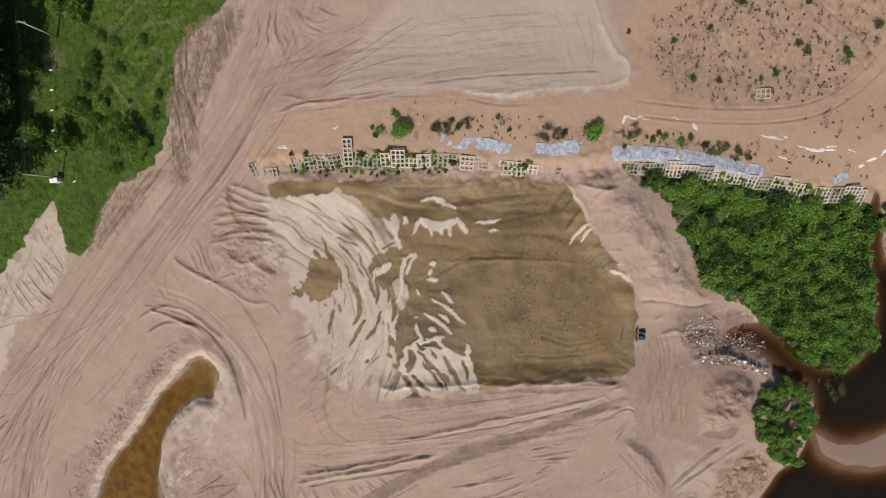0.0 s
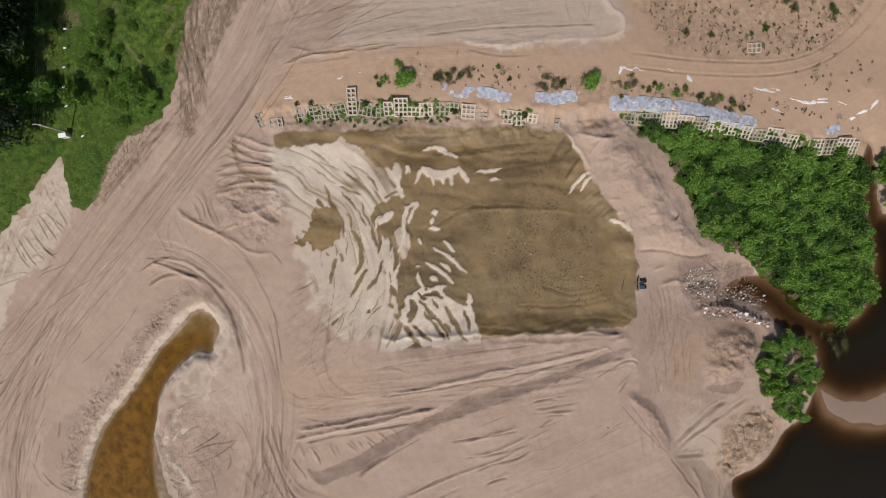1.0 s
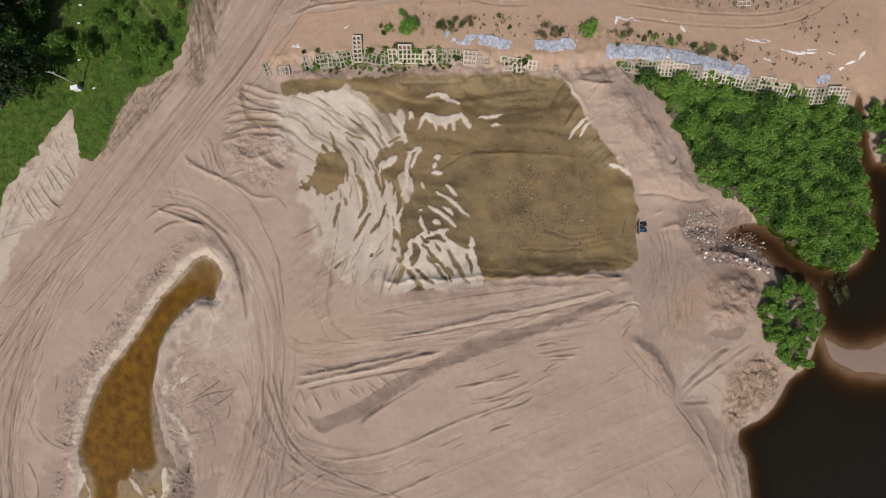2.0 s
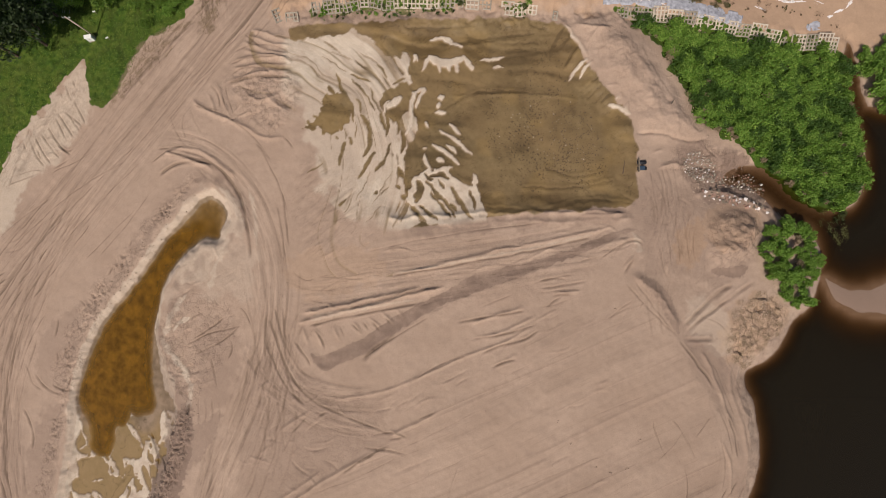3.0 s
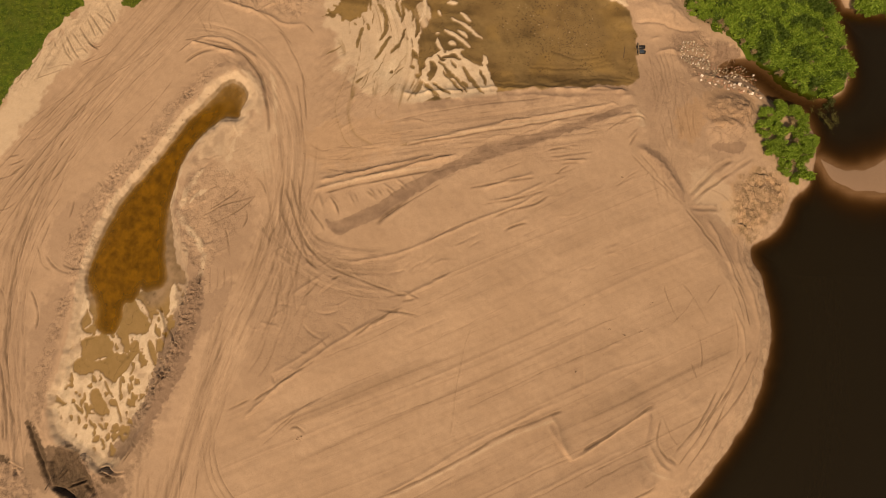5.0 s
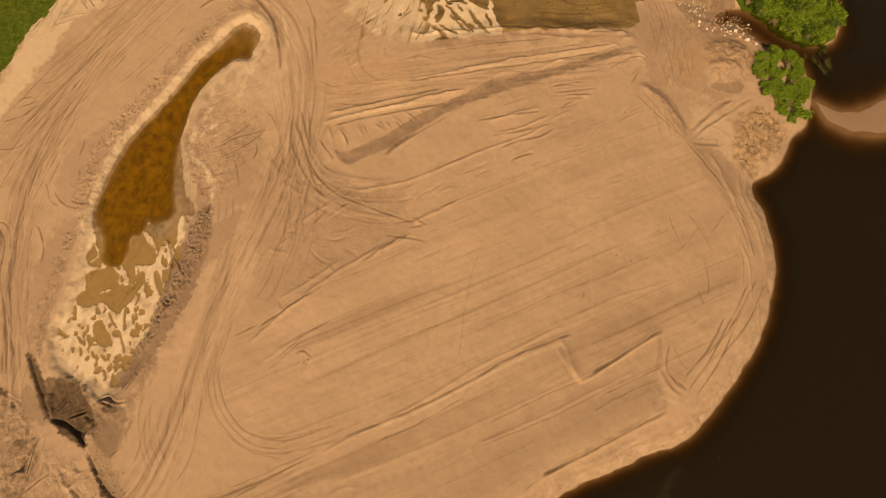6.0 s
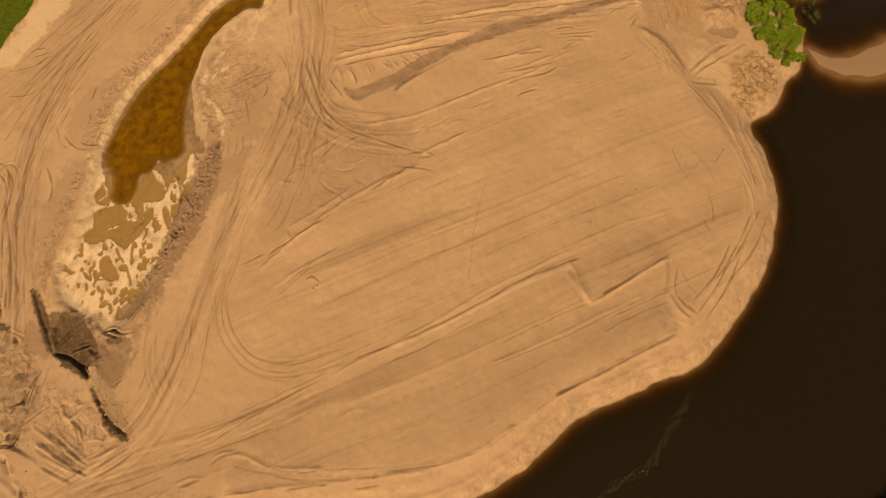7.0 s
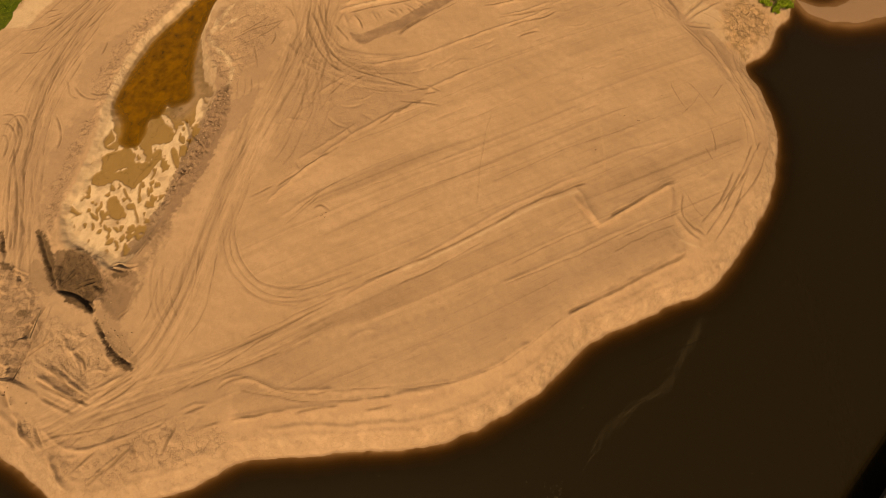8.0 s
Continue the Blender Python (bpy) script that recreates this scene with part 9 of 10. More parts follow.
# single bushes and weeds on the dry sand
row_of([make_shrub("sand_bush", 1500 + k, 0.75, 0.8, 15, 26, 0.18, 0.12, (leaf_mid, leaf_dull)[k], ("green bush growing in dry sand", "dusty olive bush growing in dry sand")[k], "bush", "bushes on the dry sand", 4) for k in range(2)],
       [(-0.6, 13.2), (61.7, 26.5), (68.6, 26.7), (41.4, 21.6), (1.3, 13.0), (46.1, 21.3), (56.4, 22.9), (-2.5, 12.9), (37.9, 27.7), (44.3, 30.0), (30.1, 29.1), (49.5, 34.4), (61.5, 34.6), (73.8, 30.9), (53.9, 21.9), (60.1, 27.8), (69.2, 25.8)], 14, 0.5, 0.95)
row_of([make_shrub("round_bush", 1510 + k, 1.35, 1.5, 44, 36, 0.24, 0.2, leaf_lush, "dense rounded green bush growing in dry sand", "bush", "bushes on the dry sand", 5) for k in range(2)],
       [(-8.2, 12.7), (24.1, 12.3)], 16, 0.9, 1.05)
row_of([make_shrub("weed_clump", 1520 + k, 0.55, 0.6, 14, 22, 0.13, 0.12, (leaf_lush, leaf_yellow, leaf_dull)[k], ("green weeds between grid panels", "yellow-flowering weeds beside grid panels", "dull weeds on the sand slope")[k], "weeds", "weeds along the slope", 3) for k in range(3)],
       [(-25.3, 6.5), (-23.8, 7.3), (-21.8, 7.3), (-19.3, 7.1), (-15.3, 8.4), (-14.1, 7.2), (-12.5, 9.1), (-10.3, 9.3), (-8.9, 6.7), (-7.4, 8.6), (-6.0, 8.3), (-4.5, 6.6), (-2.7, 8.9), (-1.1, 6.6), (0.4, 7.2), (9.1, 7.3), (10.5, 6.6), (12.5, 6.6), (13.4, 7.3), (-24.8, 8.8), (-27.3, 8.8), (-9.3, 15.3), (-13.2, 13.1), (-12.5, 12.0), (-11.8, 12.8), (8.0, 14.7), (10.0, 12.8), (30.5, 11.5), (33.5, 11.6), (35.5, 12.1), (39.7, 10.6), (41.2, 11.6), (43.8, 10.0), (48.0, 10.1), (50.1, 9.1), (52.3, 8.3), (36.6, 11.6), (29.6, 9.9), (19.2, 11.9), (45.4, 9.7), (34.6, 11.1)], 15, 0.5, 1.05)


leaf_straw = leafy("leaves_straw", (0.075, 0.068, 0.032), (0.165, 0.14, 0.068), (0.30, 0.25, 0.14), 0.8)
row_of([make_shrub("dry_tuft", 1530, 0.6, 0.4, 14, 22, 0.2, 0.10, leaf_straw, "low olive-brown grass tuft on dry sand", "grass tuft", "dry tufts above the slope", 3)],
       np.concatenate([scatter([(-4.0, 14.4), (3.4, 14.4), (3.8, 11.9), (-3.7, 11.9)], 0.95, 140, 0.0, 14), scatter([(14.3, 13.4), (19.8, 13.4), (19.9, 11.0), (14.3, 11.0)], 0.95, 141, 0.0, 14), scatter([(28.5, 13.7), (32.6, 13.9), (32.7, 11.4), (28.9, 11.4)], 0.95, 142, 0.0, 14), scatter([(42.9, 11.4), (49.0, 10.6), (53.1, 8.3), (50.2, 7.7), (43.9, 9.2)], 0.95, 143, 0.0, 14)]), 18, 0.4, 0.95)


def weed_field(name, seed, share, material, label):
    """Small tufts strewn over the sand."""
    g = np.random.default_rng(seed)
    pts = []
    for outline, gap in (([(32.7, 32.6), (43.4, 36.6), (74.4, 38.7), (75.5, 29.5), (68.9, 19.6), (57.9, 17.1), (39.3, 17.8), (35.1, 22.5)], 1.2), ([(-15.1, 16.3), (19.6, 14.8), (27.5, 13.7), (60.5, 10.3), (75.2, 7.4), (75.6, 3.4), (53.4, 7.3), (29.6, 11.0), (-15.2, 10.6)], 1.4), ([(58.1, 14.7), (76.4, 21.0), (77.5, 11.3), (65.6, 11.4)], 1.8)):
        for x, y in scatter(outline, gap, seed + int(gap * 100), 0.2, 2400):
            if g.uniform() < share * (0.75 + 0.6 * float(lattice(np.array(x), np.array(y), 5.0, seed))):
                z, r = ground_z(x, y), 0.12 + 0.75 * g.uniform() ** 3
                n = int(8 + 34 * r)
                q = g.normal(size=(n, 3)) * (r * 0.42, r * 0.6, r * 0.4)
                q[:, 2] = np.abs(q[:, 2]) + 0.03
                pts.append(q + (x, y, z))
    tagged(new(name, leaf_mesh(name, np.concatenate(pts), 0.12, material, seed + 1)), label, "weeds", kind="stuff")


def turf():
    """Rough grass of the field, in blades."""
    g = np.random.default_rng(18)
    box_x, box_y = (-122.0, -36.0), (-62.0, 46.0)
    p = g.uniform((box_x[0], box_y[0]), (box_x[1], box_y[1]), (118000, 2))
    d = from_shape(GRASS, 0, p[:, 0], p[:, 1])[1]
    p = p[(d > 0.1) & (g.uniform(-0.9, 0.9, len(p)) < lattice(p[:, 0], p[:, 1], 3.5, 21) + 0.6 * lattice(p[:, 0], p[:, 1], 9.0, 22) + 0.35)]
    z = np.array([ground_z(a, b) for a, b in p])
    c = np.stack([p[:, 0], p[:, 1], z + g.uniform(0.0, 0.04, len(p))], 1)
    tagged(new("rough_grass", leaf_mesh("rough_grass", c, 0.17, leafy("grass_blades", (0.028, 0.062, 0.006), (0.085, 0.15, 0.016), (0.21, 0.25, 0.04), 0.35), 20, 2.6)), "rough uneven green field grass", "grass", kind="stuff")


weed_field("dry_weeds", 16, 0.6, leafy("dry_weeds", (0.03, 0.02, 0.012), (0.075, 0.05, 0.028), (0.14, 0.10, 0.055)), "small brown dry weeds strewn over loose sand")
weed_field("green_weeds", 26, 0.35, leaf_dull, "small olive-green weeds strewn over loose sand")
turf()


def brushwood():
    """Dry sticks raked along the field's edge."""
    g = np.random.default_rng(61)
    spots = np.concatenate([scatter([(-49.5, 23.5), (-47.3, 29.2), (-43.6, 31.9), (-38.8, 33.1), (-37.7, 30.6), (-40.7, 25.1), (-44.9, 16.5), (-46.6, 6.6), (-49.2, 3.6), (-50.5, 5.6), (-50.6, 14.7)], 0.62, 62, 0.1, 900), scatter([(-63.8, 3.7), (-55.8, 5.5), (-51.0, 7.6), (-55.8, 2.1), (-63.2, -4.8), (-68.1, -9.2)], 0.8, 63, 0.1, 260)])
    co, faces = [], []
    for x, y in spots:
        a, l, r = math.radians(g.normal(100, 34)), g.uniform(0.2, 1.0), 0.008 + 0.02 * g.uniform() ** 2
        dx, dy, b = math.cos(a) * l, math.sin(a) * l, len(co)
        for ex, ey in ((x - dx, y - dy), (x + dx, y + dy)):
            z = ground_z(ex, ey) + g.uniform(-0.03, 0.05)
            co += [(ex - dy / l * r, ey + dx / l * r, z), (ex + dy / l * r, ey - dx / l * r, z), (ex, ey, z + r * 1.6)]
        faces += [(b, b + 3, b + 5, b + 2), (b + 1, b + 2, b + 5, b + 4), (b, b + 1, b + 4, b + 3), (b, b + 2, b + 1), (b + 3, b + 4, b + 5)]
    tagged(new("brushwood", mesh_of("brushwood", co, faces, plain("dry_brush", (0.27, 0.185, 0.125), 0.95, vary=0.5, scale=1.5))), "dry brown brushwood strewn along the field's edge", "brushwood", kind="stuff")


brushwood()


# ---- grid panels on the slope ----
bar_bm = bmesh.new()
box(bar_bm, 0, 0, 0, 1, 1, 1, bevel=0.06)
bar_mesh = bpy.data.meshes.new("bar")
bar_bm.to_mesh(bar_mesh)
bar_bm.free()
bar_meshes = []
for material in (concrete, concrete_grey):
    me = bar_mesh.copy()
    me.materials.append(material)
    bar_meshes.append(me)


def grid_panel(x, y, nx, ny, turn, slope, shade, cell=0.82, wide=0.2, lift=0.0):
    """A cast frame of square openings: uprights and rails of one section."""
    label = "weathered pale concrete grid panel lying on the slope" if shade == 0 else "dirty grey concrete grid panel among weeds"
    z = ground_z(x, y) + lift
    ob = empty("grid_panel", Matrix.Translation((x, y, z + 0.12)) @ Matrix.Rotation(turn, 4, "Z") @ Matrix.Rotation(slope, 4, "X"), label, "panel", "grid panels on the slope")
    for k in range(nx + 1):
        b = part("upright", bar_meshes[shade], None, ob)
        b.location, b.scale = ((k - nx / 2) * cell, 0, 0), (wide, ny * cell + wide, 0.22)
    for k in range(ny + 1):
        b = part("rail", bar_meshes[shade], None, ob)
        b.location, b.scale = (0, (k - ny / 2) * cell, 0.004), (nx * cell + wide * 0.9, wide * 0.95, 0.2)
    return ob


panel_rng = np.random.default_rng(30)
PANELS = (([(-34.4, 6.4), (-31.5, 5.8), (-26.7, 7.1), (-24.1, 7.3), (-21.9, 7.5), (-19.7, 7.5), (-17.4, 9.0), (-15.1, 7.8), (-12.9, 7.6), (-10.7, 7.8), (-8.8, 7.9), (-6.6, 7.6), (-4.5, 7.6), (-2.4, 7.7), (-0.0, 7.6), (2.9, 7.2), (5.2, 7.0), (9.5, 6.4), (11.8, 6.2), (13.8, 6.2), (18.5, 5.3)], "23 32 23 33 33 33 26 33 33 33 34 33 33 33 33 33 32 33 33 32 12", 0.74),
          ([(31.1, 6.4), (33.8, 6.3), (36.4, 6.3), (38.9, 6.2), (41.6, 5.9), (44.3, 5.6), (47.0, 5.2), (49.8, 4.8), (52.6, 4.3), (55.4, 3.8), (58.4, 3.3), (61.4, 2.6), (64.2, 2.1), (66.7, 1.8), (69.2, 1.8), (71.7, 1.7), (73.8, 1.4)], "43 43 43 44 43 43 43 43 43 43 45 44 44 44 34 45 24", 0.68))
for spots, sizes, cell in PANELS:
    for k, ((x, y), size) in enumerate(zip(spots, sizes.split())):
        up = (ground_z(x, y + 1.4) - ground_z(x, y - 1.4)) / 2.8
        (xa, ya), (xb, yb) = spots[max(k - 1, 0)], spots[min(k + 1, len(spots) - 1)]
        turn = 0.7 * math.atan2(yb - ya, xb - xa) + panel_rng.uniform(-0.03, 0.03) + (0.55 if k == 0 and cell == 0.74 else 0)
        grid_panel(x, y, int(size[0]), int(size[1]), turn, math.atan(up) + panel_rng.uniform(0.0, 0.08), int(panel_rng.uniform() < 0.6 and size not in ("26", "45", "24")), cell, 0.25, panel_rng.uniform(-0.1, 0.0))
lx, ly = [(54.3, 19.3)][0]
grid_panel(lx, ly, 3, 2, 0.06, 0.0, 0, 0.8, 0.16)


row_of([make_shrub("slope_weed", 1540 + k, 0.5, 0.55, 12, 24, 0.14, 0.11, (leaf_lush, leaf_mid, leaf_dull)[k], ("fresh green weeds growing through grid panels", "mid-green weeds growing through grid panels", "olive weeds growing through grid panels")[k], "weeds", "weeds in the grid panels", 3) for k in range(3)],
       np.concatenate([scatter([(-27.9, 6.6), (-23.2, 9.2), (1.8, 9.1), (2.1, 5.1), (-27.4, 4.6)], 1.25, 31, 0.1, 120), scatter([(8.1, 7.2), (14.1, 7.3), (14.2, 4.5), (8.6, 4.5)], 1.3, 32, 0.1, 20), scatter([(29.2, 7.4), (39.9, 6.7), (55.8, 4.4), (74.7, 2.1), (76.0, -0.0), (56.0, 1.7), (30.8, 5.5)], 1.2, 33, 0.1, 160)]), 34, 0.3, 0.75)


# ---- plastic and fabric sheets ----
def draped(name, pts, wide, material, label, category, seed, bare=0.9, step=0.2, torn=False):
    """A creased sheet laid over the ground along a line."""
    p = rounded(pts, False, 2)
    seg = np.hypot(*(p[1:] - p[:-1]).T)
    run = np.concatenate([[0], np.cumsum(seg)])
    s = np.arange(0, run[-1] + step, step)
    cx, cy = np.interp(s, run, p[:, 0]), np.interp(s, run, p[:, 1])
    tx, ty = np.gradient(cx), np.gradient(cy)
    l = np.hypot(tx, ty) + 1e-9
    nxv, nyv = -ty / l, tx / l
    rows = max(5, int(wide / step) + 1)
    v = np.linspace(-0.5, 0.5, rows)
    wander = 0.5 * lattice(s, s * 0 + seed, 2.2, seed + 4) * (1.0 if torn else 0.3)
    x = cx[:, None] + nxv[:, None] * (v[None, :] * wide + wander[:, None])
    y = cy[:, None] + nyv[:, None] * (v[None, :] * wide + wander[:, None])
    # where it dips, sand has blown over it
    ends = np.exp(-s / 0.5) + np.exp(-(s[-1] - s) / 0.5)
    cover = (fractal(s[:, None] * 0.4 + seed, v[None, :] * wide * 1.5, 0.5, seed, 3, 0.6) if torn else fractal(x, y, 1.4, seed, 4, 0.6)) + bare - 1.1 * (2 * np.abs(v[None, :])) ** 4 - 1.2 * ends[:, None]
    crease = 0.02 * lattice(x, y, 0.6, seed + 2) + 0.015 * lattice(x, y, 0.22, seed + 3)
    z = np.clip(0.07 * cover, -0.1, 0.035) + np.where(cover > 0, crease, 0)
    co = [(a, b, ground_z(a, b) + c) for a, b, c in zip(x.ravel(), y.ravel(), z.ravel())]
    faces = []
    for i in range(len(s) - 1):
        for j in range(rows - 1):
            a = i * rows + j
            faces.append((a, a + rows, a + rows + 1, a + 1))
    me = mesh_of(name, co, faces, material)
    me.polygons.foreach_set("use_smooth", np.ones(len(me.polygons), bool))
    ob = new(name, me)
    thick = ob.modifiers.new("thickness", "SOLIDIFY")
    thick.thickness = 0.012
    return tagged(ob, label, category, "sheets along the slope")


for k, (line, wide) in enumerate((([(27.6, 9.0), (32.6, 9.0), (39.8, 8.4), (46.1, 7.5), (55.1, 5.6)], 2.8), ([(13.4, 9.3), (18.8, 9.6), (22.9, 10.2)], 2.4), ([(-1.8, 11.4), (1.5, 10.4), (5.4, 10.5), (10.5, 9.1)], 2.4), ([(67.6, 3.4), (69.3, 5.2), (71.4, 4.6)], 2.2))):
    draped("geotextile_sheet", line, wide, sheet_grey, "creased blue-grey geotextile sheet along the slope's top", "sheet", 60 + k * 5, (1.0, 0.55, 0.35, 0.4)[k])
for k, (line, wide) in enumerate((([(-22.1, 12.9), (-19.1, 13.6), (-15.5, 14.5)], 0.44), ([(-30.5, 10.5), (-27.7, 10.0)], 0.72), ([(-5.9, 14.1), (-3.8, 13.6)], 0.50), ([(27.5, 14.5), (30.6, 14.9), (34.4, 14.1)], 0.28), ([(29.1, 13.3), (29.5, 15.4)], 0.22), ([(54.1, 12.5), (57.3, 11.8), (59.6, 11.6)], 0.22),
                                  ([(60.5, 10.8), (63.7, 9.6), (67.8, 10.2), (72.2, 8.9)], 0.30), ([(71.7, 6.2), (75.1, 7.9), (78.3, 10.4)], 0.39), ([(37.4, 14.8), (40.1, 14.4)], 0.19), ([(40.9, 14.0), (42.8, 13.1)], 0.19), ([(14.9, 9.1), (19.7, 9.3)], 0.28), ([(29.6, 8.9), (39.8, 8.0)], 0.25),
                                  ([(1.3, 11.4), (1.5, 9.5)], 0.19), ([(57.5, 8.6), (60.7, 8.0)], 0.17), ([(-33.4, 12.3), (-30.2, 12.8)], 0.14))):
    draped("plastic_strip", line, 0.7 + wide, sheet_white, "torn white plastic strip half buried in sand", "plastic sheet", 90 + k * 5, -0.1, 0.1, True)


# ---- power line ----
def utility_pole(x, y, tall, label):
    ob = empty("utility_pole", Matrix.Translation((x, y, ground_z(x, y) - 0.1)), label, "utility pole", "poles of the power line")
    part("shaft", rod(bmesh.new(), (0, 0, 0), (0, 0, tall), 0.17, 0.11, 10), concrete, ob, smooth=True)
    part("crossarm", box(bmesh.new(), 0, 0, tall - 0.35, 1.5, 0.12, 0.12, bevel=0.01), steel, ob)
    for k in (-0.68, 0.0, 0.68):
        bm = bmesh.new()
        rod(bm, (k, 0, tall - 0.29 if k else tall), (k, 0, tall - 0.05 if k else tall + 0.24), 0.05, 0.03, 8)
        rod(bm, (k, 0, tall - 0.2 if k else tall + 0.08), (k, 0, tall - 0.13 if k else tall + 0.15), 0.075, 0.075, 8)
        part("insulator", bm, white_paint, ob, "white ceramic insulator")
    part("brace", rod(bmesh.new(), (0.5, 0, tall - 0.4), (0, 0.02, tall - 1.1), 0.025, 0.025, 6), steel, ob)
    return ob


POLES = [(-73.1, 31.2), (-74.3, 5.5)]
for (px, py), text in zip(POLES, ("pale concrete utility pole standing in grass", "pale concrete utility pole beside a white cabinet")):
    utility_pole(px, py, 6.8, text)


def switch_cabinet(x, y):
    ob = empty("switch_cabinet", Matrix.Translation((x, y, ground_z(x, y) - 0.03)) @ Matrix.Rotation(0.2, 4, "Z"), "white steel switch cabinet at the pole's foot", "cabinet")
    part("plinth", box(bmesh.new(), 0, 0, 0.1, 1.5, 0.8, 0.2, bevel=0.02), concrete_grey, ob)
    part("body", box(bmesh.new(), 0, 0, 0.75, 1.35, 0.65, 1.1, bevel=0.03), white_paint, ob)
    part("roof", box(bmesh.new(), 0, 0, 1.34, 1.5, 0.8, 0.06, bevel=0.015), white_paint, ob)
    for k in (-0.33, 0.33):
        d = part("door", box(bmesh.new(), k, -0.335, 0.75, 0.62, 0.03, 1.0, bevel=0.008), white_paint, ob)
        part("handle", box(bmesh.new(), k * 0.3, -0.365, 0.78, 0.03, 0.04, 0.16, bevel=0.006), dark_steel, d, "black handle")


switch_cabinet(POLES[1][0] - 0.5, POLES[1][1] - 0.7)
for k, (x, y) in enumerate([(-74.1, 25.1), (-74.3, 21.5), (-74.5, 17.8), (-74.6, 14.1), (-74.2, 10.4), (-70.9, 4.6)]):
    ob = empty("marker_post", Matrix.Translation((x, y, ground_z(x, y) - 0.1)) @ Matrix.Rotation(0.1 * k, 4, "Z"), "short white marker post in grass", "marker post", "marker posts under the power line")
    part("post", rod(bmesh.new(), (0, 0, 0), (0, 0, 0.8), 0.06, 0.06, 8), concrete_grey, ob)
    part("plate", box(bmesh.new(), 0, 0, 0.86, 0.62, 0.26, 0.1, bevel=0.02), white_paint, ob)


def power_cable(a, b, sag, n=24):
    bm = bmesh.new()
    prev = None
    for k in range(n + 1):
        u = k / n
        q = Vector(a).lerp(Vector(b), u) - Vector((0, 0, sag * 4 * u * (1 - u)))
        if prev is not None:
            rod(bm, prev, q, 0.008, 0.008, 5)
        prev = q
    me = bpy.data.meshes.new("power_cable")
    bm.to_mesh(me)
    bm.free()
    me.materials.append(steel)
    tagged(new("power_cable", me), "thin grey overhead power cable strung between poles", "cable", "cables of the power line")


(p1x, p1y), (p2x, p2y) = POLES
for off in (-0.68, 0.0, 0.68):
    z1, z2 = ground_z(p1x, p1y) + 6.68 + (0.28 if off == 0 else 0), ground_z(p2x, p2y) + 6.68 + (0.28 if off == 0 else 0)
    power_cable((p1x + off, p1y, z1), (p2x + off, p2y, z2), 0.5)
    power_cable((p1x + off, p1y, z1), (p1x + off - 1.0, p1y + 40, z1 - 1.0), 0.8)

# ---- stakes ----
for k, (x, y) in enumerate([(-5.9, 16.9), (0.9, 16.8), (36.9, 9.0), (34.6, 9.4)]):
    ob = empty("stake", Matrix.Translation((x, y, ground_z(x, y) - 0.15)) @ Matrix.Rotation(0.05 * k - 0.08, 4, "X"), "thin upright wooden stake in sand", "stake", "survey stakes")
    part("rod", rod(bmesh.new(), (0, 0, 0), (0, 0, 1.9), 0.05, 0.035, 6), wood_grey, ob)


# ---- rubble by the creek ----
def chunk_mesh(seed, material):
    g = np.random.default_rng(seed)
    bm = bmesh.new()
    bmesh.ops.create_cube(bm, size=1.0)
    for v in bm.verts:
        v.co += Vector(g.uniform(-0.22, 0.22, 3))
    bmesh.ops.bevel(bm, geom=bm.edges[:], offset=0.06, segments=1, affect="EDGES")
    me = bpy.data.meshes.new("rubble_chunk")
    bm.to_mesh(me)
    bm.free()
    me.materials.append(material)
    return me


chunks = [chunk_mesh(2000 + k, (concrete, concrete_grey, sheet_white, brick_red, wood_grey)[k % 5]) for k in range(10)]


def rubble_heap(outline, count, seed, label, low, high, kinds):
    p = np.array(outline)
    cx, cy = p.mean(0)
    ob = empty("rubble_heap", Matrix.Translation((cx, cy, ground_z(cx, cy))), label, "rubble heap")
    g = np.random.default_rng(seed)
    base = ob.matrix_world.inverted()
    for x, y in scatter(outline, math.sqrt(abs(0.5 * np.sum(p[:, 0] * np.roll(p[:, 1], -1) - p[:, 1] * np.roll(p[:, 0], -1))) / count) * 0.95, seed, 0.0, count):
        b = part("rubble_chunk", chunks[int(g.choice(kinds))], None, ob)
        s = g.uniform(low, high, 3) * (1, 1, 0.6)
        z = max(ground_z(x, y), RIVER - 0.1)
        b.matrix_local = base @ Matrix.Translation((x, y, z + s[2] * 0.25)) @ Euler(g.uniform(-0.5, 0.5, 2).tolist() + [g.uniform(0, 6.3)]).to_matrix().to_4x4() @ Matrix.Diagonal((*s, 1))


rubble_heap([(42.2, -21.2), (45.6, -19.8), (49.5, -22.0), (51.4, -24.9), (47.9, -26.2), (42.8, -25.0)], 260, 41, "heap of pale broken concrete and brick rubble", 0.08, 0.36, (1, 1, 6, 5, 7, 6, 8, 3, 9, 4))
rubble_heap([(49.7, -24.9), (56.3, -23.5), (59.4, -24.6), (60.8, -29.0), (57.1, -27.3), (51.5, -26.8)], 110, 42, "loose pale rubble spilled down to the creek", 0.12, 0.42, (1, 3, 4, 6, 8, 9, 0, 6, 7))
rubble_heap([(44.1, -27.4), (50.4, -27.1), (57.9, -30.0), (61.4, -32.1), (56.3, -30.8), (48.4, -29.5)], 45, 43, "dark damp clods and rubble on the creek bank", 0.2, 0.6, (2, 3, 4, 7, 8, 9))


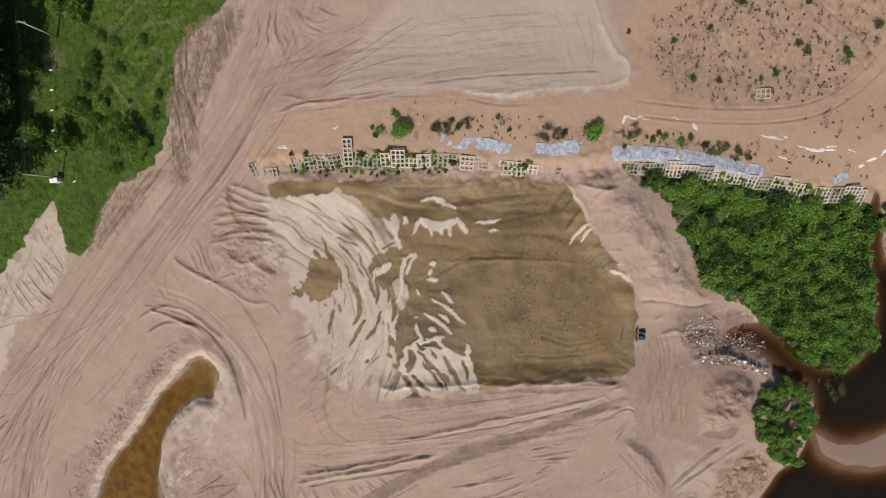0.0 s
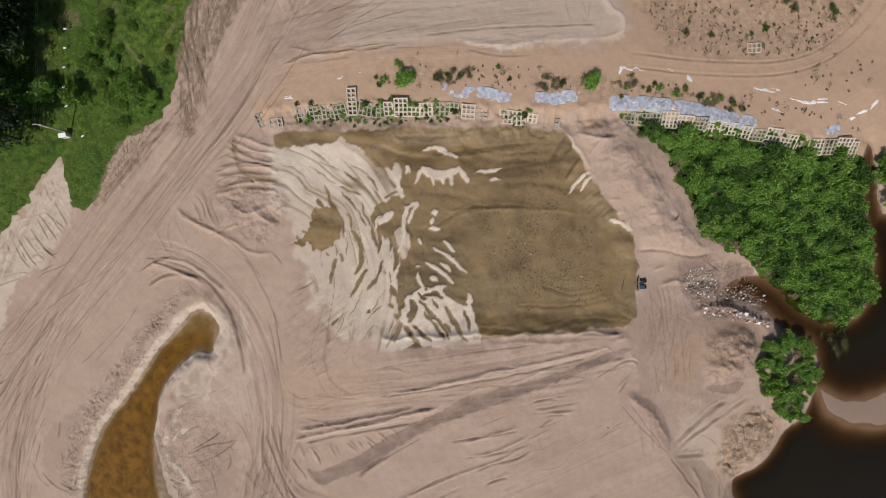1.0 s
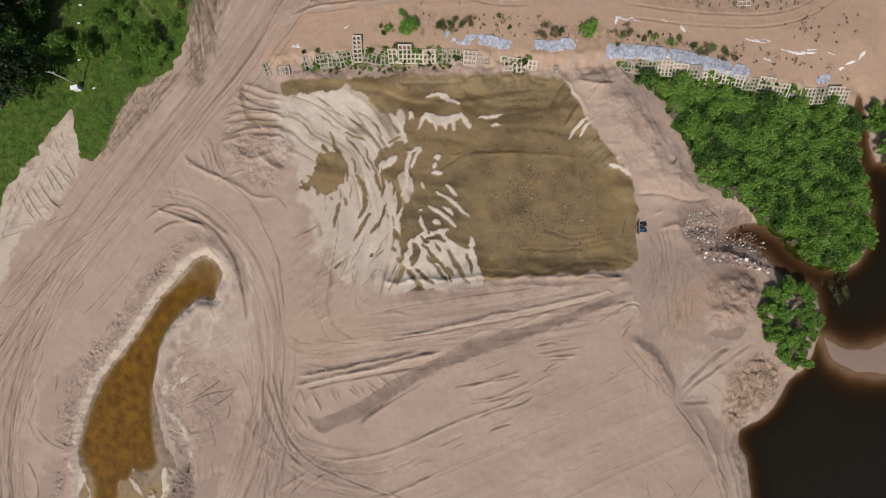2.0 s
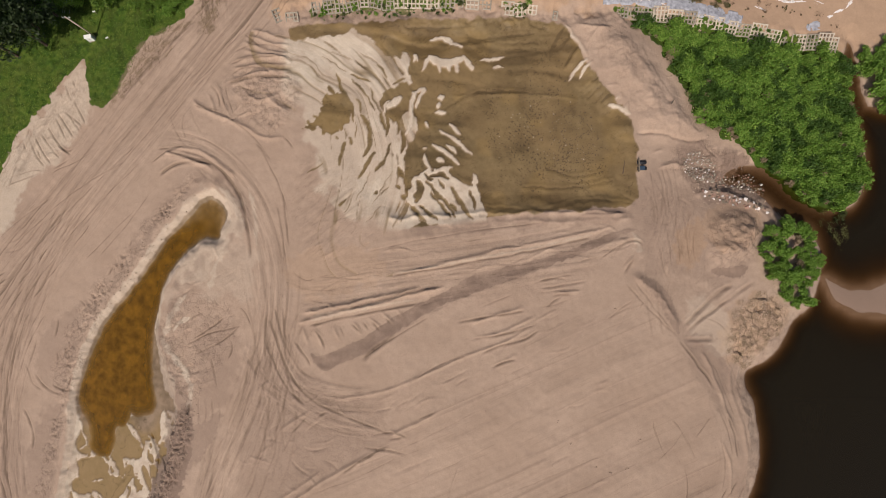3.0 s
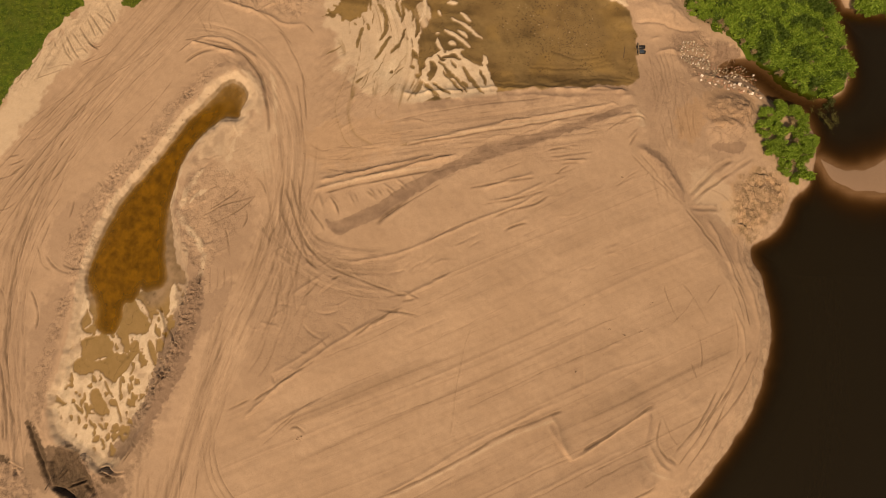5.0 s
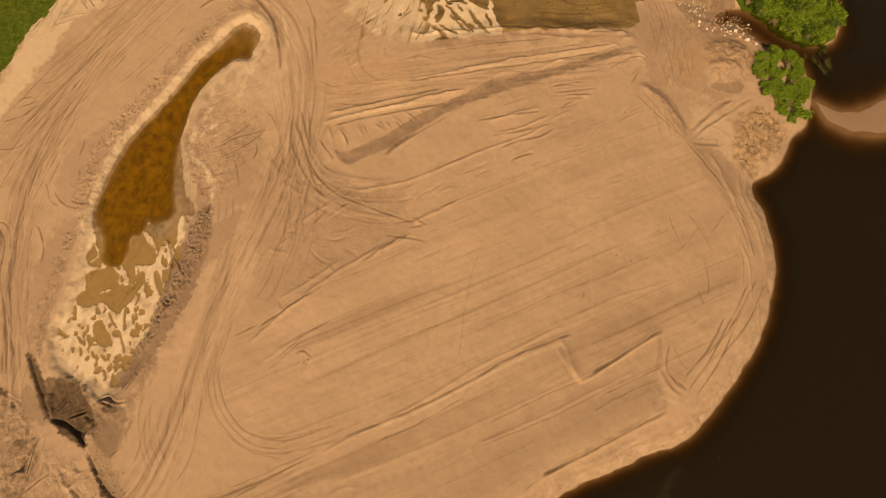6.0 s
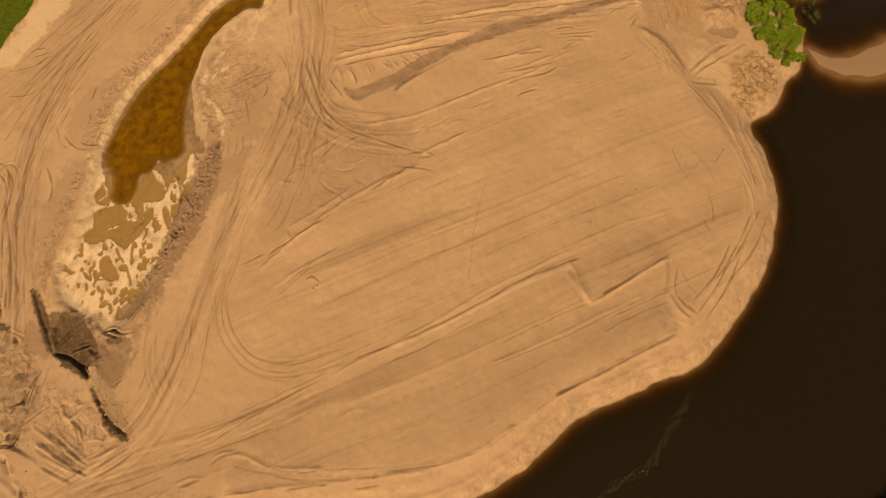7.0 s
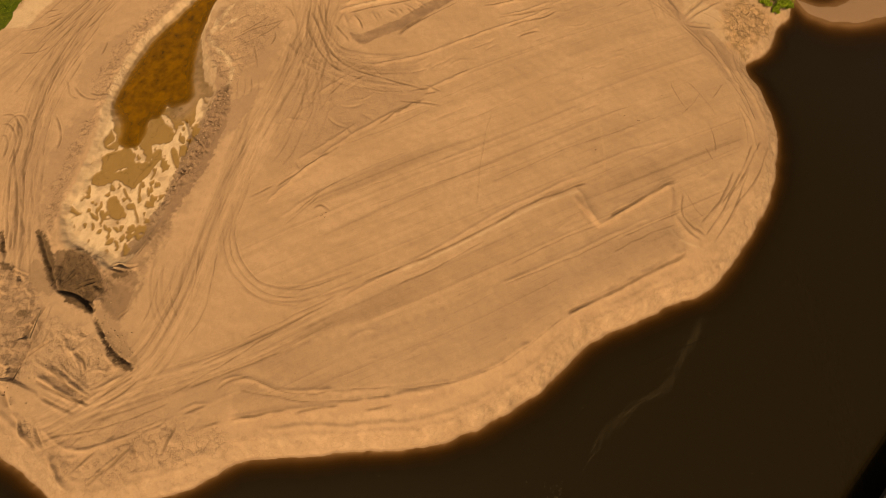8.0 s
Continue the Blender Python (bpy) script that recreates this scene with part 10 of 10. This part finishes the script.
def drain_box(x, y):
    ob = empty("drain_culvert", Matrix.Translation((x, y, ground_z(x, y) - 0.2)), "dark concrete drain culvert at the basin's edge", "culvert")
    part("headwall", box(bmesh.new(), -0.5, 0, 0.35, 0.22, 2.4, 0.7, bevel=0.03), wood_grey, ob)
    for k in (-0.55, 0.55):
        bm = bmesh.new()
        rod(bm, (-0.7, k, 0.22), (0.9, k, 0.27), 0.34, 0.34, 16)
        part("pipe", bm, dark_steel, ob, "black drain pipe", True)
    part("cover", box(bmesh.new(), 0.1, -0.55, 0.64, 0.9, 0.7, 0.05, bevel=0.02), blue_paint, ob, "faded blue steel cover")


drain_box(*[(34.2, -23.1)][0])

# sticks and clods
for k, line in enumerate(([(31.0, -24.5), (31.4, -22.0)], [(39.8, -11.7), (40.6, -10.6)], [(-76.2, -106.1), (-74.9, -103.3)], [(-77.4, -114.8), (-76.8, -110.2)], [(-78.7, -123.1), (-77.6, -119.3)], [(62.5, -31.3), (64.5, -34.6)])):
    (ax, ay), (bx, by) = line
    bm = rod(bmesh.new(), (0, 0, 0), (bx - ax, by - ay, max(ground_z(bx, by), RIVER) - max(ground_z(ax, ay), RIVER)), 0.09, 0.05, 7)
    me = bpy.data.meshes.new("driftwood_log")
    bm.to_mesh(me)
    bm.free()
    me.materials.append(wood_grey if k % 2 else bark)
    ob = new("driftwood_log", me)
    ob.location = (ax, ay, max(ground_z(ax, ay), RIVER) + 0.07)
    tagged(ob, "long dark weathered log lying on bare ground", "log", "loose logs")


def clods(name, seed, material, label, big, *lines):
    """Loose lumps along some lines."""
    g = np.random.default_rng(seed)
    co, faces = [], []
    for line, spread, n in lines:
        p = rounded(line, False, 2)
        k = g.uniform(0, len(p) - 1.001, n)
        i = k.astype(int)
        q = p[i] + (p[i + 1] - p[i]) * (k - i)[:, None] + g.normal(size=(n, 2)) * spread
        for x, y in q:
            r = 0.06 + big * g.uniform() ** 3
            z, b = ground_z(x, y), len(co)
            if z < RIVER:
                continue
            for ux, uy, uz in ((1, 0, 0), (0, 1, 0), (-1, 0, 0), (0, -1, 0), (0, 0, 0.5), (0, 0, -0.6)):
                co.append((x + r * ux * g.uniform(0.7, 1.2), y + r * uy * g.uniform(0.7, 1.2), z + r * 0.3 + r * uz))
            faces += [(b, b + 1, b + 4), (b + 1, b + 2, b + 4), (b + 2, b + 3, b + 4), (b + 3, b, b + 4), (b + 1, b, b + 5), (b + 2, b + 1, b + 5), (b + 3, b + 2, b + 5), (b, b + 3, b + 5)]
    tagged(new(name, mesh_of(name, co, faces, material)), label, "clods", kind="stuff")


clods("sand_clods", 51, clod_mat, "loose clods of sand along windrows and pits", 0.16,
      ([(-50.4, -26.3), (-57.3, -35.1), (-65.1, -43.9), (-72.0, -53.0), (-76.5, -63.2), (-78.2, -72.0)], 1.3, 420), ([(-49.8, -66.1), (-52.1, -75.4), (-57.2, -86.7), (-60.8, -93.9)], 1.2, 260), ([(-82.9, -110.8), (-78.5, -116.6), (-79.0, -121.8)], 2.5, 260), ([(52.4, -54.5), (56.7, -50.2), (60.0, -48.0)], 1.6, 160),
      ([(40.2, -19.9), (45.0, -28.5), (58.6, -31.1)], 2.2, 200), ([(-67.7, -111.4), (-60.7, -118.9)], 1.3, 140), ([(38.1, 0.4), (44.0, -11.7), (49.8, -18.0)], 1.0, 150))
clods("plateau_clods", 57, plain("damp_clod", (0.19, 0.13, 0.095), 0.97, vary=0.3, scale=3), "single dark clods left on the graded plateau", 0.12,
      ([(28.6, -49.6), (28.9, -49.4)], 0.12, 5),
      ([(32.4, -73.1), (32.7, -72.9)], 0.12, 5),
      ([(30.2, -78.0), (30.5, -77.8)], 0.12, 5),
      ([(19.9, -73.4), (20.2, -73.2)], 0.12, 5),
      ([(17.6, -69.5), (17.9, -69.3)], 0.12, 5),
      ([(24.4, -77.6), (24.7, -77.4)], 0.12, 5),
      ([(17.9, -85.1), (18.2, -84.9)], 0.12, 5),
      ([(27.0, -78.8), (27.3, -78.6)], 0.12, 5),
      ([(-20.4, -107.7), (-20.1, -107.5)], 0.12, 5),
      ([(-31.0, -96.3), (-29.3, -95.9)], 0.25, 14))
clods("mud_scraps", 53, plain("dark_scraps", (0.11, 0.078, 0.05), 0.95, vary=0.4, scale=3), "dark clods and scraps settled on the basin's mud", 0.08,
      ([(8.0, -13.0), (16.0, -10.5), (24.0, -13.5), (26.5, -19.5), (22.5, -24.0), (13.0, -24.5)], 1.3, 420), ([(14.0, -15.0), (22.0, -15.5), (22.0, -20.5), (15.0, -21.0)], 2.2, 420), ([(6.0, -9.6), (15.0, -8.6), (22.0, -8.0)], 1.2, 160), ([(12.0, -4.0), (18.0, -5.5)], 1.5, 60))
clods("pale_scraps", 55, plain("pale_scraps", (0.45, 0.37, 0.28), 0.9, vary=0.3, scale=3), "pale chips lying on the basin's mud", 0.1,
      ([(10.0, -17.0), (18.0, -16.0), (24.0, -20.0)], 3.0, 70))


# ---- the footbridge over the river ----
def footbridge(a, b, wide, deck_z, label):
    (ax, ay), (bx, by) = a, b
    length, turn = math.hypot(bx - ax, by - ay), math.atan2(by - ay, bx - ax)
    ob = empty("footbridge", Matrix.Translation((ax, ay, deck_z)) @ Matrix.Rotation(turn, 4, "Z"), label, "bridge")
    part("deck", box(bmesh.new(), length / 2, -wide / 2, -0.15, length, wide, 0.3, bevel=0.03), asphalt, ob)
    for off in (0.12, wide - 0.12):
        part("kerb", box(bmesh.new(), length / 2, -off, 0.1, length, 0.2, 0.2, bevel=0.02), dark_steel, ob)
        part("handrail", rod(bmesh.new(), (0, -off, 1.15), (length, -off, 1.15), 0.045, 0.045, 8), steel, ob)
        part("lower_rail", rod(bmesh.new(), (0, -off, 0.65), (length, -off, 0.65), 0.03, 0.03, 6), steel, ob)
    post = rod(bmesh.new(), (0, 0, 0), (0, 0, 1.0), 0.035, 0.035, 6)
    me = bpy.data.meshes.new("post")
    post.to_mesh(me)
    post.free()
    me.materials.append(steel)
    for k in range(int(length / 2)):
        for off in (0.12, wide - 0.12):
            q = part("post", me, None, ob)
            q.location = (k * 2 + 0.5, -off, 0.17)
    for k in (0.12, 0.4, 0.68, 0.95):
        part("pier", rod(bmesh.new(), (length * k, -wide / 2, -7.5), (length * k, -wide / 2, -0.3), 0.6, 0.6, 14), concrete_grey, ob)


bridge = [(44.8, -148.4), (65.5, -130.4)]
footbridge(bridge[0], bridge[1], 5.0, -3.3, "dark asphalt-topped footbridge with steel railings over the river")


# ---- plants in the shallows, foam and scraps on the water ----
row_of([make_shrub("reed_clump", 1600, 0.7, 0.5, 16, 20, 0.2, 0.14, leaf_dull, "sparse olive water plants in the shallows", "water plants", "water plants in the channel", 3)],
       [(74.0, -32.8), (75.0, -31.9), (73.2, -35.3), (74.7, -34.1), (75.6, -33.2), (74.1, -35.8)], 70, 0.6, 1.1)


def foam():
    g = np.random.default_rng(71)
    pts = []
    for line, n, spread in (([(34.6, -114.0), (32.8, -116.8), (30.5, -119.5), (27.5, -123.1), (26.0, -125.6), (21.1, -127.4), (17.9, -130.0), (14.0, -132.4), (11.6, -136.6)], 300, 0.42), ([(4.3, -140.2), (7.1, -138.8)], 30, 1.0), ([(-34.4, -137.5), (8.0, -138.1), (41.3, -127.8), (57.9, -86.5)], 26, 6.0)):
        p = rounded(line, False, 2)
        k = g.uniform(0, len(p) - 1.001, n)
        i = k.astype(int)
        q = p[i] + (p[i + 1] - p[i]) * (k - i)[:, None] + g.normal(size=(n, 2)) * spread
        pts.append(np.column_stack([q, np.full(n, RIVER + 0.02)]))
    me = leaf_mesh("river_foam", np.concatenate(pts), 0.065, plain("foam", (0.32, 0.28, 0.2), 0.8), 72, 3.0)
    tagged(new("river_foam", me), "thin broken line of foam drifting on dark water", "foam", kind="stuff")
    pts = []
    for x, y, n, r in ((72.6, -34.2, 60, 0.5), (73.6, -35.8, 70, 0.55), (74.2, -37.2, 60, 0.5), (75.4, -35.6, 90, 0.6), (75.2, -34.4, 40, 0.45), (70.9, -33.4, 30, 0.5), (71.4, -31.0, 50, 0.5)):
        q = g.normal(size=(n, 2)) * (r * 0.6, r)
        pts.append(np.column_stack([q + (x, y), np.full(n, RIVER + 0.03)]))
    me = leaf_mesh("water_weed", np.concatenate(pts), 0.13, leafy("water_weed", (0.045, 0.045, 0.012), (0.11, 0.11, 0.03), (0.22, 0.2, 0.07)), 73, 3.0)
    tagged(new("water_weed", me), "olive water weed afloat on the dark creek", "water weed", kind="stuff")


foam()
